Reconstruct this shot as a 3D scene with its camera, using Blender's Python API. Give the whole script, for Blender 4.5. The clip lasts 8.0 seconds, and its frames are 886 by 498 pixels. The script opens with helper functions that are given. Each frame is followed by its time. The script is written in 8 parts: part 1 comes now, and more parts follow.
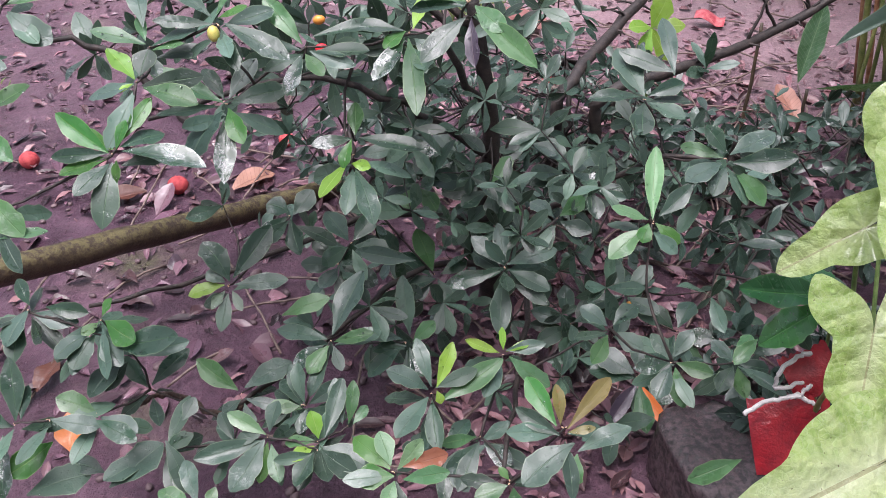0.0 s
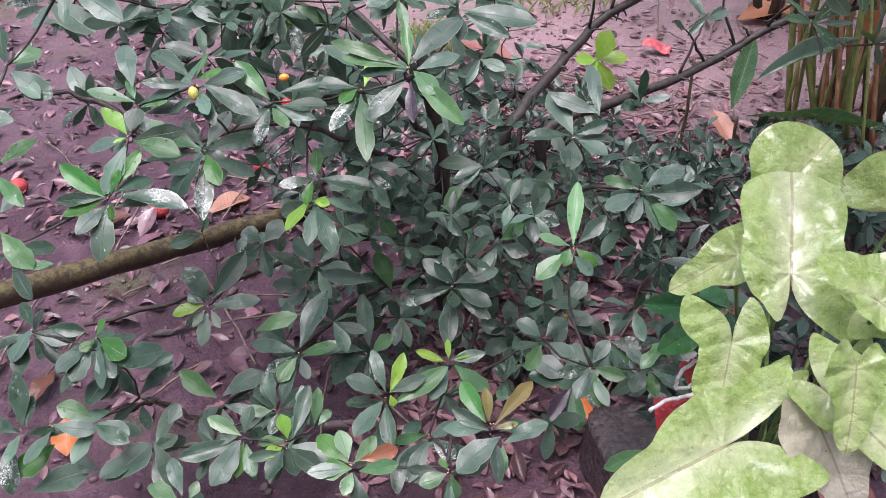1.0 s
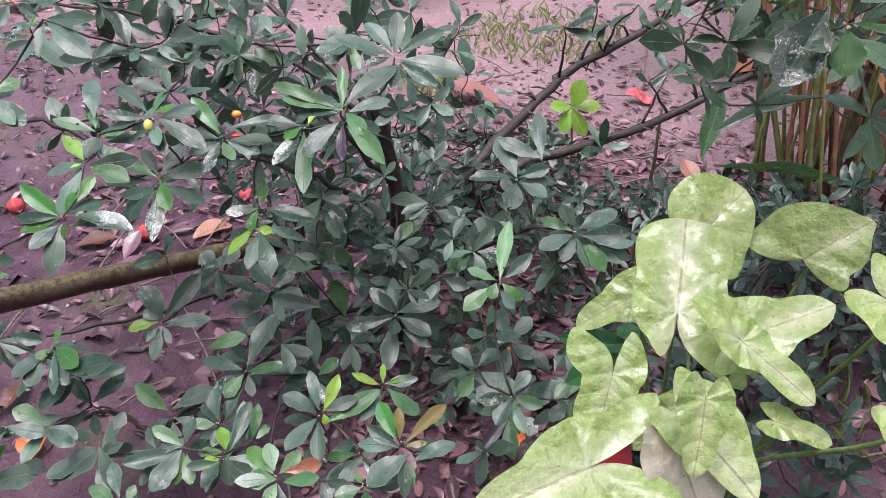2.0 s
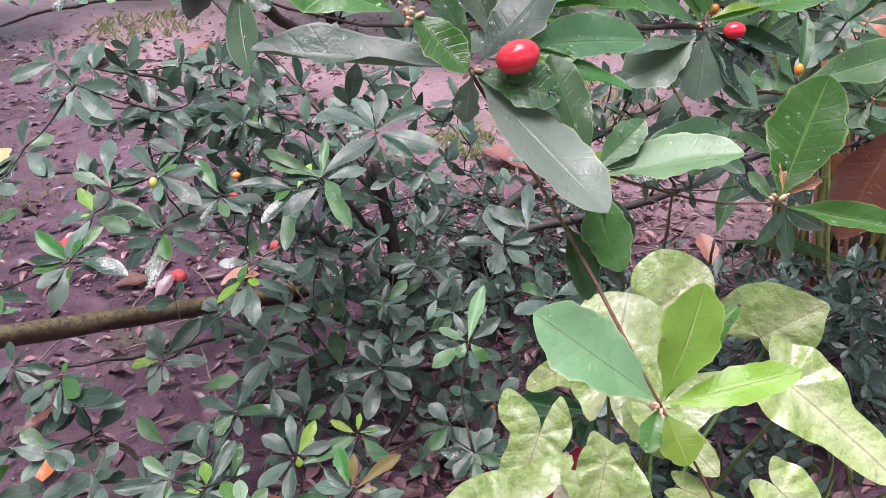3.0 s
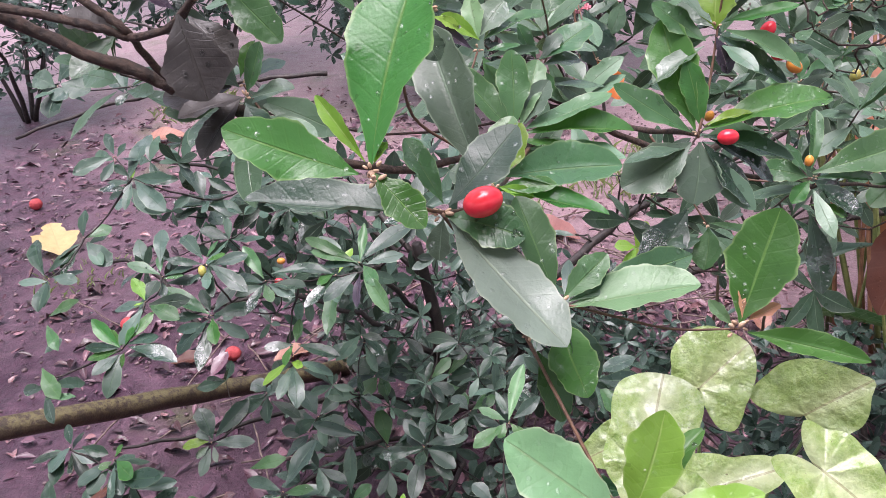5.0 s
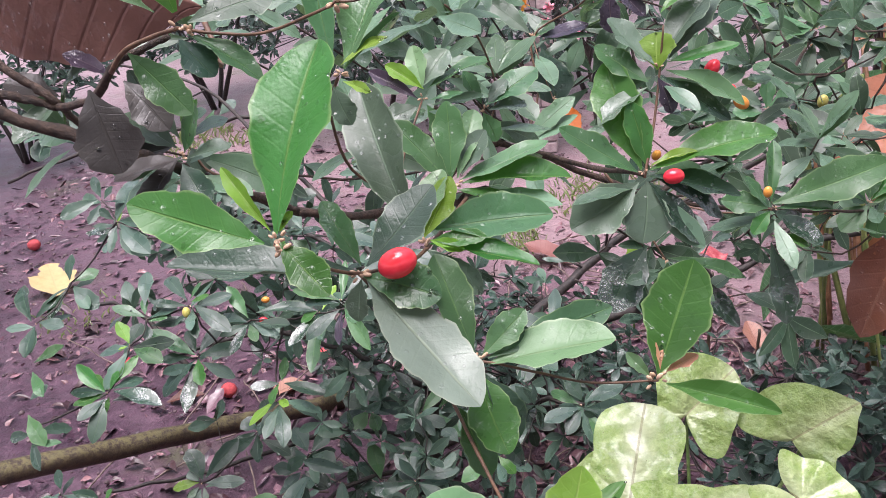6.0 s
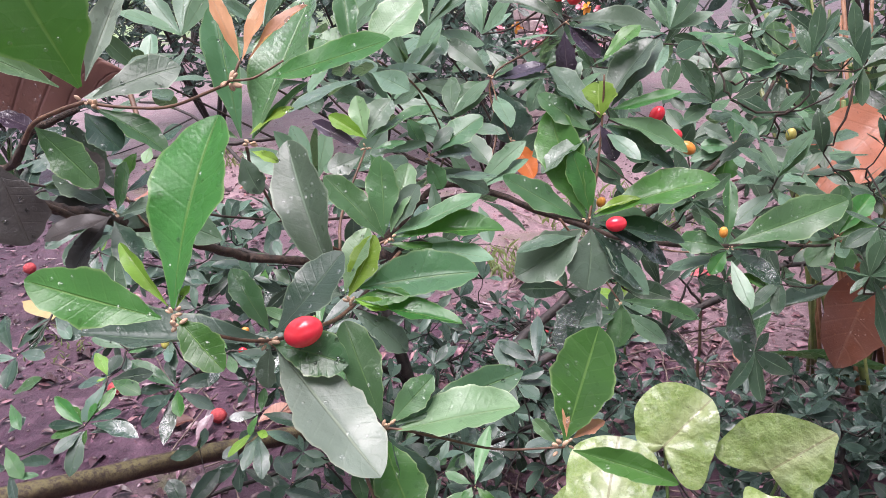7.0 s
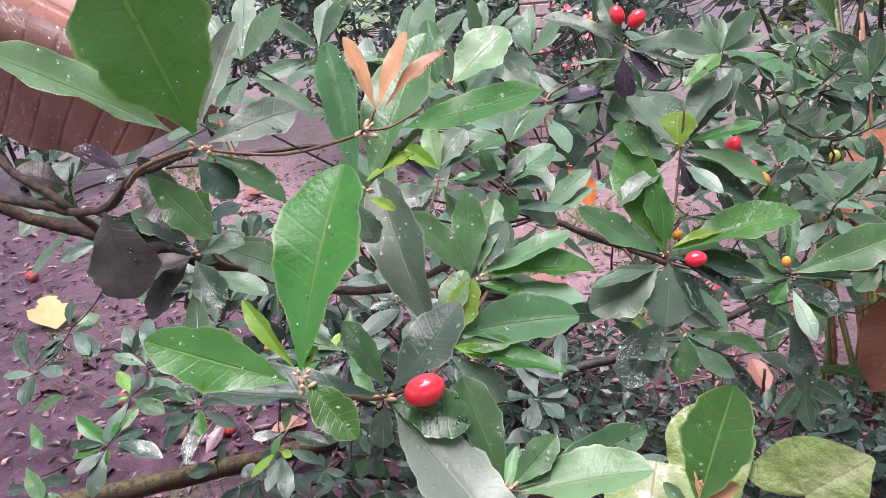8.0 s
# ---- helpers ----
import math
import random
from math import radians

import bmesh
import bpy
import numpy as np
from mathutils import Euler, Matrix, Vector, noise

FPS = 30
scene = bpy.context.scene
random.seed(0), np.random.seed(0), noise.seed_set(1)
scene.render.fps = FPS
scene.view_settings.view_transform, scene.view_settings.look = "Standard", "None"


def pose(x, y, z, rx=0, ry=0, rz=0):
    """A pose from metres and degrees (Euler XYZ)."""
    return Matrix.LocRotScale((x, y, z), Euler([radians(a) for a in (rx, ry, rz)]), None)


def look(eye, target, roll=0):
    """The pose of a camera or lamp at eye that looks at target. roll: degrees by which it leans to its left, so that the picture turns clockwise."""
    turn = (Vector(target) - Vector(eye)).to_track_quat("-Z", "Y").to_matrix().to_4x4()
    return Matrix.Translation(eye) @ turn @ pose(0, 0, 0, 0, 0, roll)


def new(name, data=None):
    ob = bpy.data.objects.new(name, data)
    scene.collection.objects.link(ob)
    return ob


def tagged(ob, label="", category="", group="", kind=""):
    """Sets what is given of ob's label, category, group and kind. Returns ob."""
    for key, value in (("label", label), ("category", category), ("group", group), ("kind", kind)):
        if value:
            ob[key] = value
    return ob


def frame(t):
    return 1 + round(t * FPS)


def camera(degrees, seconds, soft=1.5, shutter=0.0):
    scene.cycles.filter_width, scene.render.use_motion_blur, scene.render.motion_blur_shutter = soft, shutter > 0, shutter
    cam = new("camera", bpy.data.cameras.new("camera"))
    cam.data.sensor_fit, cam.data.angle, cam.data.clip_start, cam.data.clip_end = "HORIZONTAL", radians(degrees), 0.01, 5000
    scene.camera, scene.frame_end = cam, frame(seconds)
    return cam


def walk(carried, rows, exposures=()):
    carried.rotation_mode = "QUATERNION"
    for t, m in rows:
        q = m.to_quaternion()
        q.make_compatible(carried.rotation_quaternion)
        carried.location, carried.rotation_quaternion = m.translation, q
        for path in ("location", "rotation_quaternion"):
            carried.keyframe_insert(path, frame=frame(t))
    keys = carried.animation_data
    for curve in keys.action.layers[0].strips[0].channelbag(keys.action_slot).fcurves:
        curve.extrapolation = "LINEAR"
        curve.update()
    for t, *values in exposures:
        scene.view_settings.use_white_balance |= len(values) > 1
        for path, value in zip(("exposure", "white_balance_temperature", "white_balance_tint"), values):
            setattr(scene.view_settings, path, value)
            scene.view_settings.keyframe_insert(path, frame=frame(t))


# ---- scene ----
cam = camera(55.2, 8.0, soft=0.5)
PATH = [
    (0, (0.032, 0.041, 1.23), (-0.011, 1.663, 0.061), -3.4),
    (0.5, (0.047, -0.039, 1.323), (0.011, 1.573, 0.141), -3.0),
    (1, (0.087, -0.107, 1.366), (0.093, 1.525, 0.21), -3.0),
    (1.5, (0.15, -0.154, 1.389), (0.155, 1.504, 0.271), -2.9),
    (1.7, (0.187, -0.167, 1.394), (0.184, 1.497, 0.284), -2.3),
    (2.8, (0.392, -0.278, 1.466), (0.216, 1.459, 0.491), -0.9),
    (3, (0.427, -0.276, 1.471), (0.222, 1.464, 0.507), -1.2),
    (3.5, (0.44, -0.278, 1.454), (0.197, 1.474, 0.52), -0.9),
    (4, (0.455, -0.283, 1.484), (0.178, 1.469, 0.56), -2.3),
    (4.5, (0.471, -0.28, 1.495), (0.158, 1.487, 0.611), -3.5),
    (4.7, (0.469, -0.285, 1.505), (0.136, 1.492, 0.649), -3.7),
    (5.8, (0.509, -0.275, 1.527), (0.153, 1.53, 0.742), -6.0),
    (6, (0.52, -0.273, 1.531), (0.16, 1.537, 0.759), -6.2),
    (6.5, (0.554, -0.26, 1.537), (0.182, 1.556, 0.786), -6.4),
    (7, (0.572, -0.258, 1.552), (0.204, 1.566, 0.817), -6.5),
    (7.5, (0.555, -0.243, 1.548), (0.19, 1.586, 0.826), -6.4),
    (8, (0.503, -0.239, 1.573), (0.15, 1.592, 0.848), -6.0),
]
LIGHT_ROWS = [(0.0, 1.57, 6250, 19.0), (1.5, 1.57, 6270, 19.4), (3.0, 1.57, 6300, 22.5), (4.5, 1.57, 6300, 23.0), (6.0, 1.59, 6325, 19.5), (8.0, 1.63, 6350, 21.5)]
walk(cam, [(t, look(eye, target, roll)) for t, eye, target, roll in PATH], LIGHT_ROWS)

# ---- sky and light: an overcast, wet afternoon ----
world = bpy.data.worlds.new("sky")
scene.world = world
world.use_nodes = True
wn = world.node_tree.nodes
wn.clear()
sky = wn.new("ShaderNodeTexSky")
sky.sky_type, sky.sun_disc = "NISHITA", False
sky.sun_elevation, sky.sun_rotation = radians(78), radians(205)
sky.dust_density, sky.ozone_density = 4.0, 1.0
grey = wn.new("ShaderNodeHueSaturation")
grey.inputs["Saturation"].default_value = 0.55
back = wn.new("ShaderNodeBackground")
back.inputs["Strength"].default_value = 0.11
wout = wn.new("ShaderNodeOutputWorld")
world.node_tree.links.new(sky.outputs["Color"], grey.inputs["Color"])
world.node_tree.links.new(grey.outputs["Color"], back.inputs["Color"])
world.node_tree.links.new(back.outputs["Background"], wout.inputs["Surface"])

sun_data = bpy.data.lights.new("sun", "SUN")
sun_data.energy, sun_data.angle, sun_data.color = 1.5, radians(45), (1.0, 0.97, 0.97)
sun = new("sun", sun_data)
sun.matrix_world = look((-0.3, 0.1, 6), (0.2, 1.2, 0))


# ---- materials ----
def mat_new(name):
    m = bpy.data.materials.new(name)
    m.use_nodes = True
    nt = m.node_tree
    nt.nodes.clear()
    out = nt.nodes.new("ShaderNodeOutputMaterial")
    b = nt.nodes.new("ShaderNodeBsdfPrincipled")
    nt.links.new(b.outputs[0], out.inputs[0])
    return m, nt, b, out


def noise_node(nt, scale, detail=4.0, coords=None, rough=0.55):
    n = nt.nodes.new("ShaderNodeTexNoise")
    n.inputs["Scale"].default_value, n.inputs["Detail"].default_value = scale, detail
    n.inputs["Roughness"].default_value = rough
    if coords is not None:
        nt.links.new(coords, n.inputs["Vector"])
    return n


def ramp(nt, source, stops):
    r = nt.nodes.new("ShaderNodeValToRGB")
    while len(r.color_ramp.elements) < len(stops):
        r.color_ramp.elements.new(0.5)
    for e, (p, c) in zip(r.color_ramp.elements, stops):
        e.position, e.color = p, (*c, 1.0) if len(c) == 3 else c
    nt.links.new(source, r.inputs["Fac"])
    return r.outputs["Color"]


def math_node(nt, op, a, b=None, c=None):
    n = nt.nodes.new("ShaderNodeMath")
    n.operation = op
    for i, v in enumerate((a, b, c)):
        if v is None:
            continue
        if isinstance(v, (int, float)):
            n.inputs[i].default_value = v
        else:
            nt.links.new(v, n.inputs[i])
    return n.outputs[0]


def mix(nt, fac, a, b, mode="MIX"):
    n = nt.nodes.new("ShaderNodeMix")
    n.data_type, n.blend_type = "RGBA", mode
    for sock, v in ((n.inputs[0], fac), (n.inputs[6], a), (n.inputs[7], b)):
        if isinstance(v, (int, float)):
            sock.default_value = v
        elif isinstance(v, tuple):
            sock.default_value = (*v, 1.0)
        else:
            nt.links.new(v, sock)
    return n.outputs[2]


def bump(nt, b, height, strength, distance=0.002):
    n = nt.nodes.new("ShaderNodeBump")
    n.inputs["Strength"].default_value, n.inputs["Distance"].default_value = strength, distance
    nt.links.new(height, n.inputs["Height"])
    nt.links.new(n.outputs[0], b.inputs["Normal"])


def hsv(nt, color, hue, sat, val):
    n = nt.nodes.new("ShaderNodeHueSaturation")
    for key, v in (("Hue", hue), ("Saturation", sat), ("Value", val)):
        if isinstance(v, (int, float)):
            n.inputs[key].default_value = v
        else:
            nt.links.new(v, n.inputs[key])
    nt.links.new(color, n.inputs["Color"])
    return n.outputs[0]


def leaf_material(name, base, rib, edge, rough=0.38, through_light=0.25, veins=9.0, blotch=None, island=False, spread=0.55, vein=0.10, wetness=1.0, drenched=False):
    """A leaf: darker and lighter patches, a pale midrib and side veins, a pale thin margin, wet gloss in patches."""
    m, nt, b, out = mat_new(name)
    uv = nt.nodes.new("ShaderNodeUVMap").outputs[0]
    sep = nt.nodes.new("ShaderNodeSeparateXYZ")
    nt.links.new(uv, sep.inputs[0])
    u = math_node(nt, "ABSOLUTE", math_node(nt, "SUBTRACT", math_node(nt, "MULTIPLY", sep.outputs[0], 2.0), 1.0))
    v = sep.outputs[1]
    geo = nt.nodes.new("ShaderNodeNewGeometry")
    inf = nt.nodes.new("ShaderNodeObjectInfo")
    rnd = geo.outputs["Random Per Island"] if island else inf.outputs["Random"]
    pos = geo.outputs["Position"]
    big = noise_node(nt, 38.0, 3.0, pos).outputs[0]
    fine = noise_node(nt, 420.0, 3.0, pos).outputs[0]
    col = mix(nt, big, tuple(c * 0.72 for c in base), tuple(min(1, c * 1.3) for c in base))
    val = math_node(nt, "MULTIPLY_ADD", rnd, spread, 1.0 - spread / 2)
    hue = math_node(nt, "MULTIPLY_ADD", math_node(nt, "FRACT", math_node(nt, "MULTIPLY", rnd, 7.31)), 0.035, 0.483)
    col = hsv(nt, col, hue, 1.0, val)
    # side veins slant forward from the midrib
    slant = math_node(nt, "SUBTRACT", v, math_node(nt, "MULTIPLY", u, 0.13))
    wave = math_node(nt, "ABSOLUTE", math_node(nt, "SUBTRACT", math_node(nt, "FRACT", math_node(nt, "MULTIPLY", slant, veins)), 0.5))
    side = math_node(nt, "MULTIPLY", ramp(nt, wave, [(0.0, (1, 1, 1)), (0.10, (0, 0, 0))]), vein)
    mid_rib = math_node(nt, "MULTIPLY", ramp(nt, u, [(0.018, (1, 1, 1)), (0.055, (0, 0, 0))]), 0.8)
    col = mix(nt, math_node(nt, "MAXIMUM", side, mid_rib), col, rib)
    col = mix(nt, math_node(nt, "MULTIPLY", ramp(nt, u, [(0.92, (0, 0, 0)), (0.98, (1, 1, 1))]), 0.55), col, edge)
    spots = math_node(nt, "GREATER_THAN", noise_node(nt, 95.0, 2.0, pos).outputs[0], 0.70)
    col = mix(nt, math_node(nt, "MULTIPLY", spots, 0.5), col, blotch or tuple(c * 0.5 for c in base))
    nt.links.new(col, b.inputs["Base Color"])
    wet = ramp(nt, noise_node(nt, 30.0, 2.0, pos).outputs[0], [(0.38, (max(0.08, rough - 0.22),) * 3), (0.50, (max(0.12, rough - 0.08),) * 3), (0.70, (rough + 0.08,) * 3)])
    nt.links.new(wet, b.inputs["Roughness"])
    b.inputs["Specular IOR Level"].default_value = 0.46
    height = math_node(nt, "ADD", math_node(nt, "MULTIPLY", fine, 0.25), math_node(nt, "SUBTRACT", big, math_node(nt, "MULTIPLY", math_node(nt, "ADD", side, mid_rib), 0.6)))
    bump(nt, b, height, 0.6, 0.0018)
    soaked = math_node(nt, "GREATER_THAN", math_node(nt, "FRACT", math_node(nt, "MULTIPLY", rnd, 3.77)), 0.64)
    film = math_node(nt, "MULTIPLY", ramp(nt, noise_node(nt, 62.0, 5.0, pos, 0.68).outputs[0], [(0.51, (0, 0, 0)), (0.57, (1, 1, 1))]), ramp(nt, v, [(0.35, (0.2, 0.2, 0.2)), (0.7, (1, 1, 1))]))
    if drenched:
        soaked = 1.0
        film = math_node(nt, "MULTIPLY", ramp(nt, noise_node(nt, 48.0, 5.0, pos, 0.68).outputs[0], [(0.45, (0, 0, 0)), (0.52, (1, 1, 1))]), ramp(nt, v, [(0.3, (0.1, 0.1, 0.1)), (0.55, (1, 1, 1))]))
    # scattered rain drops: small domes under the same clear coat
    cells = nt.nodes.new("ShaderNodeTexVoronoi")
    cells.inputs["Scale"].default_value = 210.0
    nt.links.new(pos, cells.inputs["Vector"])
    pick = nt.nodes.new("ShaderNodeSeparateColor")
    nt.links.new(cells.outputs["Color"], pick.inputs[0])
    dome = math_node(nt, "MULTIPLY", ramp(nt, cells.outputs["Distance"], [(0.0, (1, 1, 1)), (0.30, (0.6, 0.6, 0.6)), (0.36, (0, 0, 0))]), math_node(nt, "GREATER_THAN", pick.outputs[0], 0.79))
    sheet = math_node(nt, "MULTIPLY", film, math_node(nt, "MULTIPLY", soaked, wetness))
    nt.links.new(math_node(nt, "MAXIMUM", sheet, math_node(nt, "MULTIPLY", math_node(nt, "GREATER_THAN", dome, 0.1), wetness)), b.inputs["Coat Weight"])
    b.inputs["Coat Roughness"].default_value, b.inputs["Coat IOR"].default_value = 0.06, 2.4 if drenched else 1.75
    beads = nt.nodes.new("ShaderNodeBump")
    beads.inputs["Strength"].default_value, beads.inputs["Distance"].default_value = 0.7, 0.004
    nt.links.new(math_node(nt, "ADD", noise_node(nt, 230.0, 4.0, pos).outputs[0], math_node(nt, "MULTIPLY", dome, 0.5)), beads.inputs["Height"])
    nt.links.new(beads.outputs[0], b.inputs["Coat Normal"])
    if through_light:
        tr = nt.nodes.new("ShaderNodeBsdfTranslucent")
        warm = mix(nt, 0.55, col, tuple(min(1, c * 1.6) for c in (base[0] * 1.4, base[1] * 1.3, base[2] * 0.5)))
        nt.links.new(warm, tr.inputs["Color"])
        mx = nt.nodes.new("ShaderNodeMixShader")
        mx.inputs[0].default_value = through_light
        nt.links.new(b.outputs[0], mx.inputs[1])
        nt.links.new(tr.outputs[0], mx.inputs[2])
        nt.links.new(mx.outputs[0], out.inputs[0])
    return m


def plain_material(name, a, c, scale=40.0, rough=0.6, relief=0.5, depth=0.002, spec=0.5, vary=0.3, detail=5.0):
    """Two tones mixed by noise, with relief and a change of brightness from thing to thing."""
    m, nt, b, out = mat_new(name)
    pos = nt.nodes.new("ShaderNodeNewGeometry").outputs["Position"]
    n1 = noise_node(nt, scale, detail, pos).outputs[0]
    n2 = noise_node(nt, scale * 9, 3.0, pos).outputs[0]
    col = mix(nt, ramp(nt, n1, [(0.35, (0, 0, 0)), (0.65, (1, 1, 1))]), a, c)
    col = mix(nt, 0.35, col, n2, "OVERLAY")
    rnd = nt.nodes.new("ShaderNodeObjectInfo").outputs["Random"]
    col = hsv(nt, col, 0.5, 1.0, math_node(nt, "MULTIPLY_ADD", rnd, vary, 1.0 - vary / 2))
    nt.links.new(col, b.inputs["Base Color"])
    b.inputs["Roughness"].default_value, b.inputs["Specular IOR Level"].default_value = rough, spec
    bump(nt, b, math_node(nt, "ADD", n1, math_node(nt, "MULTIPLY", n2, 0.4)), relief, depth)
    return m


DARK = leaf_material("leaf_dark", (0.029, 0.061, 0.041), (0.060, 0.118, 0.058), (0.18, 0.25, 0.14), 0.42, 0.13)
MID = leaf_material("leaf_mid", (0.062, 0.151, 0.062), (0.12, 0.22, 0.08), (0.28, 0.38, 0.18), 0.38, 0.22)
BRIGHT = leaf_material("leaf_bright", (0.060, 0.180, 0.044), (0.16, 0.30, 0.08), (0.34, 0.46, 0.20), 0.35, 0.36)
YOUNG = leaf_material("leaf_young", (0.20, 0.37, 0.055), (0.36, 0.50, 0.14), (0.42, 0.52, 0.2), 0.4, 0.35)
LIGHT = leaf_material("leaf_light", (0.144, 0.265, 0.131), (0.20, 0.30, 0.15), (0.42, 0.50, 0.32), 0.38, 0.22)
# Sky sheen on the dark leaves is put into this greyer base colour.
GREY = leaf_material("leaf_grey_sheen", (0.052, 0.091, 0.068), (0.090, 0.140, 0.092), (0.26, 0.33, 0.22), 0.44, 0.13)
# Copy of the grey leaf for the near shrub, sky light added in colour.
SAGE = leaf_material("leaf_sage_lit", (0.089, 0.135, 0.093), (0.135, 0.195, 0.13), (0.30, 0.37, 0.26), 0.44, 0.16)
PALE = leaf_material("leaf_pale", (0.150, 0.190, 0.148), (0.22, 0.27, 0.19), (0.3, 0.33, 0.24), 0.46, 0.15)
ORANGE = leaf_material("leaf_orange", (0.62, 0.20, 0.035), (0.70, 0.30, 0.08), (0.5, 0.2, 0.06), 0.45, 0.3, blotch=(0.22, 0.07, 0.03))
BROWN = leaf_material("leaf_brown", (0.26, 0.085, 0.055), (0.20, 0.07, 0.04), (0.3, 0.12, 0.08), 0.42, 0.15)
TAN = leaf_material("leaf_tan", (0.20, 0.175, 0.062), (0.28, 0.25, 0.10), (0.42, 0.26, 0.1), 0.45, 0.25, blotch=(0.30, 0.14, 0.05))
BRONZE = leaf_material("leaf_bronze", (0.52, 0.27, 0.16), (0.6, 0.38, 0.25), (0.55, 0.36, 0.24), 0.42, 0.35)
PURPLE = leaf_material("leaf_purple", (0.050, 0.036, 0.056), (0.12, 0.09, 0.10), (0.14, 0.11, 0.13), 0.34, 0.05)
SOAKED = leaf_material("leaf_soaked", (0.028, 0.056, 0.036), (0.060, 0.10, 0.062), (0.22, 0.27, 0.20), 0.34, 0.1, drenched=True)
GLOSSY = leaf_material("leaf_glossy", (0.020, 0.078, 0.024), (0.05, 0.14, 0.04), (0.08, 0.17, 0.06), 0.26, 0.12, vein=0.3)
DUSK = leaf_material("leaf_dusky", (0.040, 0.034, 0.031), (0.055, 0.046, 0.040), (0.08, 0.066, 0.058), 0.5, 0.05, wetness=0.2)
FOLIAGE = leaf_material("foliage_mixed", (0.057, 0.101, 0.073), (0.09, 0.15, 0.085), (0.22, 0.30, 0.18), 0.44, 0.13, island=True, spread=1.3)
RIBBED = leaf_material("leaf_ribbed", (0.085, 0.175, 0.085), (0.26, 0.38, 0.22), (0.3, 0.4, 0.25), 0.36, 0.2, veins=17.0, vein=0.55)
FOLIAGE_DARK = leaf_material("foliage_dark", (0.034, 0.062, 0.047), (0.055, 0.095, 0.060), (0.13, 0.18, 0.12), 0.40, 0.12, island=True, spread=1.0)
# Near shrub's leaf twice: inner shade and outer light are put in the colour.
FOLIAGE_SHADED = leaf_material("foliage_shaded", (0.048, 0.094, 0.052), (0.16, 0.24, 0.14), (0.28, 0.34, 0.24), 0.48, 0.12, island=True, spread=0.9)
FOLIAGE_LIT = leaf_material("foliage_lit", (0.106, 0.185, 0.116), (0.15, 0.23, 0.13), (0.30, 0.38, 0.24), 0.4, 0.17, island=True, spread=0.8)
FAR_GREEN = leaf_material("foliage_far", (0.075, 0.14, 0.055), (0.14, 0.22, 0.1), (0.2, 0.28, 0.14), 0.45, 0.3, island=True)
LITTER = leaf_material("leaf_litter", (0.185, 0.096, 0.110), (0.17, 0.08, 0.07), (0.24, 0.12, 0.11), 0.4, 0.0, island=True, spread=1.6)
DEAD = leaf_material("leaf_dead_pink", (0.30, 0.135, 0.110), (0.17, 0.065, 0.05), (0.32, 0.15, 0.12), 0.5, 0.1, veins=11.0, vein=0.6)
# Hanging leaf: shade on its underside and sky light above are in the colour.
DEAD_SHADED = leaf_material("leaf_dead_shaded", (0.230, 0.100, 0.084), (0.10, 0.040, 0.033), (0.24, 0.12, 0.10), 0.6, 0.05, veins=11.0, vein=0.6)
DEAD_LIT_TOP = leaf_material("leaf_dead_lit_upper", (0.42, 0.20, 0.155), (0.30, 0.12, 0.09), (0.45, 0.24, 0.18), 0.5, 0.1, veins=9.0, vein=0.35)
DEAD_BROWN = leaf_material("leaf_dead_brown", (0.106, 0.038, 0.019), (0.15, 0.065, 0.04), (0.13, 0.05, 0.034), 0.5, 0.08, blotch=(0.28, 0.115, 0.05), veins=8.0, vein=0.35)
SCRAP = leaf_material("leaf_scrap_dark", (0.058, 0.027, 0.031), (0.04, 0.02, 0.02), (0.09, 0.045, 0.048), 0.45, 0.0)
SCRAP_MIXED = leaf_material("leaf_scrap_mixed", (0.098, 0.048, 0.066), (0.06, 0.03, 0.03), (0.14, 0.075, 0.08), 0.42, 0.0, island=True, spread=1.7)
DEAD_ORANGE = leaf_material("leaf_dead_orange", (0.34, 0.145, 0.07), (0.34, 0.13, 0.07), (0.4, 0.16, 0.09), 0.5, 0.15, veins=8.0, vein=0.35)
STRAW = leaf_material("leaf_straw", (0.72, 0.50, 0.26), (0.6, 0.4, 0.2), (0.66, 0.45, 0.24), 0.5, 0.2)


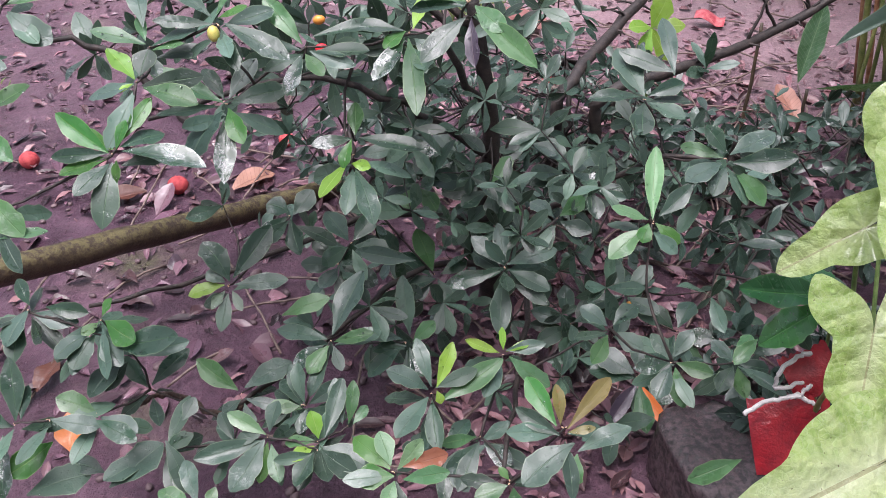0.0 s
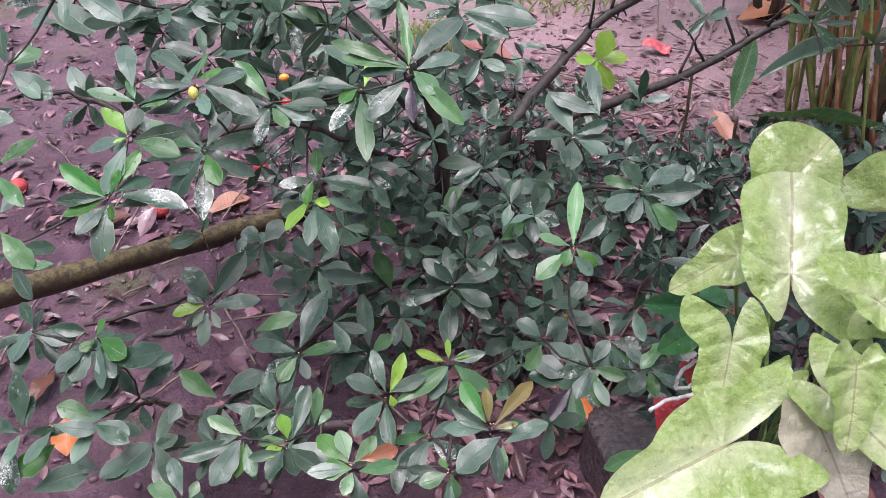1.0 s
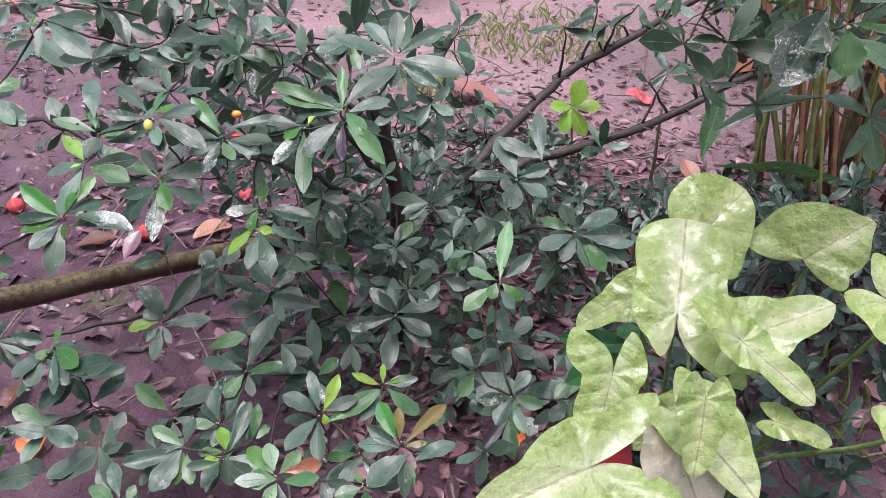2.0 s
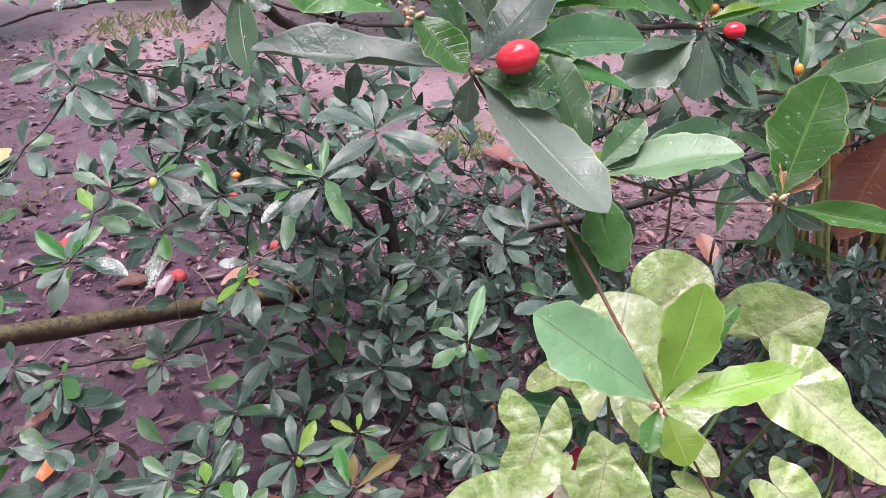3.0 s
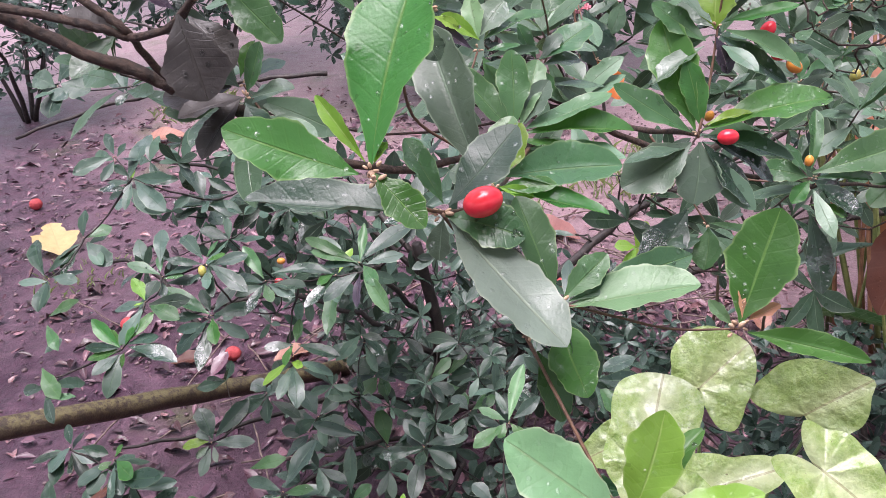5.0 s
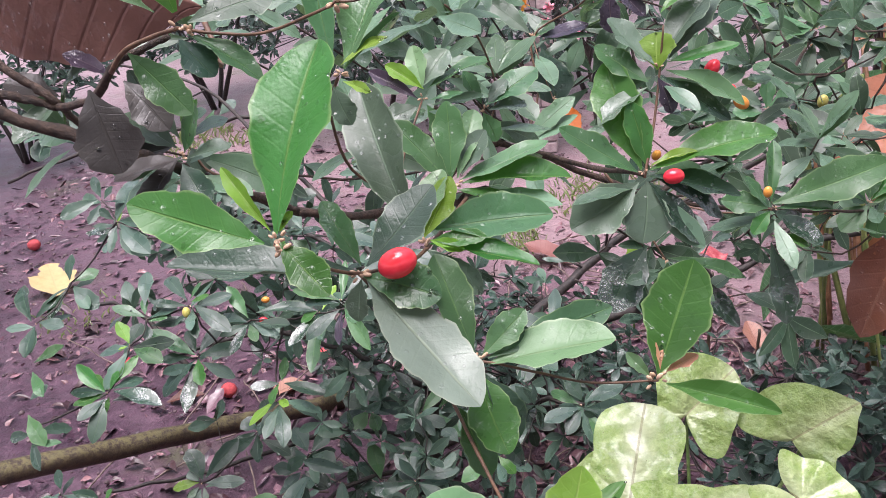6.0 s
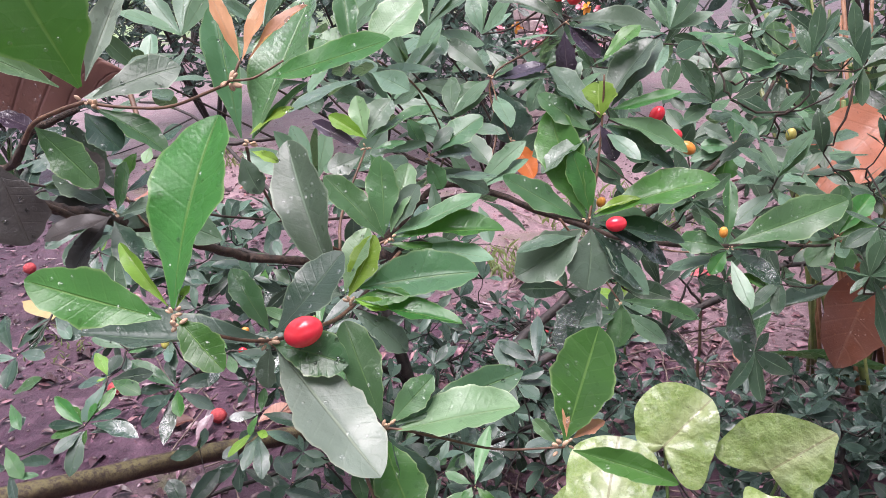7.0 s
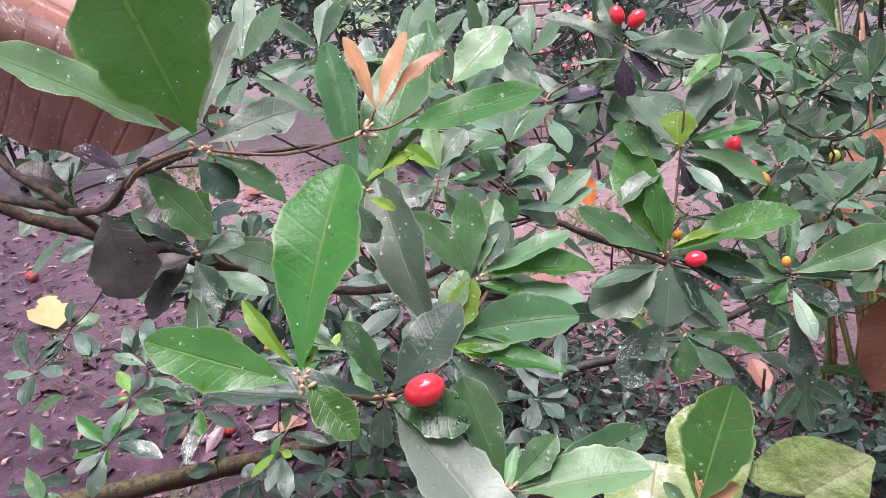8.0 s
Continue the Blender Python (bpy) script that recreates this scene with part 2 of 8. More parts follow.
def arrow_material(name, green, pale, cloud):
    """A quilted, variegated blade: pale along the midrib and side veins, greener and mottled between them."""
    m, nt, b, out = mat_new(name)
    uv = nt.nodes.new("ShaderNodeUVMap").outputs[0]
    sep = nt.nodes.new("ShaderNodeSeparateXYZ")
    nt.links.new(uv, sep.inputs[0])
    u = math_node(nt, "ABSOLUTE", math_node(nt, "SUBTRACT", math_node(nt, "MULTIPLY", sep.outputs[0], 2.0), 1.0))
    v = sep.outputs[1]
    pos = nt.nodes.new("ShaderNodeNewGeometry").outputs["Position"]
    warp = noise_node(nt, 26.0, 3.0, pos).outputs[0]
    mottle = noise_node(nt, 85.0, 5.0, pos, 0.7).outputs[0]
    slant = math_node(nt, "ADD", math_node(nt, "SUBTRACT", v, math_node(nt, "MULTIPLY", u, 0.24)), math_node(nt, "MULTIPLY", warp, 0.10))
    wave = math_node(nt, "ABSOLUTE", math_node(nt, "SUBTRACT", math_node(nt, "FRACT", math_node(nt, "MULTIPLY", slant, 5.0)), 0.5))
    near_vein = ramp(nt, wave, [(0.0, (1, 1, 1)), (0.05, (0.5, 0.5, 0.5)), (0.16, (0, 0, 0))])
    near_rib = ramp(nt, u, [(0.0, (1, 1, 1)), (0.10, (0.7, 0.7, 0.7)), (0.45, (0, 0, 0))])
    shade = math_node(nt, "MAXIMUM", math_node(nt, "MULTIPLY", near_vein, ramp(nt, warp, [(0.35, (0.05,) * 3), (0.65, (0.42,) * 3)])), near_rib)
    rnd = nt.nodes.new("ShaderNodeObjectInfo").outputs["Random"]
    amount = math_node(nt, "MULTIPLY", shade, math_node(nt, "MULTIPLY_ADD", rnd, 0.5, 0.5))
    col = mix(nt, ramp(nt, mottle, [(0.35, (0, 0, 0)), (0.65, (1, 1, 1))]), green, cloud)
    col = mix(nt, amount, col, pale)
    line = math_node(nt, "MULTIPLY", math_node(nt, "LESS_THAN", u, 0.022), 0.6)
    col = mix(nt, line, col, (0.30, 0.27, 0.12))
    cells = nt.nodes.new("ShaderNodeTexVoronoi")
    cells.feature = "DISTANCE_TO_EDGE"
    cells.inputs["Scale"].default_value = 150.0
    nt.links.new(pos, cells.inputs["Vector"])
    net = ramp(nt, cells.outputs["Distance"], [(0.0, (1, 1, 1)), (0.10, (0, 0, 0))])
    col = mix(nt, math_node(nt, "MULTIPLY", net, 0.14), col, pale)
    specks = math_node(nt, "GREATER_THAN", noise_node(nt, 210.0, 1.0, pos).outputs[0], 0.77)
    col = mix(nt, math_node(nt, "MULTIPLY", specks, 0.75), col, (0.14, 0.12, 0.05))
    nt.links.new(col, b.inputs["Base Color"])
    nt.links.new(ramp(nt, warp, [(0.4, (0.14, 0.14, 0.14)), (0.62, (0.36, 0.36, 0.36))]), b.inputs["Roughness"])
    b.inputs["Specular IOR Level"].default_value = 0.7
    quilt = math_node(nt, "ADD", math_node(nt, "MULTIPLY", ramp(nt, wave, [(0.0, (0, 0, 0)), (0.35, (1, 1, 1))]), 0.16), math_node(nt, "ADD", math_node(nt, "MULTIPLY", warp, 1.2), math_node(nt, "MULTIPLY_ADD", net, -0.03, math_node(nt, "MULTIPLY", mottle, 0.28))))
    bump(nt, b, quilt, 1.0, 0.011)
    nt.links.new(ramp(nt, noise_node(nt, 34.0, 3.0, pos).outputs[0], [(0.44, (0, 0, 0)), (0.54, (0.9, 0.9, 0.9))]), b.inputs["Coat Weight"])
    b.inputs["Coat Roughness"].default_value, b.inputs["Coat IOR"].default_value = 0.12, 1.6
    tr = nt.nodes.new("ShaderNodeBsdfTranslucent")
    nt.links.new(col, tr.inputs["Color"])
    mx = nt.nodes.new("ShaderNodeMixShader")
    mx.inputs[0].default_value = 0.28
    nt.links.new(b.outputs[0], mx.inputs[1])
    nt.links.new(tr.outputs[0], mx.inputs[2])
    nt.links.new(mx.outputs[0], out.inputs[0])
    return m


ARROW = arrow_material("arrow_leaf_green", (0.24, 0.37, 0.085), (0.56, 0.63, 0.30), (0.37, 0.50, 0.15))
ARROW_PALE = arrow_material("arrow_leaf_pale", (0.26, 0.42, 0.085), (0.76, 0.80, 0.52), (0.46, 0.59, 0.20))
ARROW_PINK = arrow_material("arrow_leaf_pinkish", (0.46, 0.44, 0.30), (0.66, 0.60, 0.50), (0.56, 0.50, 0.40))
GRASS = leaf_material("grass_blade", (0.24, 0.31, 0.15), (0.3, 0.37, 0.2), (0.3, 0.37, 0.2), 0.5, 0.3, island=True)

BARK = plain_material("bark_dark", (0.018, 0.014, 0.013), (0.052, 0.038, 0.033), 70.0, 0.55, 0.8, 0.003)
BARK_NEAR = plain_material("bark_near", (0.030, 0.018, 0.014), (0.098, 0.058, 0.040), 190.0, 0.6, 1.0, 0.003)
TWIG = plain_material("twig_brown", (0.10, 0.052, 0.034), (0.19, 0.10, 0.06), 220.0, 0.5, 0.5, 0.0008)
BUD = plain_material("bud_beige", (0.50, 0.31, 0.20), (0.66, 0.46, 0.32), 400.0, 0.6, 0.5, 0.0006)
RED = plain_material("fruit_red", (0.72, 0.022, 0.045), (0.84, 0.055, 0.065), 30.0, 0.16, 0.1, 0.0004, 0.6, 0.15)
ORANGE_FRUIT = plain_material("fruit_orange", (0.66, 0.20, 0.035), (0.72, 0.33, 0.06), 40.0, 0.3, 0.2, 0.0005)
GREEN_FRUIT = plain_material("fruit_unripe", (0.42, 0.42, 0.10), (0.55, 0.44, 0.12), 60.0, 0.35, 0.2, 0.0005)
FALLEN = plain_material("fallen_fruit_red", (0.38, 0.040, 0.050), (0.58, 0.09, 0.09), 90.0, 0.55, 1.0, 0.004, 0.4)
RED_FILM = plain_material("red_film", (0.20, 0.007, 0.014), (0.40, 0.014, 0.022), 26.0, 0.28, 0.7, 0.006)
WHITE_FILM = plain_material("white_torn_edge", (0.52, 0.48, 0.47), (0.72, 0.69, 0.66), 60.0, 0.55, 0.6, 0.002)
BAG = plain_material("bag_dark_brown", (0.020, 0.012, 0.015), (0.085, 0.056, 0.060), 95.0, 0.12, 0.8, 0.005, 1.0)
PETIOLE = plain_material("petiole_green", (0.10, 0.17, 0.045), (0.20, 0.28, 0.09), 60.0, 0.45, 0.3, 0.0008)
CANE_GREEN = plain_material("cane_green", (0.095, 0.125, 0.038), (0.20, 0.21, 0.070), 26.0, 0.45, 0.4, 0.002, vary=0.7)
CANE_DARK = plain_material("cane_dark", (0.030, 0.024, 0.018), (0.085, 0.060, 0.035), 26.0, 0.5, 0.5, 0.002, vary=0.6)
CANE_DRY = plain_material("cane_dry_sheath", (0.20, 0.088, 0.046), (0.35, 0.18, 0.10), 30.0, 0.6, 0.6, 0.002, vary=0.6)
PALE_BARK = plain_material("bark_pale", (0.33, 0.26, 0.27), (0.58, 0.50, 0.50), 16.0, 0.7, 0.8, 0.006)


def soil_material():
    """Wet purple-brown earth: damp smooth patches, crumbs, and thin green moss where the ground lies low."""
    m, nt, b, out = mat_new("wet_soil")
    pos = nt.nodes.new("ShaderNodeNewGeometry").outputs["Position"]
    n1 = noise_node(nt, 0.8, 5.0, pos).outputs[0]
    n2 = noise_node(nt, 9.0, 6.0, pos, 0.65).outputs[0]
    n3 = noise_node(nt, 75.0, 5.0, pos, 0.7).outputs[0]
    col = ramp(nt, n2, [(0.28, (0.033, 0.012, 0.024)), (0.5, (0.083, 0.036, 0.061)), (0.72, (0.188, 0.100, 0.140))])
    col = mix(nt, ramp(nt, n1, [(0.38, (0, 0, 0)), (0.62, (0.6, 0.6, 0.6))]), col, (0.225, 0.134, 0.168))
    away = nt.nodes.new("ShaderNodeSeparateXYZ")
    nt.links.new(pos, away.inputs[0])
    # Paler towards the far right: sky sheen on wet earth, put into the colour.
    far_sheen = ramp(nt, math_node(nt, "ADD", math_node(nt, "MULTIPLY_ADD", away.outputs[0], 0.13, math_node(nt, "MULTIPLY", away.outputs[1], 0.19)), math_node(nt, "MULTIPLY", n1, 0.6)), [(0.80, (0, 0, 0)), (1.05, (0.75, 0.75, 0.75))])
    col = mix(nt, far_sheen, col, (0.42, 0.275, 0.295))
    col = mix(nt, 0.75, col, n3, "OVERLAY")
    moss = math_node(nt, "MULTIPLY", ramp(nt, noise_node(nt, 2.1, 5.0, pos).outputs[0], [(0.57, (0, 0, 0)), (0.70, (1, 1, 1))]), ramp(nt, n3, [(0.3, (0.1,) * 3), (0.6, (0.75,) * 3)]))
    col = mix(nt, moss, col, (0.12, 0.135, 0.055))
    far = nt.nodes.new("ShaderNodeSeparateXYZ")
    nt.links.new(pos, far.inputs[0])
    lawn = ramp(nt, math_node(nt, "ADD", math_node(nt, "MULTIPLY", far.outputs[1], 0.058), math_node(nt, "MULTIPLY", n1, 0.35)), [(0.96, (0, 0, 0)), (1.0, (1, 1, 1))])
    col = mix(nt, lawn, col, (0.20, 0.29, 0.10))
    nt.links.new(col, b.inputs["Base Color"])
    nt.links.new(ramp(nt, n2, [(0.3, (0.22,) * 3), (0.7, (0.55,) * 3)]), b.inputs["Roughness"])
    bump(nt, b, math_node(nt, "ADD", n2, math_node(nt, "MULTIPLY", n3, 0.6)), 1.0, 0.03)
    return m


def pole_material():
    """A dark wet pole with yellow-green lichen and moss on its upper side."""
    m, nt, b, out = mat_new("mossy_pole")
    geo = nt.nodes.new("ShaderNodeNewGeometry")
    pos = geo.outputs["Position"]
    sep = nt.nodes.new("ShaderNodeSeparateXYZ")
    nt.links.new(geo.outputs["Normal"], sep.inputs[0])
    place = nt.nodes.new("ShaderNodeSeparateXYZ")
    nt.links.new(pos, place.inputs[0])
    n1 = noise_node(nt, 60.0, 6.0, pos, 0.7).outputs[0]
    n2 = noise_node(nt, 240.0, 4.0, pos).outputs[0]
    col = ramp(nt, n1, [(0.3, (0.032, 0.020, 0.014)), (0.7, (0.088, 0.052, 0.032))])
    lichen = math_node(nt, "MULTIPLY", ramp(nt, n1, [(0.44, (0, 0, 0)), (0.56, (1, 1, 1))]), ramp(nt, place.outputs[0], [(0.0, (0.42, 0.42, 0.42)), (1.0, (0.0, 0.0, 0.0))]))
    top = ramp(nt, sep.outputs[2], [(0.05, (0.1, 0.1, 0.1)), (0.7, (1, 1, 1))])
    col = mix(nt, math_node(nt, "MULTIPLY", lichen, top), col, (0.24, 0.22, 0.08))
    col = mix(nt, math_node(nt, "MULTIPLY", ramp(nt, n2, [(0.5, (0, 0, 0)), (0.62, (1, 1, 1))]), math_node(nt, "MULTIPLY", top, 0.22)), col, (0.15, 0.14, 0.05))
    nt.links.new(col, b.inputs["Base Color"])
    b.inputs["Roughness"].default_value = 0.5
    bump(nt, b, math_node(nt, "ADD", n1, n2), 0.7, 0.003)
    return m


SOIL = soil_material()
POLE = pole_material()


# ---- builders ----
rng = random.Random(11)


def mesh_from(name, verts, faces, uvs=None, smooth=True):
    me = bpy.data.meshes.new(name)
    me.from_pydata(verts, [], faces)
    if uvs is not None:
        layer = me.uv_layers.new(name="UVMap")
        flat = [c for f in faces for i in f for c in uvs[i]]
        layer.data.foreach_set("uv", flat)
    me.polygons.foreach_set("use_smooth", [smooth] * len(me.polygons))
    me.update()
    return me


def thing(name, label, category, at=(0, 0, 0), group="", kind=""):
    ob = new(name)
    ob.location = at
    return tagged(ob, label, category, group, kind)


def put(name, me, material, parent=None, m=None, label="", kind=""):
    """Link a mesh as one object; under a parent the pose m is in the world."""
    if not me.materials:
        me.materials.append(material)
    ob = new(name, me)
    if me.materials[0] is not material:
        ob.material_slots[0].link = "OBJECT"
        ob.material_slots[0].material = material
    if parent is not None:
        ob.parent = parent
        ob.matrix_parent_inverse = Matrix.Translation(-parent.location)
    if m is not None:
        ob.matrix_basis = m
    if label or kind:
        tagged(ob, label, kind=kind)
    return ob


def leaf_shape(rows, cols, peak, fold, curl, wave, notch=0.0, seed=0, blunt=0.75):
    """A leaf of length 1 along y and width 1 along x: narrow at its stalk, widest at peak, folded along its midrib, curled along its length."""
    r = random.Random(seed)
    ph = r.uniform(0, 6.28)
    verts, faces, uvs = [], [], []
    side = r.uniform(-0.10, 0.10)
    rough_edge = 1.5 if rows >= 20 else 1.0
    for i in range(rows + 1):
        v = 1 - (1 - i / rows) ** 1.35
        s = math.sin(math.pi * v)
        if v < peak:
            half = 0.5 * math.sin(math.pi / 2 * (0.04 + 0.96 * v / peak)) ** (blunt * 1.75)
        else:
            half = 0.5 * max(0.0, 1 - ((v - peak) / (1 - peak)) ** (2.15 if rows >= 20 else 1.9)) ** (0.70 if rows >= 20 else 0.78)
        half = max(half, 0.022 if v < 0.5 else 0.006)
        if notch and 0.55 < v < 0.95:
            half *= 1 - notch * r.random()
        for j in range(cols + 1):
            u = 2 * j / cols - 1
            ripple = wave * math.sin(11 * v + ph + (2.2 if u > 0 else 0)) * abs(u) ** 1.5
            bend = side * math.sin(math.pi * v)
            half_u = half * (1 + (rough_edge * (0.05 * math.sin(17 * v + ph * (2 if u > 0 else 1)) + 0.028 * math.sin(43 * v + ph * (1 if u > 0 else 3))) if abs(u) > 0.9 else 0))
            z = fold * abs(u) * half - curl * v * v + 0.35 * curl * v + ripple * s
            verts.append((u * half_u + bend * 0.6, v, z))
            uvs.append((0.5 + u / 2, v))
    for i in range(rows):
        for j in range(cols):
            a = i * (cols + 1) + j
            faces.append((a, a + 1, a + cols + 2, a + cols + 1))
    return verts, faces, uvs


LEAVES = []
for k in range(10):
    LEAVES.append(mesh_from("leaf", *leaf_shape(10, 4, (0.62, 0.66, 0.60, 0.69, 0.64)[k % 5], 0.03 + 0.03 * (k % 4), (0.06, 0.16, -0.05, 0.24, 0.11)[k % 5], 0.012 + 0.006 * (k % 3), (0.24 if k in (2, 4, 6, 8) else 0.10 if k in (1, 7) else 0.0), k)))
FINE_LEAVES = []
for k in range(8):
    FINE_LEAVES.append(mesh_from("leaf_fine", *leaf_shape(24, 8, (0.58, 0.64, 0.55, 0.68)[k % 4], 0.08 + 0.06 * (k % 3), (0.05, 0.14, -0.06, 0.20)[k % 4], 0.024, 0.0, 40 + k)))
leaf_count = 0


def leaf_pose(b, t, width, roll=0.0):
    b, t = Vector(b), Vector(t)
    d = t - b
    length = d.length
    d.normalize()
    ref = Vector((0, -0.5, 0.85))
    n = (ref - d * ref.dot(d))
    if n.length < 0.05:
        n = Vector((1, 0, 0.2)) - d * Vector((1, 0, 0.2)).dot(d)
    n.normalize()
    s = d.cross(n)
    a = radians(roll)
    s, n = s * math.cos(a) + n * math.sin(a), n * math.cos(a) - s * math.sin(a)
    return Matrix(((s.x * width, d.x * length, n.x * length, b.x), (s.y * width, d.y * length, n.y * length, b.y), (s.z * width, d.z * length, n.z * length, b.z), (0, 0, 0, 1)))


def leaf(shrub, b, t, width, material, roll=0, fine=None):
    global leaf_count
    leaf_count += 1
    pool = FINE_LEAVES if (shrub is near if fine is None else fine) else LEAVES
    return put("leaf", pool[(leaf_count * 7) % len(pool)], material, shrub, leaf_pose(b, t, width * (1.0 if pool is FINE_LEAVES else 0.80), roll))


def tube(points, radii, sides=7, caps=True):
    """A bent, tapering, slightly knotty round stem through the points."""
    pts = [Vector(p) for p in points]
    verts, faces, uvs = [], [], []
    up = Vector((0.3, 0.5, 0.8)).normalized()
    for i, p in enumerate(pts):
        d = (pts[min(i + 1, len(pts) - 1)] - pts[max(i - 1, 0)]).normalized()
        s = d.cross(up)
        s = s.normalized() if s.length > 1e-3 else Vector((1, 0, 0))
        w = d.cross(s)
        for k in range(sides):
            a = 2 * math.pi * k / sides
            rr = radii[i] * (1 + 0.07 * math.sin(3 * a + i * 1.7))
            verts.append(tuple(p + (s * math.cos(a) + w * math.sin(a)) * rr))
            uvs.append((k / sides, i / max(1, len(pts) - 1)))
    for i in range(len(pts) - 1):
        for k in range(sides):
            a, b = i * sides + k, i * sides + (k + 1) % sides
            faces.append((a, b, b + sides, a + sides))
    if caps:
        faces.append(tuple(range(sides))[::-1])
        faces.append(tuple(range(len(verts) - sides, len(verts))))
    return verts, faces, uvs


def smooth_line(points, steps=5, jitter=0.0, r=None):
    """A Catmull-Rom line through the points."""
    p = [Vector(q) for q in points]
    p = [p[0] * 2 - p[1]] + p + [p[-1] * 2 - p[-2]]
    out = []
    for i in range(1, len(p) - 2):
        for k in range(steps):
            t = k / steps
            a, b, c, d = p[i - 1], p[i], p[i + 1], p[i + 2]
            q = 0.5 * ((2 * b) + (c - a) * t + (2 * a - 5 * b + 4 * c - d) * t * t + (3 * b - a - 3 * c + d) * t ** 3)
            if jitter and r and (i > 1 or k):
                q += Vector((r.uniform(-1, 1), r.uniform(-1, 1), r.uniform(-1, 1))) * jitter
            out.append(q)
    out.append(p[-2])
    return out


def stem(name, parent, points, r0, r1, material, sides=7, jitter=0.0, label="", steps=5):
    line = smooth_line(points, steps, jitter, rng)
    n = len(line) - 1
    knob = random.Random(n * 31 + int(r0 * 1e6))
    v, f, uv = tube(line, [(r0 + (r1 - r0) * i / n) * (knob.choice((0.9, 0.96, 1.0, 1.04, 1.2)) if material is BARK_NEAR else 1.0) for i in range(n + 1)], sides)
    return put(name, mesh_from(name, v, f, uv), material, parent, None, label)


def ellipsoid(rx, ry, rz, rings=10, sides=14, bumps=0.0, seed=0):
    r = random.Random(seed)
    verts, faces = [(0, 0, -rz)], []
    for i in range(1, rings):
        th = math.pi * i / rings
        for k in range(sides):
            a = 2 * math.pi * k / sides
            q = 1 + bumps * r.uniform(-1, 1)
            verts.append((rx * math.sin(th) * math.cos(a) * q, ry * math.sin(th) * math.sin(a) * q, -rz * math.cos(th) * q))
    verts.append((0, 0, rz))
    for k in range(sides):
        faces.append((0, 1 + (k + 1) % sides, 1 + k))
        faces.append((len(verts) - 1, len(verts) - 1 - sides + k, len(verts) - 1 - sides + (k + 1) % sides))
    for i in range(rings - 2):
        for k in range(sides):
            a, b = 1 + i * sides + k, 1 + i * sides + (k + 1) % sides
            faces.append((a, b, b + sides, a + sides))
    return verts, faces


def aim(p, direction, scale=1.0):
    """A pose at p whose z points along direction."""
    q = Vector(direction).normalized().to_track_quat("Z", "Y")
    return Matrix.LocRotScale(Vector(p), q, (scale,) * 3)


BERRY = mesh_from("berry", *ellipsoid(0.0080, 0.0080, 0.0106, 14, 20))
BUD_MESH = mesh_from("bud", *ellipsoid(0.0013, 0.0013, 0.0026, 6, 8))


def berry(shrub, p, direction=(0.9, -0.1, 0.25), scale=1.0, material=None, label=""):
    return put("berry", BERRY, material or RED, shrub, aim(p, direction, scale), label)


def buds(shrub, p, n=4, spread=0.004, scale=1.0):
    for _ in range(n):
        d = Vector((rng.uniform(-1, 1), rng.uniform(-1, 0.4), rng.uniform(-0.6, 1)))
        put("bud", BUD_MESH, BUD, shrub, aim(Vector(p) + d * spread, d, scale * rng.uniform(0.8, 1.3)))


class Heap:
    """Many leaves gathered into one mesh."""

    def __init__(self):
        self.v, self.f, self.uv = [], [], []

    def add(self, shape, m):
        n = len(self.v)
        v, f, uv = shape
        self.v += [tuple(m @ Vector(p)) for p in v]
        self.f += [tuple(i + n for i in q) for q in f]
        self.uv += uv

    def mesh(self, name):
        return mesh_from(name, self.v, self.f, self.uv)


SMALL = [leaf_shape(7, 2, 0.58 + 0.025 * (k % 4), 0.03 + 0.04 * (k % 3), (0.05, 0.2, 0.12, -0.08, 0.3, 0.0)[k], 0.02, 0.25 if k in (1, 4) else 0.0, 80 + k) for k in range(6)]


def spray_into(heap, c, axis, r, n, size, droop=0.25):
    """A rosette of n leaves round the axis at c."""
    axis = Vector(axis).normalized()
    s = axis.cross(Vector((0.37, 0.61, 0.2))).normalized()
    w = axis.cross(s)
    a0 = r.uniform(0, 6.28)
    for k in range(n):
        a = a0 + 2.4 * k + r.uniform(-0.5, 0.5)
        lift = r.uniform(-droop - 0.2, 0.95)
        d = (s * math.cos(a) + w * math.sin(a)) + axis * lift
        d.normalize()
        length = size * r.uniform(0.5, 1.25)
        heap.add(r.choice(SMALL), leaf_pose(c, Vector(c) + d * length, length * r.uniform(0.30, 0.44), r.uniform(-55, 55)))


FULL = [leaf_shape(9, 4, 0.60 + 0.03 * k, 0.02 + 0.03 * k, (0.08, 0.2, 0.14, -0.05)[k], 0.014, 0.2 if k == 2 else 0.0, 60 + k) for k in range(4)]


def under_leaves(heap, c, r, n, size, away=0.0):
    """Older, drooping leaves below a rosette at c."""
    a0 = r.uniform(0, 6.28)
    for k in range(n):
        a = a0 + 6.28 * k / n + r.uniform(-0.4, 0.4)
        d = Vector((math.cos(a), math.sin(a) + away, r.uniform(-0.75, 0.15))).normalized()
        b = Vector(c) + d * 0.006 - Vector((0, 0, r.uniform(0.004, 0.018)))
        length = size * r.uniform(0.7, 1.15)
        heap.add(r.choice(FULL), leaf_pose(b, b + d * length, length * r.uniform(0.31, 0.4), r.uniform(-30, 30)))


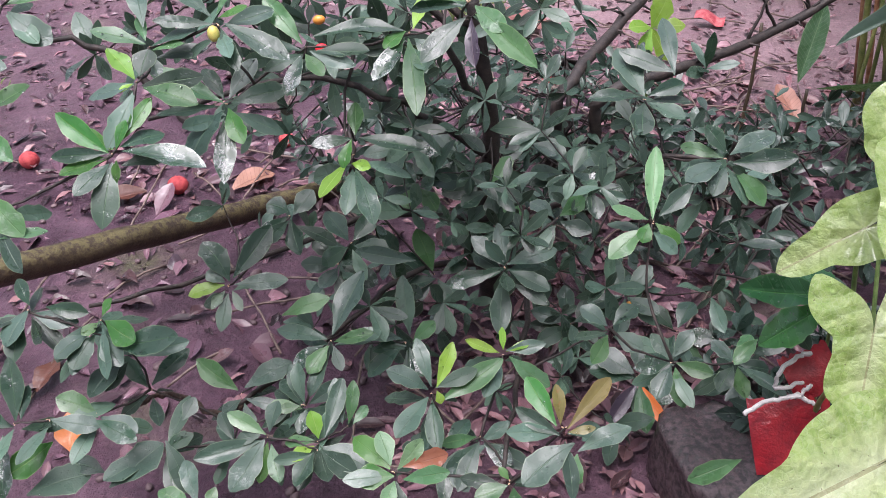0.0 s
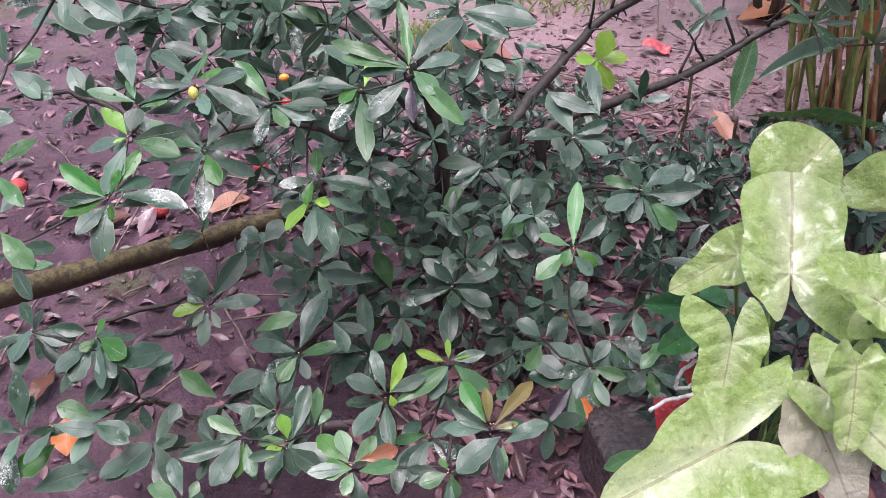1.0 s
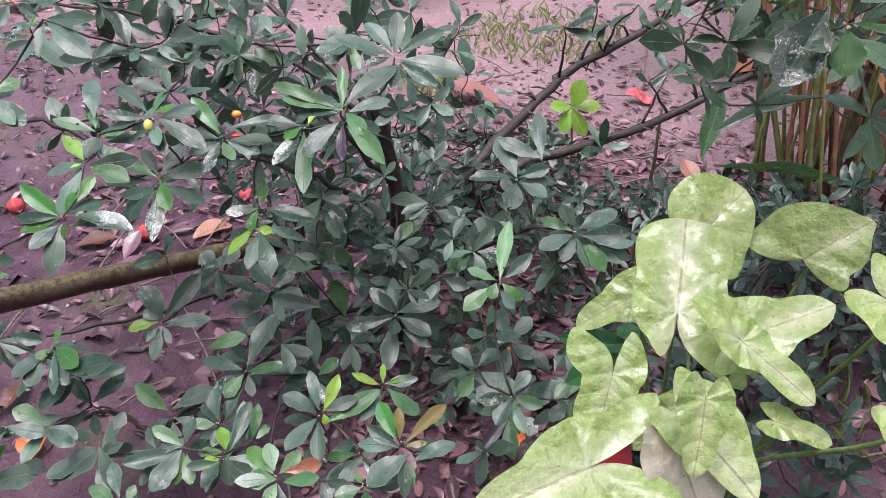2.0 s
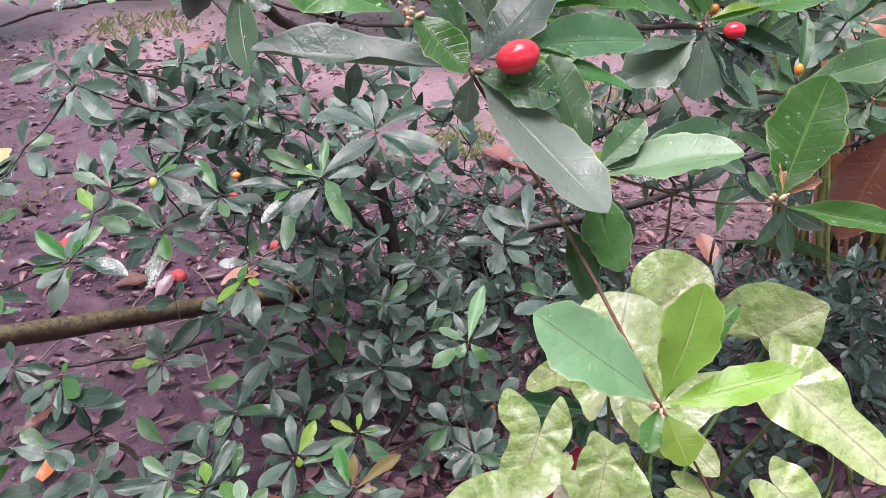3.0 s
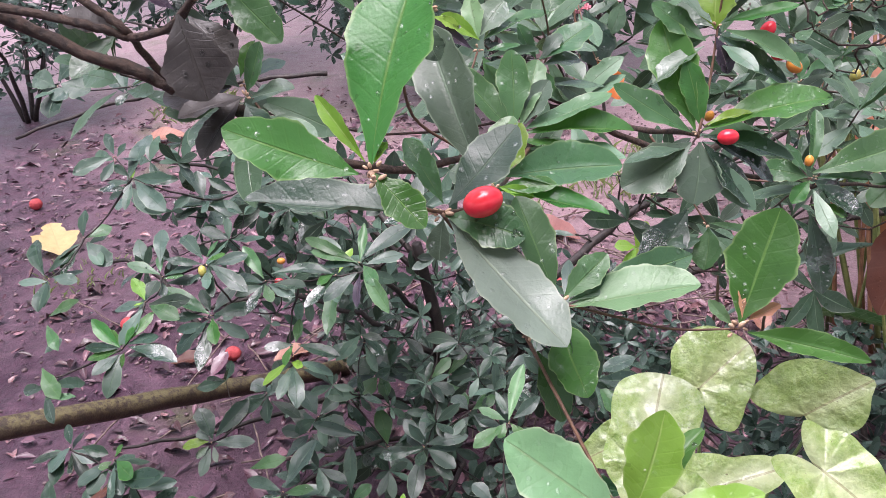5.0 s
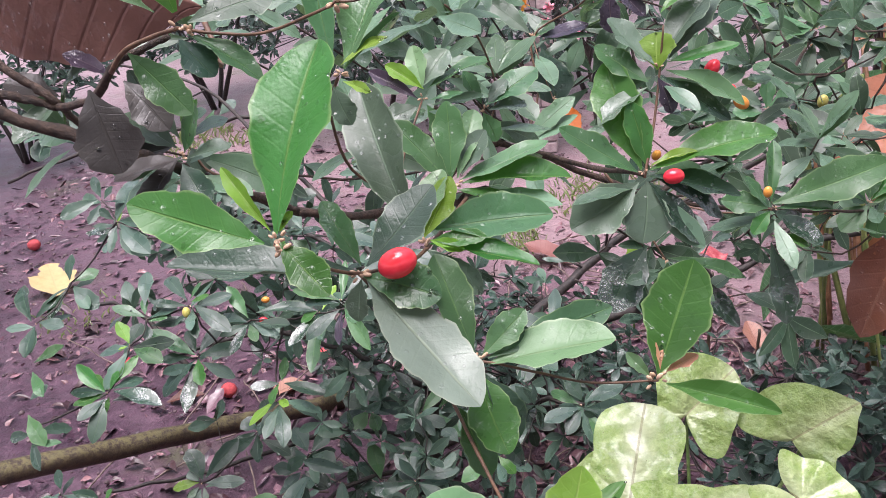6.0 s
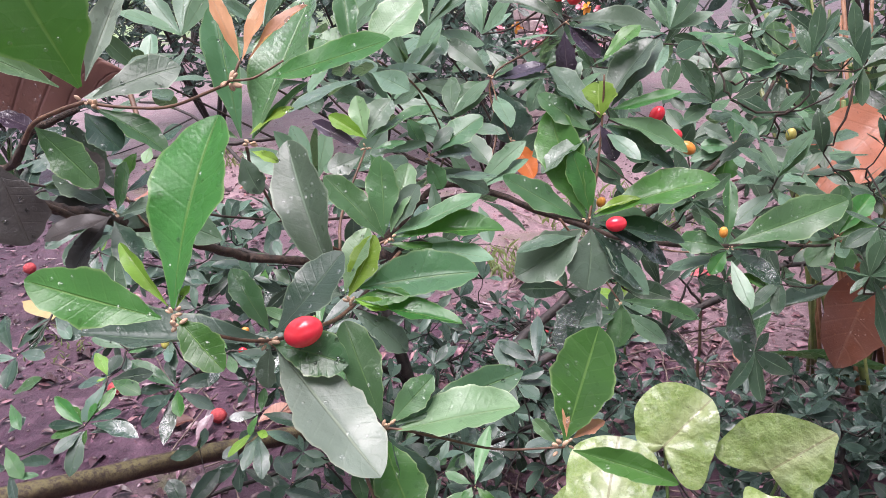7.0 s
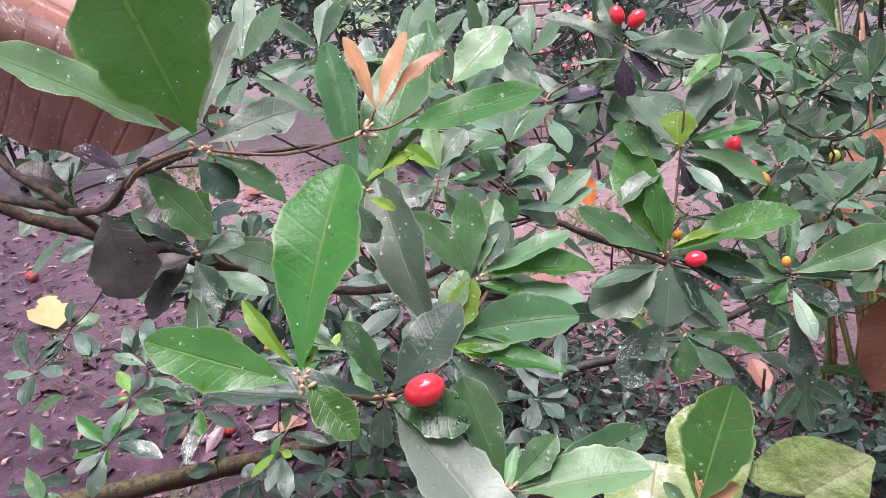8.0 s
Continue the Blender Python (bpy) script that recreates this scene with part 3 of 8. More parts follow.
# ---- the ground ----
def ground_height(x, y):
    """Trodden earth, gently uneven, with low ridges."""
    near_part = 0.018 * noise.noise(Vector((x * 1.7, y * 1.7, 0.3))) + 0.010 * noise.noise(Vector((x * 6.1, y * 6.1, 2.0)))
    fine_part = 0.0075 * noise.noise(Vector((x * 17, y * 17, 5.0)))
    if abs(x) + abs(y - 3) > 16:
        return 0.0
    return near_part + fine_part


def spread_line(lo, hi, dense_lo, dense_hi, step, far_steps):
    inner = list(np.arange(dense_lo, dense_hi + 1e-6, step))
    left = [dense_lo - (dense_lo - lo) * (k / far_steps) ** 3 for k in range(far_steps, 0, -1)]
    right = [dense_hi + (hi - dense_hi) * (k / far_steps) ** 3 for k in range(1, far_steps + 1)]
    return left + inner + right


gx, gy = spread_line(-900, 900, -3.2, 3.4, 0.035, 14), spread_line(-500, 1500, -0.6, 6.0, 0.035, 14)
gverts = [(x, y, ground_height(x, y)) for y in gy for x in gx]
gfaces = [(j * len(gx) + i, j * len(gx) + i + 1, (j + 1) * len(gx) + i + 1, (j + 1) * len(gx) + i) for j in range(len(gy) - 1) for i in range(len(gx) - 1)]
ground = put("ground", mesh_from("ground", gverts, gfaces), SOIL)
tagged(ground, "wet purple-brown earth with crumbs and thin moss", "ground", kind="structure")


# ---- the shrub close to the camera ----
near = thing("fruit_shrub", "fruiting shrub with glossy green leaves and red berries", "shrub", (-0.75, 0.1, 0.0), "fruit shrubs")
low = thing("fruit_shrub", "low wide shrub with dark wet leaves over bare earth", "shrub", (0.1, 1.55, 0.0), "fruit shrubs")
low_tips, near_tips = [], []


def tip(shrub, c):
    """The end of a twig, where a rosette of leaves sits."""
    if shrub is low:
        low_tips.append(Vector(c))
    elif c[1] > 0.25:
        near_tips.append(Vector(c))
    buds(shrub, c, 2 if shrub is low else 4, 0.0022 if shrub is low else 0.0035, 0.7)


tip(near, (0.373, 0.074, 1.390))
leaf(near, (0.373, 0.075, 1.393), (0.388, 0.115, 1.478), 0.045, BRIGHT, 11)
leaf(near, (0.367, 0.073, 1.389), (0.307, 0.067, 1.413), 0.027, BRIGHT, 19)
leaf(near, (0.370, 0.076, 1.394), (0.347, 0.084, 1.424), 0.008, YOUNG, 19)
leaf(near, (0.374, 0.074, 1.389), (0.399, 0.060, 1.368), 0.018, BRIGHT, -2)
leaf(near, (0.374, 0.076, 1.393), (0.379, 0.082, 1.402), 0.005, YOUNG, 7)
tip(near, (0.395, 0.122, 1.349))
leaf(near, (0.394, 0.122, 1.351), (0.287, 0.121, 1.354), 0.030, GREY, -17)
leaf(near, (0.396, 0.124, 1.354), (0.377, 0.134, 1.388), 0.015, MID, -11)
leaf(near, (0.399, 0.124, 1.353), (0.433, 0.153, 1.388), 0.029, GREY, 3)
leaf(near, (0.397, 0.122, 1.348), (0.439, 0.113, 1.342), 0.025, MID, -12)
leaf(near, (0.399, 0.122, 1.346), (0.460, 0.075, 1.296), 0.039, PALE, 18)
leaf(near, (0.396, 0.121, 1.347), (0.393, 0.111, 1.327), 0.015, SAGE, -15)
tip(near, (0.456, 0.112, 1.302))
leaf(near, (0.458, 0.113, 1.304), (0.481, 0.128, 1.324), 0.016, MID, -16)
leaf(near, (0.461, 0.113, 1.303), (0.528, 0.143, 1.320), 0.019, MID, -16)
leaf(near, (0.461, 0.112, 1.300), (0.528, 0.116, 1.310), 0.032, LIGHT, 16)
leaf(near, (0.454, 0.112, 1.306), (0.435, 0.135, 1.355), 0.023, MID, -13)
leaf(near, (0.454, 0.110, 1.298), (0.472, 0.087, 1.261), 0.027, BRIGHT, 16)
leaf(near, (0.458, 0.110, 1.296), (0.478, 0.102, 1.259), 0.022, DARK, 20)
tip(near, (0.549, 0.120, 1.286))
leaf(near, (0.549, 0.120, 1.288), (0.570, 0.147, 1.341), 0.036, BRIGHT, 8)
leaf(near, (0.545, 0.119, 1.287), (0.533, 0.122, 1.300), 0.007, LIGHT, 19)
leaf(near, (0.553, 0.121, 1.289), (0.570, 0.129, 1.295), 0.010, BRONZE, 21)
leaf(near, (0.550, 0.121, 1.290), (0.550, 0.129, 1.305), 0.004, BRONZE, -9)
leaf(near, (0.553, 0.119, 1.283), (0.605, 0.088, 1.285), 0.014, BRIGHT, -15)
tip(near, (0.405, 0.116, 1.490))
leaf(near, (0.410, 0.120, 1.498), (0.399, 0.128, 1.530), 0.008, BRONZE, -19)
leaf(near, (0.411, 0.120, 1.498), (0.424, 0.135, 1.529), 0.009, BRONZE, 5)
leaf(near, (0.414, 0.121, 1.498), (0.440, 0.133, 1.522), 0.009, BRONZE, 8)
leaf(near, (0.421, 0.119, 1.489), (0.485, 0.114, 1.501), 0.019, BRIGHT, -8)
tip(near, (0.317, 0.134, 1.482))
leaf(near, (0.318, 0.132, 1.490), (0.308, 0.105, 1.571), 0.058, BRIGHT, -10)
leaf(near, (0.308, 0.130, 1.491), (0.250, 0.090, 1.542), 0.027, LIGHT, -1)
leaf(near, (0.322, 0.135, 1.484), (0.361, 0.156, 1.496), 0.022, SAGE, -19)
leaf(near, (0.318, 0.138, 1.492), (0.331, 0.174, 1.534), 0.015, PALE, -21)
leaf(near, (0.321, 0.134, 1.479), (0.358, 0.133, 1.456), 0.016, MID, 15)
leaf(near, (0.317, 0.132, 1.477), (0.334, 0.129, 1.458), 0.019, DARK, 13)
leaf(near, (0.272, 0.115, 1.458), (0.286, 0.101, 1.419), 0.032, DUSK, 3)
leaf(near, (0.292, 0.125, 1.473), (0.322, 0.120, 1.441), 0.019, MID, -20)
tip(near, (0.379, 0.420, 1.374))
leaf(near, (0.380, 0.423, 1.381), (0.349, 0.425, 1.404), 0.014, YOUNG, 20)
leaf(near, (0.379, 0.423, 1.381), (0.370, 0.442, 1.415), 0.018, LIGHT, 11)
leaf(near, (0.383, 0.424, 1.381), (0.435, 0.457, 1.404), 0.023, MID, 19)
leaf(near, (0.380, 0.424, 1.384), (0.399, 0.449, 1.407), 0.027, SAGE, -6)
leaf(near, (0.375, 0.419, 1.374), (0.335, 0.422, 1.401), 0.013, PURPLE, 12)
leaf(near, (0.385, 0.421, 1.372), (0.413, 0.426, 1.376), 0.011, MID, 11)
leaf(near, (0.382, 0.419, 1.368), (0.398, 0.412, 1.340), 0.023, MID, 16)
leaf(near, (0.374, 0.417, 1.368), (0.347, 0.406, 1.360), 0.021, SAGE, 20)
tip(near, (0.390, 0.159, 1.449))
leaf(near, (0.386, 0.159, 1.452), (0.371, 0.188, 1.522), 0.019, MID, -7)
leaf(near, (0.392, 0.160, 1.451), (0.418, 0.213, 1.519), 0.041, MID, 18)
leaf(near, (0.390, 0.160, 1.453), (0.414, 0.164, 1.468), 0.012, YOUNG, 19)
leaf(near, (0.393, 0.160, 1.452), (0.421, 0.180, 1.474), 0.005, MID, -8)
leaf(near, (0.391, 0.157, 1.445), (0.405, 0.157, 1.439), 0.006, YOUNG, -14)
leaf(near, (0.386, 0.155, 1.443), (0.394, 0.151, 1.423), 0.014, SAGE, -15)
leaf(near, (0.384, 0.159, 1.452), (0.368, 0.159, 1.461), 0.006, MID, 22)
tip(near, (0.215, 0.312, 1.377))
leaf(near, (0.210, 0.312, 1.380), (0.175, 0.322, 1.431), 0.021, SAGE, -20)
leaf(near, (0.213, 0.313, 1.381), (0.221, 0.328, 1.406), 0.013, BRIGHT, 1)
leaf(near, (0.208, 0.310, 1.376), (0.151, 0.309, 1.389), 0.021, MID, -12)
leaf(near, (0.216, 0.313, 1.379), (0.242, 0.331, 1.392), 0.022, DARK, 14)
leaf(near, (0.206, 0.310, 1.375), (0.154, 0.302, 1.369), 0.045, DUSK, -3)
leaf(near, (0.219, 0.310, 1.372), (0.229, 0.304, 1.354), 0.027, SAGE, 18)
tip(near, (0.421, 0.301, 1.337))
leaf(near, (0.417, 0.301, 1.340), (0.415, 0.324, 1.393), 0.024, MID, -0)
leaf(near, (0.422, 0.302, 1.341), (0.434, 0.335, 1.385), 0.020, LIGHT, -16)
leaf(near, (0.423, 0.302, 1.339), (0.487, 0.332, 1.354), 0.025, LIGHT, 20)
leaf(near, (0.425, 0.301, 1.337), (0.503, 0.320, 1.338), 0.028, BRIGHT, 13)
leaf(near, (0.417, 0.300, 1.338), (0.375, 0.313, 1.384), 0.023, MID, -3)
leaf(near, (0.421, 0.299, 1.333), (0.459, 0.298, 1.327), 0.015, BRIGHT, 15)
leaf(near, (0.425, 0.304, 1.343), (0.442, 0.324, 1.369), 0.020, SAGE, -2)
tip(near, (0.412, 0.217, 1.326))
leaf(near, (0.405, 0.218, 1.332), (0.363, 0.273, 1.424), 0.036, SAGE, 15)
leaf(near, (0.411, 0.218, 1.330), (0.428, 0.238, 1.364), 0.021, YOUNG, -2)
leaf(near, (0.409, 0.218, 1.332), (0.420, 0.243, 1.369), 0.020, LIGHT, 10)
leaf(near, (0.416, 0.218, 1.328), (0.451, 0.220, 1.328), 0.013, BRIGHT, -9)
leaf(near, (0.414, 0.218, 1.328), (0.437, 0.214, 1.323), 0.009, YOUNG, -16)
leaf(near, (0.414, 0.217, 1.326), (0.484, 0.215, 1.312), 0.020, BRIGHT, 21)
leaf(near, (0.412, 0.215, 1.323), (0.449, 0.210, 1.296), 0.019, SAGE, 6)
leaf(near, (0.416, 0.221, 1.334), (0.491, 0.251, 1.328), 0.034, MID, -7)
leaf(near, (0.407, 0.217, 1.331), (0.384, 0.220, 1.340), 0.022, SAGE, -10)
tip(near, (0.454, 0.725, 1.367))
leaf(near, (0.451, 0.726, 1.371), (0.397, 0.751, 1.413), 0.025, SAGE, 16)
leaf(near, (0.463, 0.722, 1.354), (0.481, 0.694, 1.298), 0.050, DARK, 13)
leaf(near, (0.460, 0.726, 1.366), (0.517, 0.749, 1.372), 0.029, PURPLE, 9)
leaf(near, (0.345, 0.698, 1.353), (0.398, 0.757, 1.416), 0.037, SAGE, 11)
leaf(near, (0.346, 0.696, 1.348), (0.422, 0.736, 1.367), 0.034, SAGE, 9)
leaf(near, (0.452, 0.724, 1.366), (0.477, 0.738, 1.384), 0.019, MID, -1)
leaf(near, (0.447, 0.723, 1.365), (0.407, 0.710, 1.346), 0.027, MID, 8)
tip(near, (0.561, 0.440, 1.293))
leaf(near, (0.559, 0.441, 1.295), (0.530, 0.479, 1.384), 0.040, BRIGHT, 20)
leaf(near, (0.564, 0.442, 1.296), (0.550, 0.451, 1.353), 0.023, BRIGHT, 4)
leaf(near, (0.566, 0.442, 1.294), (0.673, 0.465, 1.324), 0.037, BRIGHT, 2)
leaf(near, (0.556, 0.440, 1.293), (0.489, 0.447, 1.333), 0.025, MID, 8)
leaf(near, (0.566, 0.443, 1.297), (0.606, 0.450, 1.309), 0.011, YOUNG, 14)
leaf(near, (0.566, 0.440, 1.290), (0.644, 0.448, 1.267), 0.030, DARK, 13)
leaf(near, (0.571, 0.440, 1.287), (0.633, 0.445, 1.251), 0.021, SOAKED, 6)
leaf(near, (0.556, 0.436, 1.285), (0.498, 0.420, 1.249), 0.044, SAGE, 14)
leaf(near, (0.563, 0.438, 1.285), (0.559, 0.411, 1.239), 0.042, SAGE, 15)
leaf(near, (0.565, 0.438, 1.285), (0.610, 0.423, 1.232), 0.026, SOAKED, 8)
tip(near, (0.576, 0.476, 1.375))
leaf(near, (0.575, 0.475, 1.373), (0.574, 0.482, 1.404), 0.033, YOUNG, 20)
leaf(near, (0.583, 0.479, 1.378), (0.645, 0.494, 1.385), 0.015, BRIGHT, 1)
leaf(near, (0.577, 0.478, 1.379), (0.621, 0.513, 1.435), 0.033, SAGE, 15)
leaf(near, (0.585, 0.480, 1.381), (0.630, 0.530, 1.429), 0.027, SAGE, -1)
leaf(near, (0.579, 0.493, 1.418), (0.610, 0.508, 1.448), 0.019, BRIGHT, 10)
leaf(near, (0.572, 0.475, 1.378), (0.533, 0.494, 1.415), 0.027, SAGE, -14)
leaf(near, (0.582, 0.476, 1.372), (0.652, 0.481, 1.341), 0.027, LIGHT, 4)
leaf(near, (0.578, 0.473, 1.368), (0.639, 0.478, 1.325), 0.024, DARK, -3)
leaf(near, (0.575, 0.472, 1.367), (0.588, 0.460, 1.339), 0.019, PURPLE, 12)
leaf(near, (0.567, 0.470, 1.364), (0.522, 0.486, 1.394), 0.023, MID, 10)
leaf(near, (0.566, 0.468, 1.360), (0.522, 0.450, 1.337), 0.024, SAGE, -15)
tip(near, (0.588, 0.544, 1.162))
leaf(near, (0.569, 0.547, 1.178), (0.527, 0.514, 1.119), 0.047, SOAKED, 7)
leaf(near, (0.590, 0.545, 1.164), (0.671, 0.550, 1.145), 0.020, MID, 8)
leaf(near, (0.590, 0.544, 1.159), (0.585, 0.519, 1.123), 0.030, MID, -20)
leaf(near, (0.592, 0.545, 1.158), (0.662, 0.521, 1.097), 0.023, SOAKED, -12)
tip(near, (0.710, 0.643, 1.177))
leaf(near, (0.710, 0.645, 1.181), (0.844, 0.689, 1.212), 0.046, MID, -16)
leaf(near, (0.708, 0.645, 1.182), (0.717, 0.678, 1.245), 0.017, MID, -14)
leaf(near, (0.704, 0.644, 1.181), (0.680, 0.653, 1.211), 0.020, MID, -20)
leaf(near, (0.714, 0.644, 1.176), (0.778, 0.655, 1.172), 0.015, MID, -5)
leaf(near, (0.707, 0.641, 1.174), (0.688, 0.629, 1.152), 0.018, BRIGHT, 4)
leaf(near, (0.708, 0.631, 1.149), (0.749, 0.630, 1.141), 0.021, BRIGHT, 18)
leaf(near, (0.713, 0.641, 1.170), (0.761, 0.631, 1.135), 0.025, SOAKED, -4)
leaf(near, (0.707, 0.628, 1.142), (0.724, 0.594, 1.058), 0.030, SOAKED, -4)
leaf(near, (0.705, 0.642, 1.177), (0.655, 0.640, 1.190), 0.028, MID, 15)
leaf(near, (0.710, 0.642, 1.174), (0.743, 0.641, 1.156), 0.022, SOAKED, -20)
tip(near, (0.773, 1.019, 1.188))
leaf(near, (0.773, 1.019, 1.188), (0.775, 1.045, 1.234), 0.024, MID, -18)
leaf(near, (0.776, 1.021, 1.192), (0.831, 1.047, 1.212), 0.032, MID, -7)
leaf(near, (0.765, 1.020, 1.195), (0.730, 1.027, 1.215), 0.023, SAGE, 20)
leaf(near, (0.768, 1.016, 1.183), (0.750, 0.993, 1.144), 0.042, BRIGHT, -4)
leaf(near, (0.776, 1.013, 1.172), (0.813, 0.994, 1.095), 0.031, SAGE, 6)
leaf(near, (0.827, 0.998, 1.109), (0.880, 1.044, 1.176), 0.050, SAGE, -16)
leaf(near, (0.764, 1.015, 1.184), (0.723, 1.015, 1.189), 0.029, MID, 3)
leaf(near, (0.772, 1.017, 1.184), (0.710, 1.007, 1.155), 0.041, SAGE, 21)
tip(near, (0.875, 1.187, 1.271))
leaf(near, (0.871, 1.187, 1.271), (0.719, 1.199, 1.321), 0.049, MID, -7)
leaf(near, (0.873, 1.186, 1.269), (0.834, 1.176, 1.254), 0.049, SAGE, -22)
leaf(near, (0.877, 1.188, 1.270), (0.920, 1.185, 1.248), 0.040, SAGE, 3)
leaf(near, (0.877, 1.189, 1.274), (0.958, 1.245, 1.313), 0.048, DARK, -16)
leaf(near, (0.873, 1.189, 1.276), (0.860, 1.224, 1.330), 0.040, MID, 17)
leaf(near, (0.879, 1.187, 1.266), (0.902, 1.164, 1.217), 0.036, SAGE, -3)
leaf(near, (0.870, 1.187, 1.273), (0.795, 1.176, 1.270), 0.055, MID, -9)
leaf(near, (0.879, 1.188, 1.268), (0.950, 1.189, 1.219), 0.042, DARK, -5)
tip(near, (0.900, 0.931, 1.067))
leaf(near, (0.900, 0.933, 1.071), (0.915, 0.974, 1.130), 0.035, MID, 18)
leaf(near, (0.903, 0.933, 1.071), (0.956, 0.973, 1.116), 0.031, BRIGHT, -11)
leaf(near, (0.896, 0.932, 1.069), (0.861, 0.952, 1.107), 0.030, MID, -0)
leaf(near, (0.904, 0.932, 1.067), (0.960, 0.949, 1.081), 0.029, BRIGHT, -8)
leaf(near, (0.896, 0.931, 1.068), (0.870, 0.934, 1.083), 0.025, DARK, -0)
leaf(near, (0.901, 0.930, 1.063), (0.912, 0.909, 1.023), 0.033, MID, -1)
leaf(near, (0.898, 0.930, 1.064), (0.858, 0.907, 1.036), 0.038, MID, 5)
tip(near, (0.543, 0.713, 1.425))
leaf(near, (0.540, 0.713, 1.427), (0.457, 0.723, 1.469), 0.027, SAGE, -9)
leaf(near, (0.545, 0.712, 1.422), (0.577, 0.700, 1.384), 0.028, PURPLE, 14)
leaf(near, (0.547, 0.714, 1.427), (0.648, 0.729, 1.411), 0.039, SAGE, 1)
leaf(near, (0.539, 0.714, 1.430), (0.519, 0.738, 1.475), 0.022, SAGE, 19)
leaf(near, (0.541, 0.709, 1.416), (0.542, 0.694, 1.371), 0.024, PURPLE, -11)
tip(near, (0.426, 0.452, 1.353))
leaf(near, (0.424, 0.453, 1.358), (0.408, 0.464, 1.385), 0.015, MID, -15)
leaf(near, (0.429, 0.453, 1.356), (0.445, 0.471, 1.376), 0.014, SAGE, -9)
leaf(near, (0.427, 0.453, 1.357), (0.471, 0.486, 1.381), 0.030, MID, -1)
leaf(near, (0.430, 0.453, 1.352), (0.462, 0.466, 1.356), 0.021, SAGE, 5)
leaf(near, (0.425, 0.450, 1.351), (0.436, 0.445, 1.326), 0.018, MID, -17)
tip(near, (0.407, 0.356, 1.462))
leaf(near, (0.397, 0.354, 1.462), (0.390, 0.379, 1.508), 0.018, MID, -9)
leaf(near, (0.407, 0.356, 1.463), (0.446, 0.384, 1.496), 0.037, LIGHT, -7)
leaf(near, (0.404, 0.354, 1.460), (0.371, 0.358, 1.479), 0.029, MID, 1)
tip(near, (0.477, 0.664, 1.308))
leaf(near, (0.477, 0.663, 1.307), (0.501, 0.641, 1.269), 0.027, ORANGE, -6)
tip(near, (0.492, 0.052, 1.207))
leaf(near, (0.490, 0.053, 1.210), (0.432, 0.061, 1.253), 0.036, LIGHT, 4)
leaf(near, (0.493, 0.055, 1.211), (0.509, 0.073, 1.264), 0.029, YOUNG, -11)
leaf(near, (0.494, 0.054, 1.210), (0.527, 0.085, 1.249), 0.014, BRIGHT, 18)
leaf(near, (0.496, 0.053, 1.208), (0.558, 0.067, 1.220), 0.020, YOUNG, 2)
leaf(near, (0.494, 0.051, 1.204), (0.505, 0.033, 1.189), 0.022, YOUNG, 12)
leaf(near, (0.491, 0.052, 1.206), (0.485, 0.036, 1.192), 0.013, BRIGHT, 3)
tip(near, (0.440, 0.112, 1.283))
leaf(near, (0.446, 0.110, 1.278), (0.480, 0.105, 1.241), 0.011, DARK, 6)
leaf(near, (0.444, 0.108, 1.275), (0.457, 0.100, 1.236), 0.020, MID, 18)
tip(near, (0.241, 0.252, 1.382))
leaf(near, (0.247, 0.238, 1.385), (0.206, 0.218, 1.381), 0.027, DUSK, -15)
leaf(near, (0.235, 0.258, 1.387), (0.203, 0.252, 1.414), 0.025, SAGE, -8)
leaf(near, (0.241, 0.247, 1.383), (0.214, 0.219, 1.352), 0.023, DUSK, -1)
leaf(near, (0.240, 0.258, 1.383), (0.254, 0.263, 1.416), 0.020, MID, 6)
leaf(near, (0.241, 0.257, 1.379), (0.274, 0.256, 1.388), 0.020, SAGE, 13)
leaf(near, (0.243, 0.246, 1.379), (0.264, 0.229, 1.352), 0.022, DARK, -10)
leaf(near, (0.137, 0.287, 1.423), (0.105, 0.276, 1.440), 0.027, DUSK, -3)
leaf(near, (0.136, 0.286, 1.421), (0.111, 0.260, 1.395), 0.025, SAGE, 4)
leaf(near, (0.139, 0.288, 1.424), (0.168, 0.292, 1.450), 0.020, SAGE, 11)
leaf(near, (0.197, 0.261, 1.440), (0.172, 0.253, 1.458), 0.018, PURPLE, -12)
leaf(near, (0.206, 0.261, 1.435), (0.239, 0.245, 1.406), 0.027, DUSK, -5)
tip(low, (-0.369, 1.109, 0.809))
leaf(low, (-0.373, 1.112, 0.813), (-0.445, 1.120, 0.835), 0.031, MID, -5)
leaf(low, (-0.373, 1.114, 0.817), (-0.387, 1.150, 0.838), 0.020, MID, -13)
leaf(low, (-0.365, 1.110, 0.811), (-0.304, 1.119, 0.831), 0.029, DARK, 15)
leaf(low, (-0.365, 1.107, 0.806), (-0.321, 1.103, 0.819), 0.022, MID, 15)
leaf(low, (-0.375, 1.124, 0.832), (-0.402, 1.197, 0.882), 0.042, GREY, -3)
leaf(low, (-0.370, 1.104, 0.801), (-0.350, 1.068, 0.785), 0.027, DARK, 12)
tip(low, (-0.366, 1.026, 0.796))
leaf(low, (-0.367, 1.029, 0.800), (-0.410, 1.073, 0.823), 0.032, YOUNG, -16)
leaf(low, (-0.361, 1.031, 0.803), (-0.352, 1.060, 0.828), 0.042, DARK, 2)
leaf(low, (-0.370, 1.026, 0.796), (-0.387, 1.015, 0.791), 0.013, YOUNG, -7)
leaf(low, (-0.357, 1.023, 0.791), (-0.286, 0.990, 0.789), 0.041, MID, 4)
leaf(low, (-0.364, 1.026, 0.796), (-0.427, 1.016, 0.785), 0.038, GREY, -19)
tip(low, (-0.393, 0.960, 0.733))
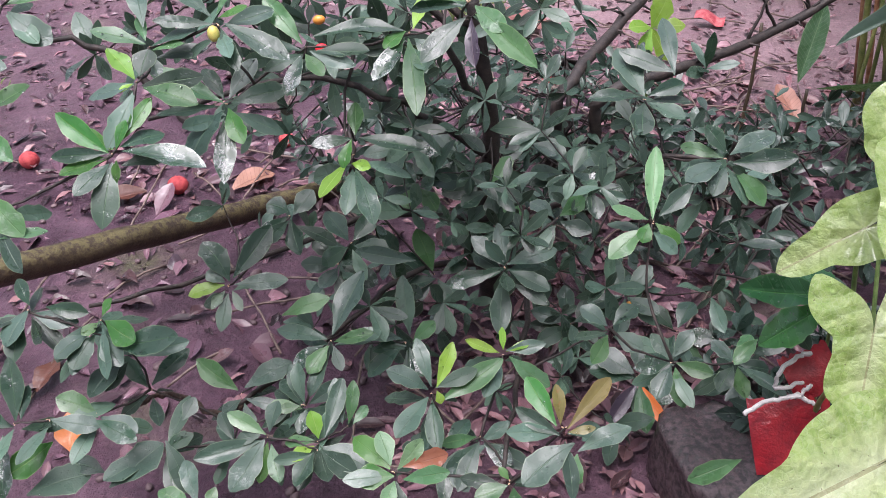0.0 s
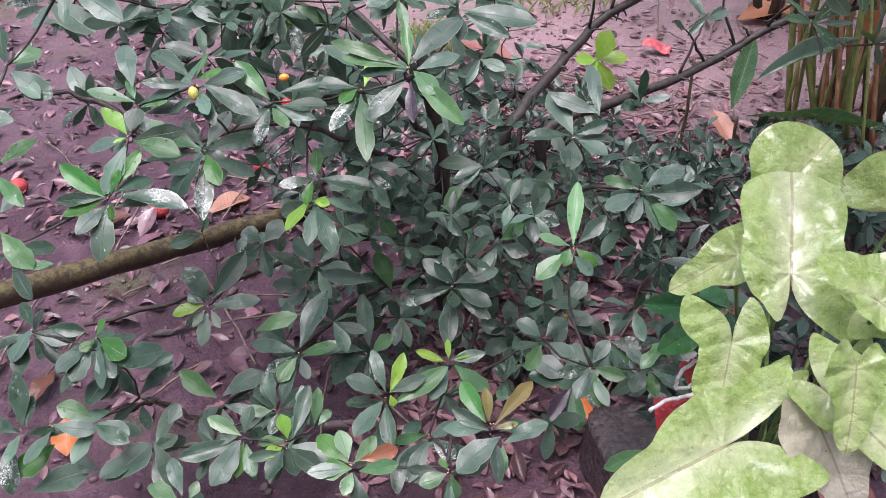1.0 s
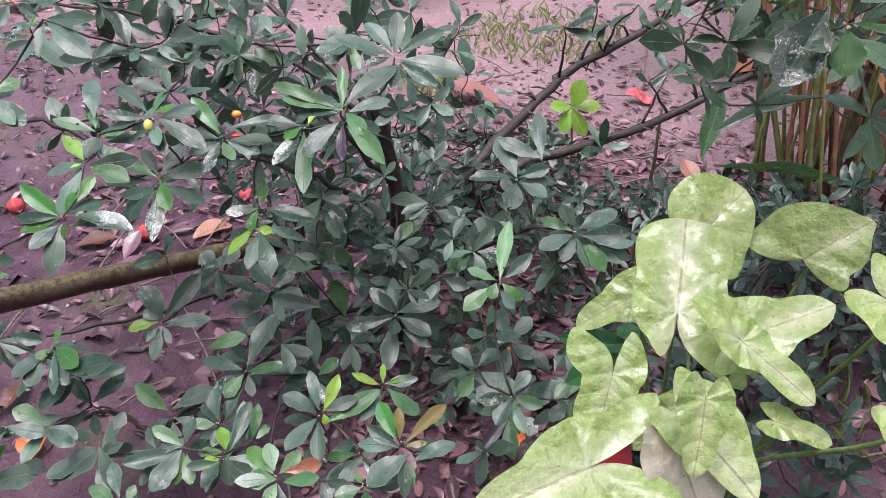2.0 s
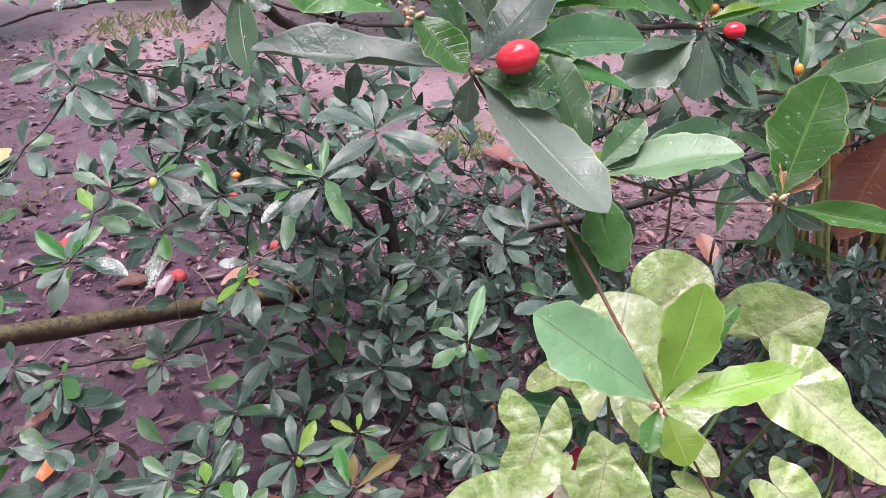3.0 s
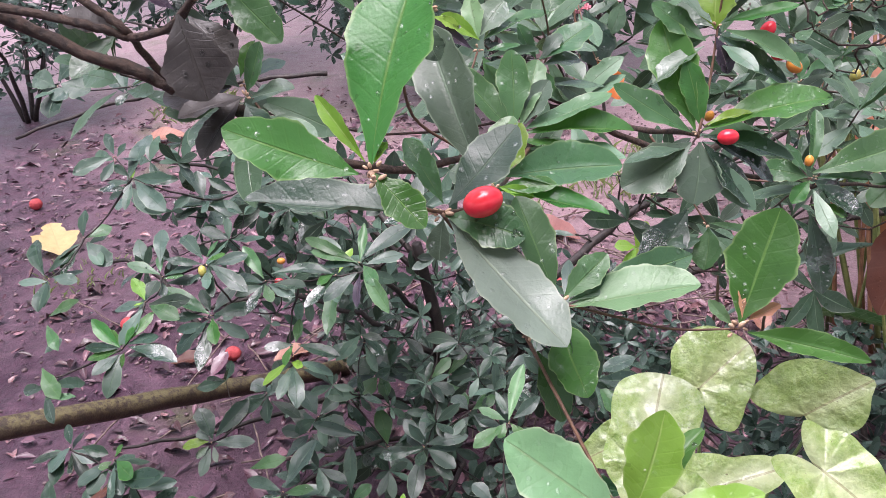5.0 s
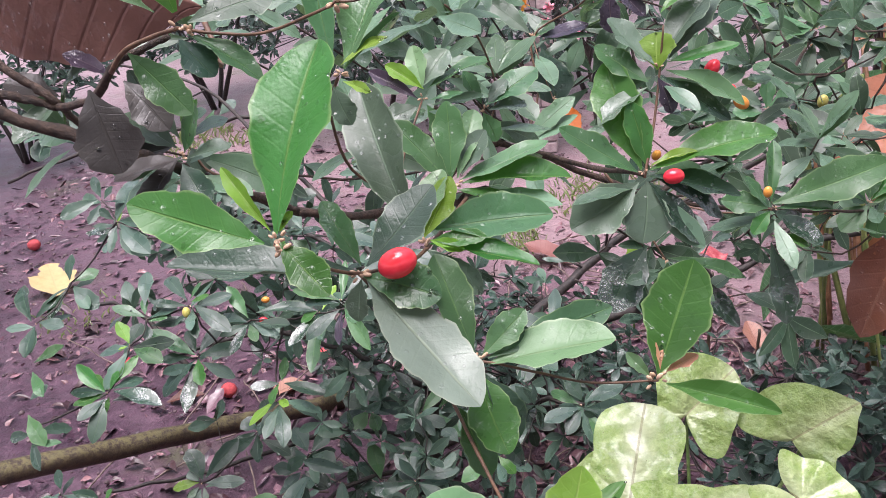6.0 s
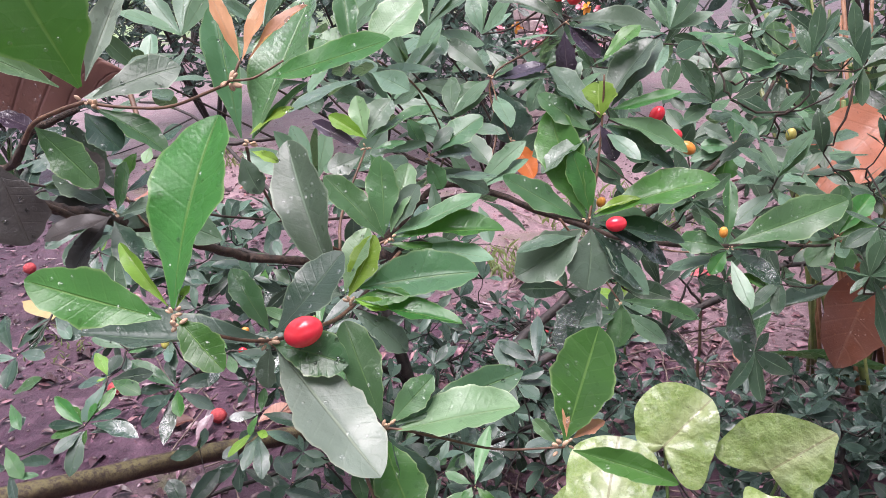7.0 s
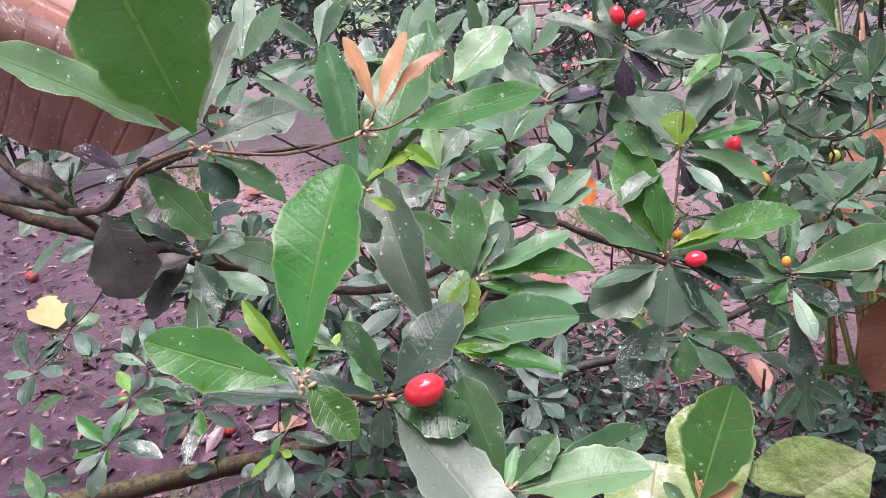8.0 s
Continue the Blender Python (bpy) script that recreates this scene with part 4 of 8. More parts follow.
leaf(low, (-0.397, 0.961, 0.735), (-0.459, 0.989, 0.778), 0.036, BRIGHT, 14)
leaf(low, (-0.391, 0.964, 0.738), (-0.441, 0.993, 0.754), 0.028, BRIGHT, 7)
leaf(low, (-0.388, 0.964, 0.738), (-0.377, 0.985, 0.768), 0.023, BRIGHT, 10)
leaf(low, (-0.383, 0.965, 0.740), (-0.337, 0.997, 0.748), 0.052, DARK, 22)
leaf(low, (-0.378, 0.971, 0.748), (-0.349, 1.020, 0.780), 0.025, BRIGHT, -20)
leaf(low, (-0.397, 0.958, 0.730), (-0.459, 0.946, 0.715), 0.040, BRIGHT, -12)
leaf(low, (-0.397, 0.961, 0.735), (-0.471, 0.959, 0.735), 0.025, DARK, 20)
leaf(low, (-0.388, 0.956, 0.727), (-0.388, 0.932, 0.710), 0.024, BRIGHT, -16)
leaf(low, (-0.380, 0.962, 0.736), (-0.274, 0.933, 0.739), 0.044, SOAKED, 18)
leaf(low, (-0.397, 0.954, 0.724), (-0.428, 0.903, 0.712), 0.034, DARK, 5)
tip(low, (-0.284, 1.118, 0.718))
leaf(low, (-0.290, 1.120, 0.720), (-0.395, 1.148, 0.761), 0.049, MID, -15)
leaf(low, (-0.279, 1.119, 0.720), (-0.198, 1.135, 0.731), 0.040, DARK, -20)
leaf(low, (-0.283, 1.115, 0.714), (-0.258, 1.057, 0.692), 0.036, BRIGHT, -5)
leaf(low, (-0.289, 1.114, 0.712), (-0.329, 1.030, 0.691), 0.060, DARK, -19)
leaf(low, (-0.284, 1.113, 0.710), (-0.282, 1.017, 0.652), 0.038, SOAKED, 11)
leaf(low, (-0.295, 1.117, 0.716), (-0.386, 1.116, 0.705), 0.035, DARK, -16)
leaf(low, (-0.282, 1.122, 0.724), (-0.245, 1.168, 0.765), 0.036, GREY, -8)
leaf(low, (-0.288, 1.122, 0.724), (-0.323, 1.164, 0.756), 0.031, DARK, -0)
tip(low, (-0.276, 1.120, 0.833))
leaf(low, (-0.282, 1.124, 0.840), (-0.355, 1.190, 0.873), 0.037, GREY, -6)
leaf(low, (-0.274, 1.124, 0.839), (-0.233, 1.123, 0.855), 0.020, BRIGHT, 9)
leaf(low, (-0.276, 1.126, 0.843), (-0.253, 1.147, 0.871), 0.014, MID, 6)
leaf(low, (-0.282, 1.120, 0.833), (-0.360, 1.120, 0.844), 0.024, DARK, 18)
leaf(low, (-0.266, 1.120, 0.833), (-0.178, 1.072, 0.805), 0.043, DARK, 5)
leaf(low, (-0.271, 1.117, 0.828), (-0.244, 1.056, 0.801), 0.029, DARK, 2)
tip(low, (-0.169, 1.146, 0.784))
leaf(low, (-0.173, 1.148, 0.788), (-0.226, 1.190, 0.841), 0.035, MID, 11)
leaf(low, (-0.164, 1.143, 0.780), (-0.098, 1.114, 0.766), 0.030, GREY, -16)
leaf(low, (-0.174, 1.141, 0.777), (-0.191, 1.074, 0.750), 0.031, SOAKED, -6)
leaf(low, (-0.174, 1.143, 0.781), (-0.249, 1.159, 0.789), 0.037, DARK, -14)
leaf(low, (-0.159, 1.153, 0.796), (-0.046, 1.176, 0.806), 0.037, DARK, 7)
leaf(low, (-0.170, 1.141, 0.777), (-0.142, 1.099, 0.763), 0.027, MID, 7)
tip(low, (-0.158, 1.386, 0.867))
leaf(low, (-0.163, 1.387, 0.869), (-0.273, 1.344, 0.885), 0.053, DARK, -17)
leaf(low, (-0.164, 1.381, 0.860), (-0.167, 1.337, 0.831), 0.038, BRIGHT, -12)
leaf(low, (-0.148, 1.381, 0.859), (-0.084, 1.360, 0.833), 0.049, MID, -1)
leaf(low, (-0.168, 1.381, 0.860), (-0.212, 1.320, 0.833), 0.042, DARK, 13)
leaf(low, (-0.152, 1.389, 0.871), (-0.072, 1.372, 0.888), 0.033, DARK, 10)
leaf(low, (-0.162, 1.391, 0.873), (-0.184, 1.399, 0.891), 0.025, MID, -15)
leaf(low, (-0.153, 1.379, 0.856), (-0.142, 1.307, 0.788), 0.031, SOAKED, 8)
leaf(low, (-0.152, 1.391, 0.873), (-0.141, 1.428, 0.915), 0.040, DARK, -17)
leaf(low, (-0.172, 1.379, 0.857), (-0.214, 1.328, 0.805), 0.037, DARK, 7)
tip(low, (-0.027, 1.158, 0.791))
leaf(low, (-0.031, 1.160, 0.795), (-0.063, 1.142, 0.780), 0.035, BRIGHT, -16)
leaf(low, (-0.033, 1.155, 0.788), (-0.076, 1.096, 0.750), 0.038, SOAKED, -6)
leaf(low, (-0.028, 1.154, 0.787), (-0.019, 1.034, 0.735), 0.040, MID, -7)
leaf(low, (-0.032, 1.160, 0.795), (-0.124, 1.171, 0.808), 0.035, DARK, -7)
leaf(low, (-0.019, 1.154, 0.786), (0.012, 1.124, 0.773), 0.035, DARK, -16)
leaf(low, (-0.021, 1.161, 0.796), (-0.004, 1.214, 0.827), 0.026, YOUNG, 7)
tip(low, (0.054, 1.063, 0.865))
leaf(low, (0.055, 1.066, 0.867), (0.051, 1.136, 0.912), 0.023, MID, -3)
leaf(low, (0.058, 1.068, 0.870), (0.139, 1.147, 0.913), 0.048, GREY, 1)
leaf(low, (0.050, 1.065, 0.866), (-0.043, 1.082, 0.885), 0.037, MID, 3)
leaf(low, (0.050, 1.061, 0.861), (-0.019, 1.069, 0.864), 0.031, DARK, -5)
leaf(low, (0.062, 1.062, 0.861), (0.096, 1.016, 0.846), 0.036, MID, -21)
leaf(low, (0.062, 1.056, 0.853), (0.131, 0.961, 0.818), 0.038, MID, -20)
leaf(low, (0.067, 1.063, 0.863), (0.132, 1.092, 0.873), 0.035, GREY, -1)
leaf(low, (0.057, 1.053, 0.849), (0.056, 1.001, 0.810), 0.025, PURPLE, -22)
leaf(low, (0.046, 1.066, 0.868), (-0.060, 1.095, 0.906), 0.029, MID, 17)
tip(low, (0.136, 1.180, 0.910))
leaf(low, (0.141, 1.179, 0.907), (0.255, 1.155, 0.892), 0.051, DARK, -3)
leaf(low, (0.144, 1.176, 0.903), (0.212, 1.126, 0.878), 0.033, DARK, -18)
leaf(low, (0.131, 1.181, 0.912), (0.040, 1.184, 0.949), 0.045, GREY, -15)
leaf(low, (0.132, 1.184, 0.916), (0.086, 1.225, 0.960), 0.037, GREY, -5)
leaf(low, (0.141, 1.182, 0.914), (0.222, 1.240, 0.942), 0.034, GREY, -15)
leaf(low, (0.136, 1.183, 0.915), (0.141, 1.235, 0.972), 0.035, GREY, -10)
leaf(low, (0.127, 1.180, 0.910), (0.084, 1.150, 0.905), 0.029, SOAKED, -9)
tip(low, (0.032, 1.441, 0.852))
leaf(low, (0.032, 1.439, 0.849), (-0.022, 1.452, 0.876), 0.044, DARK, -1)
leaf(low, (0.030, 1.437, 0.846), (-0.014, 1.382, 0.831), 0.043, DARK, 19)
leaf(low, (0.038, 1.438, 0.847), (0.086, 1.411, 0.837), 0.039, GREY, 19)
leaf(low, (0.034, 1.435, 0.843), (0.047, 1.389, 0.808), 0.028, MID, 8)
tip(low, (-0.117, 1.093, 0.642))
leaf(low, (-0.111, 1.108, 0.666), (-0.110, 1.146, 0.698), 0.034, MID, 20)
leaf(low, (-0.116, 1.106, 0.662), (-0.169, 1.082, 0.669), 0.028, SOAKED, 7)
leaf(low, (-0.106, 1.106, 0.662), (-0.014, 1.076, 0.663), 0.038, DARK, 8)
leaf(low, (-0.116, 1.105, 0.661), (-0.131, 1.072, 0.637), 0.026, BRIGHT, -15)
leaf(low, (-0.123, 1.087, 0.635), (-0.160, 1.027, 0.617), 0.033, YOUNG, -21)
leaf(low, (-0.118, 1.086, 0.633), (-0.089, 1.073, 0.632), 0.022, YOUNG, -19)
leaf(low, (-0.113, 1.082, 0.627), (-0.084, 1.001, 0.588), 0.043, DARK, 21)
tip(low, (-0.505, 1.306, 0.947))
leaf(low, (-0.498, 1.303, 0.942), (-0.405, 1.230, 0.908), 0.053, GREY, -8)
leaf(low, (-0.509, 1.303, 0.943), (-0.564, 1.278, 0.934), 0.026, SOAKED, -10)
leaf(low, (-0.503, 1.301, 0.939), (-0.514, 1.275, 0.920), 0.020, DARK, 10)
leaf(low, (-0.499, 1.306, 0.948), (-0.394, 1.276, 0.955), 0.042, DARK, -11)
leaf(low, (-0.512, 1.308, 0.950), (-0.559, 1.333, 0.969), 0.024, DARK, 19)
tip(low, (-0.395, 1.391, 0.864))
leaf(low, (-0.385, 1.385, 0.856), (-0.469, 1.390, 0.862), 0.049, DARK, -3)
leaf(low, (-0.380, 1.383, 0.854), (-0.310, 1.387, 0.839), 0.044, DARK, -22)
leaf(low, (-0.374, 1.375, 0.842), (-0.337, 1.333, 0.827), 0.043, DARK, 12)
leaf(low, (-0.395, 1.391, 0.864), (-0.424, 1.442, 0.913), 0.043, DARK, -20)
leaf(low, (-0.344, 1.384, 0.853), (-0.292, 1.408, 0.875), 0.043, DARK, 22)
tip(low, (-0.344, 1.111, 0.405))
leaf(low, (-0.349, 1.112, 0.406), (-0.407, 1.097, 0.403), 0.034, YOUNG, -7)
leaf(low, (-0.341, 1.115, 0.411), (-0.379, 1.153, 0.467), 0.057, DARK, -19)
leaf(low, (-0.334, 1.112, 0.406), (-0.250, 1.128, 0.401), 0.039, GREY, -0)
leaf(low, (-0.349, 1.108, 0.398), (-0.370, 1.085, 0.378), 0.029, PALE, -20)
leaf(low, (-0.338, 1.107, 0.398), (-0.318, 1.071, 0.386), 0.021, PALE, -20)
leaf(low, (-0.335, 1.118, 0.415), (-0.274, 1.180, 0.473), 0.051, DARK, -19)
leaf(low, (-0.349, 1.114, 0.409), (-0.377, 1.124, 0.427), 0.032, GREY, -4)
tip(low, (-0.501, 0.996, 0.441))
leaf(low, (-0.496, 0.995, 0.439), (-0.445, 0.958, 0.429), 0.049, BRIGHT, -20)
leaf(low, (-0.501, 0.999, 0.445), (-0.483, 1.012, 0.467), 0.026, BRIGHT, 21)
leaf(low, (-0.506, 0.993, 0.438), (-0.526, 0.972, 0.435), 0.025, BRIGHT, 0)
leaf(low, (-0.512, 0.984, 0.423), (-0.536, 0.933, 0.404), 0.049, GREY, 1)
leaf(low, (-0.521, 0.984, 0.424), (-0.559, 0.942, 0.424), 0.043, DARK, -8)
leaf(low, (-0.483, 0.972, 0.407), (-0.383, 0.962, 0.435), 0.058, DARK, 2)
leaf(low, (-0.502, 0.985, 0.425), (-0.470, 0.948, 0.390), 0.043, GREY, 4)
tip(low, (-0.192, 1.097, 0.292))
leaf(low, (-0.197, 1.098, 0.294), (-0.285, 1.124, 0.302), 0.040, GREY, -13)
leaf(low, (-0.186, 1.095, 0.290), (-0.120, 1.089, 0.315), 0.033, MID, 2)
leaf(low, (-0.195, 1.092, 0.286), (-0.228, 1.049, 0.267), 0.039, MID, 3)
leaf(low, (-0.187, 1.091, 0.285), (-0.171, 1.049, 0.268), 0.026, GREY, 6)
leaf(low, (-0.188, 1.101, 0.300), (-0.136, 1.198, 0.356), 0.063, GREY, 18)
leaf(low, (-0.271, 1.122, 0.329), (-0.190, 1.133, 0.356), 0.042, MID, -2)
leaf(low, (-0.203, 1.092, 0.287), (-0.258, 1.066, 0.263), 0.040, SOAKED, -12)
tip(low, (-0.073, 1.170, 0.215))
leaf(low, (-0.079, 1.173, 0.220), (-0.152, 1.165, 0.247), 0.037, GREY, -8)
leaf(low, (-0.066, 1.177, 0.225), (-0.077, 1.241, 0.312), 0.044, GREY, 12)
leaf(low, (-0.073, 1.166, 0.209), (-0.135, 1.164, 0.203), 0.037, DARK, -8)
leaf(low, (-0.062, 1.170, 0.215), (-0.020, 1.187, 0.246), 0.036, MID, -18)
leaf(low, (-0.083, 1.164, 0.207), (-0.140, 1.110, 0.198), 0.048, DARK, -18)
leaf(low, (-0.068, 1.164, 0.207), (-0.044, 1.116, 0.186), 0.037, SOAKED, 3)
tip(low, (-0.024, 1.372, 0.210))
leaf(low, (-0.026, 1.375, 0.216), (-0.055, 1.433, 0.280), 0.057, MID, -19)
leaf(low, (-0.021, 1.367, 0.203), (-0.091, 1.356, 0.196), 0.050, GREY, -20)
leaf(low, (-0.017, 1.367, 0.203), (0.012, 1.300, 0.180), 0.035, GREY, -9)
leaf(low, (-0.030, 1.370, 0.207), (-0.086, 1.404, 0.246), 0.047, DARK, -18)
leaf(low, (-0.011, 1.372, 0.210), (0.042, 1.391, 0.232), 0.041, DARK, -8)
tip(low, (0.104, 1.214, 0.339))
leaf(low, (0.099, 1.218, 0.344), (0.051, 1.267, 0.373), 0.039, GREY, 2)
leaf(low, (0.104, 1.219, 0.346), (0.099, 1.289, 0.381), 0.036, GREY, 7)
leaf(low, (0.110, 1.218, 0.343), (0.201, 1.246, 0.354), 0.046, GREY, 3)
leaf(low, (0.115, 1.211, 0.333), (0.181, 1.176, 0.321), 0.050, GREY, 14)
leaf(low, (0.098, 1.211, 0.335), (0.003, 1.192, 0.324), 0.038, SOAKED, 20)
leaf(low, (0.103, 1.206, 0.327), (0.091, 1.121, 0.269), 0.048, GREY, 9)
leaf(low, (-0.048, 1.226, 0.354), (-0.151, 1.221, 0.384), 0.041, GREY, 14)
leaf(low, (0.119, 1.199, 0.314), (0.177, 1.157, 0.300), 0.031, DARK, -16)
tip(low, (-0.022, 0.949, 0.310))
leaf(low, (-0.027, 0.952, 0.314), (-0.085, 0.962, 0.352), 0.044, GREY, -15)
leaf(low, (-0.022, 0.955, 0.317), (-0.044, 1.005, 0.371), 0.031, GREY, 8)
leaf(low, (-0.014, 0.954, 0.316), (0.014, 1.000, 0.365), 0.030, YOUNG, -19)
leaf(low, (-0.008, 0.942, 0.300), (0.089, 0.999, 0.325), 0.046, MID, 3)
leaf(low, (-0.027, 0.946, 0.305), (-0.075, 0.876, 0.300), 0.047, GREY, -20)
leaf(low, (-0.022, 0.943, 0.300), (-0.015, 0.864, 0.281), 0.038, DARK, -6)
leaf(low, (-0.014, 0.951, 0.312), (-0.007, 0.936, 0.300), 0.019, YOUNG, 20)
leaf(low, (-0.016, 0.954, 0.316), (0.049, 0.974, 0.331), 0.032, GREY, -12)
tip(low, (0.090, 1.025, 0.310))
leaf(low, (0.085, 1.027, 0.313), (0.031, 1.039, 0.332), 0.023, YOUNG, -6)
leaf(low, (0.091, 1.029, 0.317), (0.092, 1.056, 0.342), 0.017, YOUNG, -21)
leaf(low, (0.095, 1.027, 0.315), (0.136, 1.040, 0.325), 0.019, YOUNG, 14)
leaf(low, (0.100, 1.023, 0.308), (0.160, 0.983, 0.278), 0.041, MID, -18)
leaf(low, (0.085, 1.023, 0.306), (0.049, 0.981, 0.288), 0.038, MID, -14)
leaf(low, (0.095, 1.028, 0.317), (0.159, 1.037, 0.319), 0.031, GREY, -2)
tip(low, (0.148, 0.752, 0.439))
leaf(low, (0.139, 0.754, 0.442), (0.106, 0.817, 0.468), 0.034, BRIGHT, 13)
leaf(low, (0.144, 0.755, 0.443), (0.142, 0.785, 0.482), 0.022, TAN, -8)
leaf(low, (0.152, 0.752, 0.438), (0.218, 0.819, 0.463), 0.028, TAN, -2)
leaf(low, (0.152, 0.749, 0.435), (0.187, 0.751, 0.440), 0.014, TAN, -3)
leaf(low, (0.143, 0.747, 0.432), (0.091, 0.781, 0.449), 0.028, GREY, 19)
leaf(low, (0.164, 0.736, 0.415), (0.231, 0.757, 0.435), 0.037, GREY, 21)
leaf(low, (0.160, 0.742, 0.424), (0.092, 0.700, 0.405), 0.054, GREY, -17)
leaf(low, (0.163, 0.734, 0.413), (0.155, 0.703, 0.390), 0.032, MID, -4)
tip(low, (0.049, 0.932, 0.228))
leaf(low, (0.043, 0.932, 0.228), (-0.013, 0.907, 0.242), 0.026, MID, 21)
leaf(low, (0.050, 0.928, 0.223), (0.096, 0.938, 0.253), 0.029, GREY, 3)
leaf(low, (0.043, 0.926, 0.220), (-0.005, 0.877, 0.201), 0.043, GREY, 17)
leaf(low, (0.058, 0.925, 0.217), (-0.013, 0.879, 0.208), 0.043, GREY, -13)
leaf(low, (0.053, 0.926, 0.219), (0.094, 0.890, 0.212), 0.037, SOAKED, -13)
tip(low, (0.082, 0.743, 0.353))
leaf(low, (0.080, 0.745, 0.355), (0.068, 0.758, 0.365), 0.014, BRIGHT, -6)
leaf(low, (0.078, 0.741, 0.350), (0.035, 0.730, 0.341), 0.034, MID, -11)
leaf(low, (0.087, 0.743, 0.352), (0.128, 0.750, 0.366), 0.028, GREY, -11)
leaf(low, (0.085, 0.739, 0.347), (0.089, 0.713, 0.323), 0.033, MID, 15)
tip(low, (-0.071, 0.789, 0.326))
leaf(low, (-0.076, 0.791, 0.329), (-0.130, 0.835, 0.348), 0.041, BRIGHT, 5)
leaf(low, (-0.066, 0.791, 0.329), (-0.031, 0.819, 0.355), 0.030, LIGHT, -16)
leaf(low, (-0.071, 0.786, 0.321), (-0.129, 0.786, 0.316), 0.044, BRIGHT, -0)
leaf(low, (-0.060, 0.783, 0.317), (0.003, 0.774, 0.339), 0.031, MID, -15)
leaf(low, (-0.071, 0.782, 0.316), (-0.082, 0.745, 0.310), 0.030, LIGHT, 10)
leaf(low, (-0.059, 0.792, 0.332), (0.004, 0.812, 0.331), 0.035, BROWN, -13)
leaf(low, (-0.075, 0.793, 0.334), (-0.091, 0.836, 0.356), 0.035, MID, -8)
tip(low, (-0.349, 1.063, 0.212))
leaf(low, (-0.355, 1.066, 0.216), (-0.429, 1.114, 0.246), 0.049, MID, 16)
leaf(low, (-0.344, 1.068, 0.219), (-0.266, 1.105, 0.243), 0.059, GREY, 13)
leaf(low, (-0.351, 1.057, 0.203), (-0.380, 1.032, 0.196), 0.035, GREY, -22)
leaf(low, (-0.345, 1.058, 0.204), (-0.281, 1.042, 0.201), 0.029, GREY, 4)
tip(low, (-0.233, 1.012, 0.228))
leaf(low, (-0.238, 1.014, 0.231), (-0.255, 1.056, 0.281), 0.034, GREY, -5)
leaf(low, (-0.227, 1.013, 0.230), (-0.169, 1.037, 0.261), 0.038, GREY, -21)
leaf(low, (-0.237, 1.009, 0.225), (-0.289, 1.009, 0.239), 0.029, MID, -5)
tip(low, (-0.273, 0.916, 0.263))
leaf(low, (-0.275, 0.919, 0.266), (-0.336, 0.942, 0.292), 0.034, LIGHT, 9)
leaf(low, (-0.270, 0.921, 0.269), (-0.261, 0.956, 0.301), 0.037, GREY, 21)
leaf(low, (-0.273, 0.912, 0.257), (-0.284, 0.864, 0.221), 0.030, BRIGHT, 19)
leaf(low, (-0.283, 0.914, 0.259), (-0.384, 0.893, 0.246), 0.042, GREY, 7)
leaf(low, (-0.278, 0.915, 0.260), (-0.323, 0.845, 0.228), 0.054, GREY, 13)
leaf(low, (-0.268, 0.910, 0.254), (-0.251, 0.856, 0.233), 0.032, MID, 4)
leaf(low, (-0.283, 0.918, 0.266), (-0.322, 0.913, 0.262), 0.030, GREY, 1)
tip(low, (-0.198, 0.912, 0.254))
leaf(low, (-0.196, 0.914, 0.258), (-0.207, 0.943, 0.289), 0.032, YOUNG, -19)
leaf(low, (-0.203, 0.908, 0.249), (-0.235, 0.877, 0.251), 0.029, YOUNG, -6)
leaf(low, (-0.191, 0.907, 0.247), (-0.126, 0.880, 0.234), 0.057, GREY, 11)
leaf(low, (-0.187, 0.914, 0.258), (-0.161, 0.997, 0.306), 0.038, GREY, -9)
leaf(low, (-0.198, 0.912, 0.254), (-0.252, 0.919, 0.250), 0.025, MID, -10)
leaf(low, (-0.195, 0.909, 0.250), (-0.181, 0.863, 0.220), 0.043, GREY, -19)
tip(low, (-0.575, 0.897, 0.340))
leaf(low, (-0.572, 0.879, 0.312), (-0.634, 0.841, 0.285), 0.056, BRIGHT, 7)
leaf(low, (-0.615, 0.836, 0.249), (-0.534, 0.875, 0.249), 0.071, GREY, 17)
leaf(low, (-0.493, 0.840, 0.254), (-0.426, 0.897, 0.286), 0.073, GREY, 15)
leaf(low, (-0.573, 0.897, 0.340), (-0.504, 0.892, 0.331), 0.040, GREY, 5)
leaf(low, (-0.507, 0.895, 0.337), (-0.438, 0.856, 0.333), 0.037, DARK, 1)
leaf(low, (-0.381, 0.892, 0.332), (-0.367, 0.924, 0.346), 0.030, GREY, -11)
leaf(low, (-0.407, 0.876, 0.309), (-0.369, 0.821, 0.255), 0.039, GREY, 2)
tip(low, (-0.626, 1.030, 0.433))
leaf(low, (-0.625, 1.033, 0.437), (-0.650, 0.977, 0.416), 0.061, GREY, -22)
leaf(low, (-0.599, 1.034, 0.439), (-0.534, 1.017, 0.439), 0.032, DARK, -14)
leaf(low, (-0.624, 1.036, 0.442), (-0.651, 1.072, 0.466), 0.032, DARK, 18)
tip(low, (0.313, 1.068, 0.520))
leaf(low, (0.314, 1.071, 0.524), (0.337, 1.182, 0.581), 0.037, LIGHT, 5)
leaf(low, (0.308, 1.071, 0.524), (0.256, 1.083, 0.545), 0.030, LIGHT, -17)
leaf(low, (0.308, 1.068, 0.520), (0.296, 1.043, 0.504), 0.031, BRIGHT, 2)
leaf(low, (0.318, 1.068, 0.520), (0.352, 1.043, 0.501), 0.030, BRIGHT, -6)
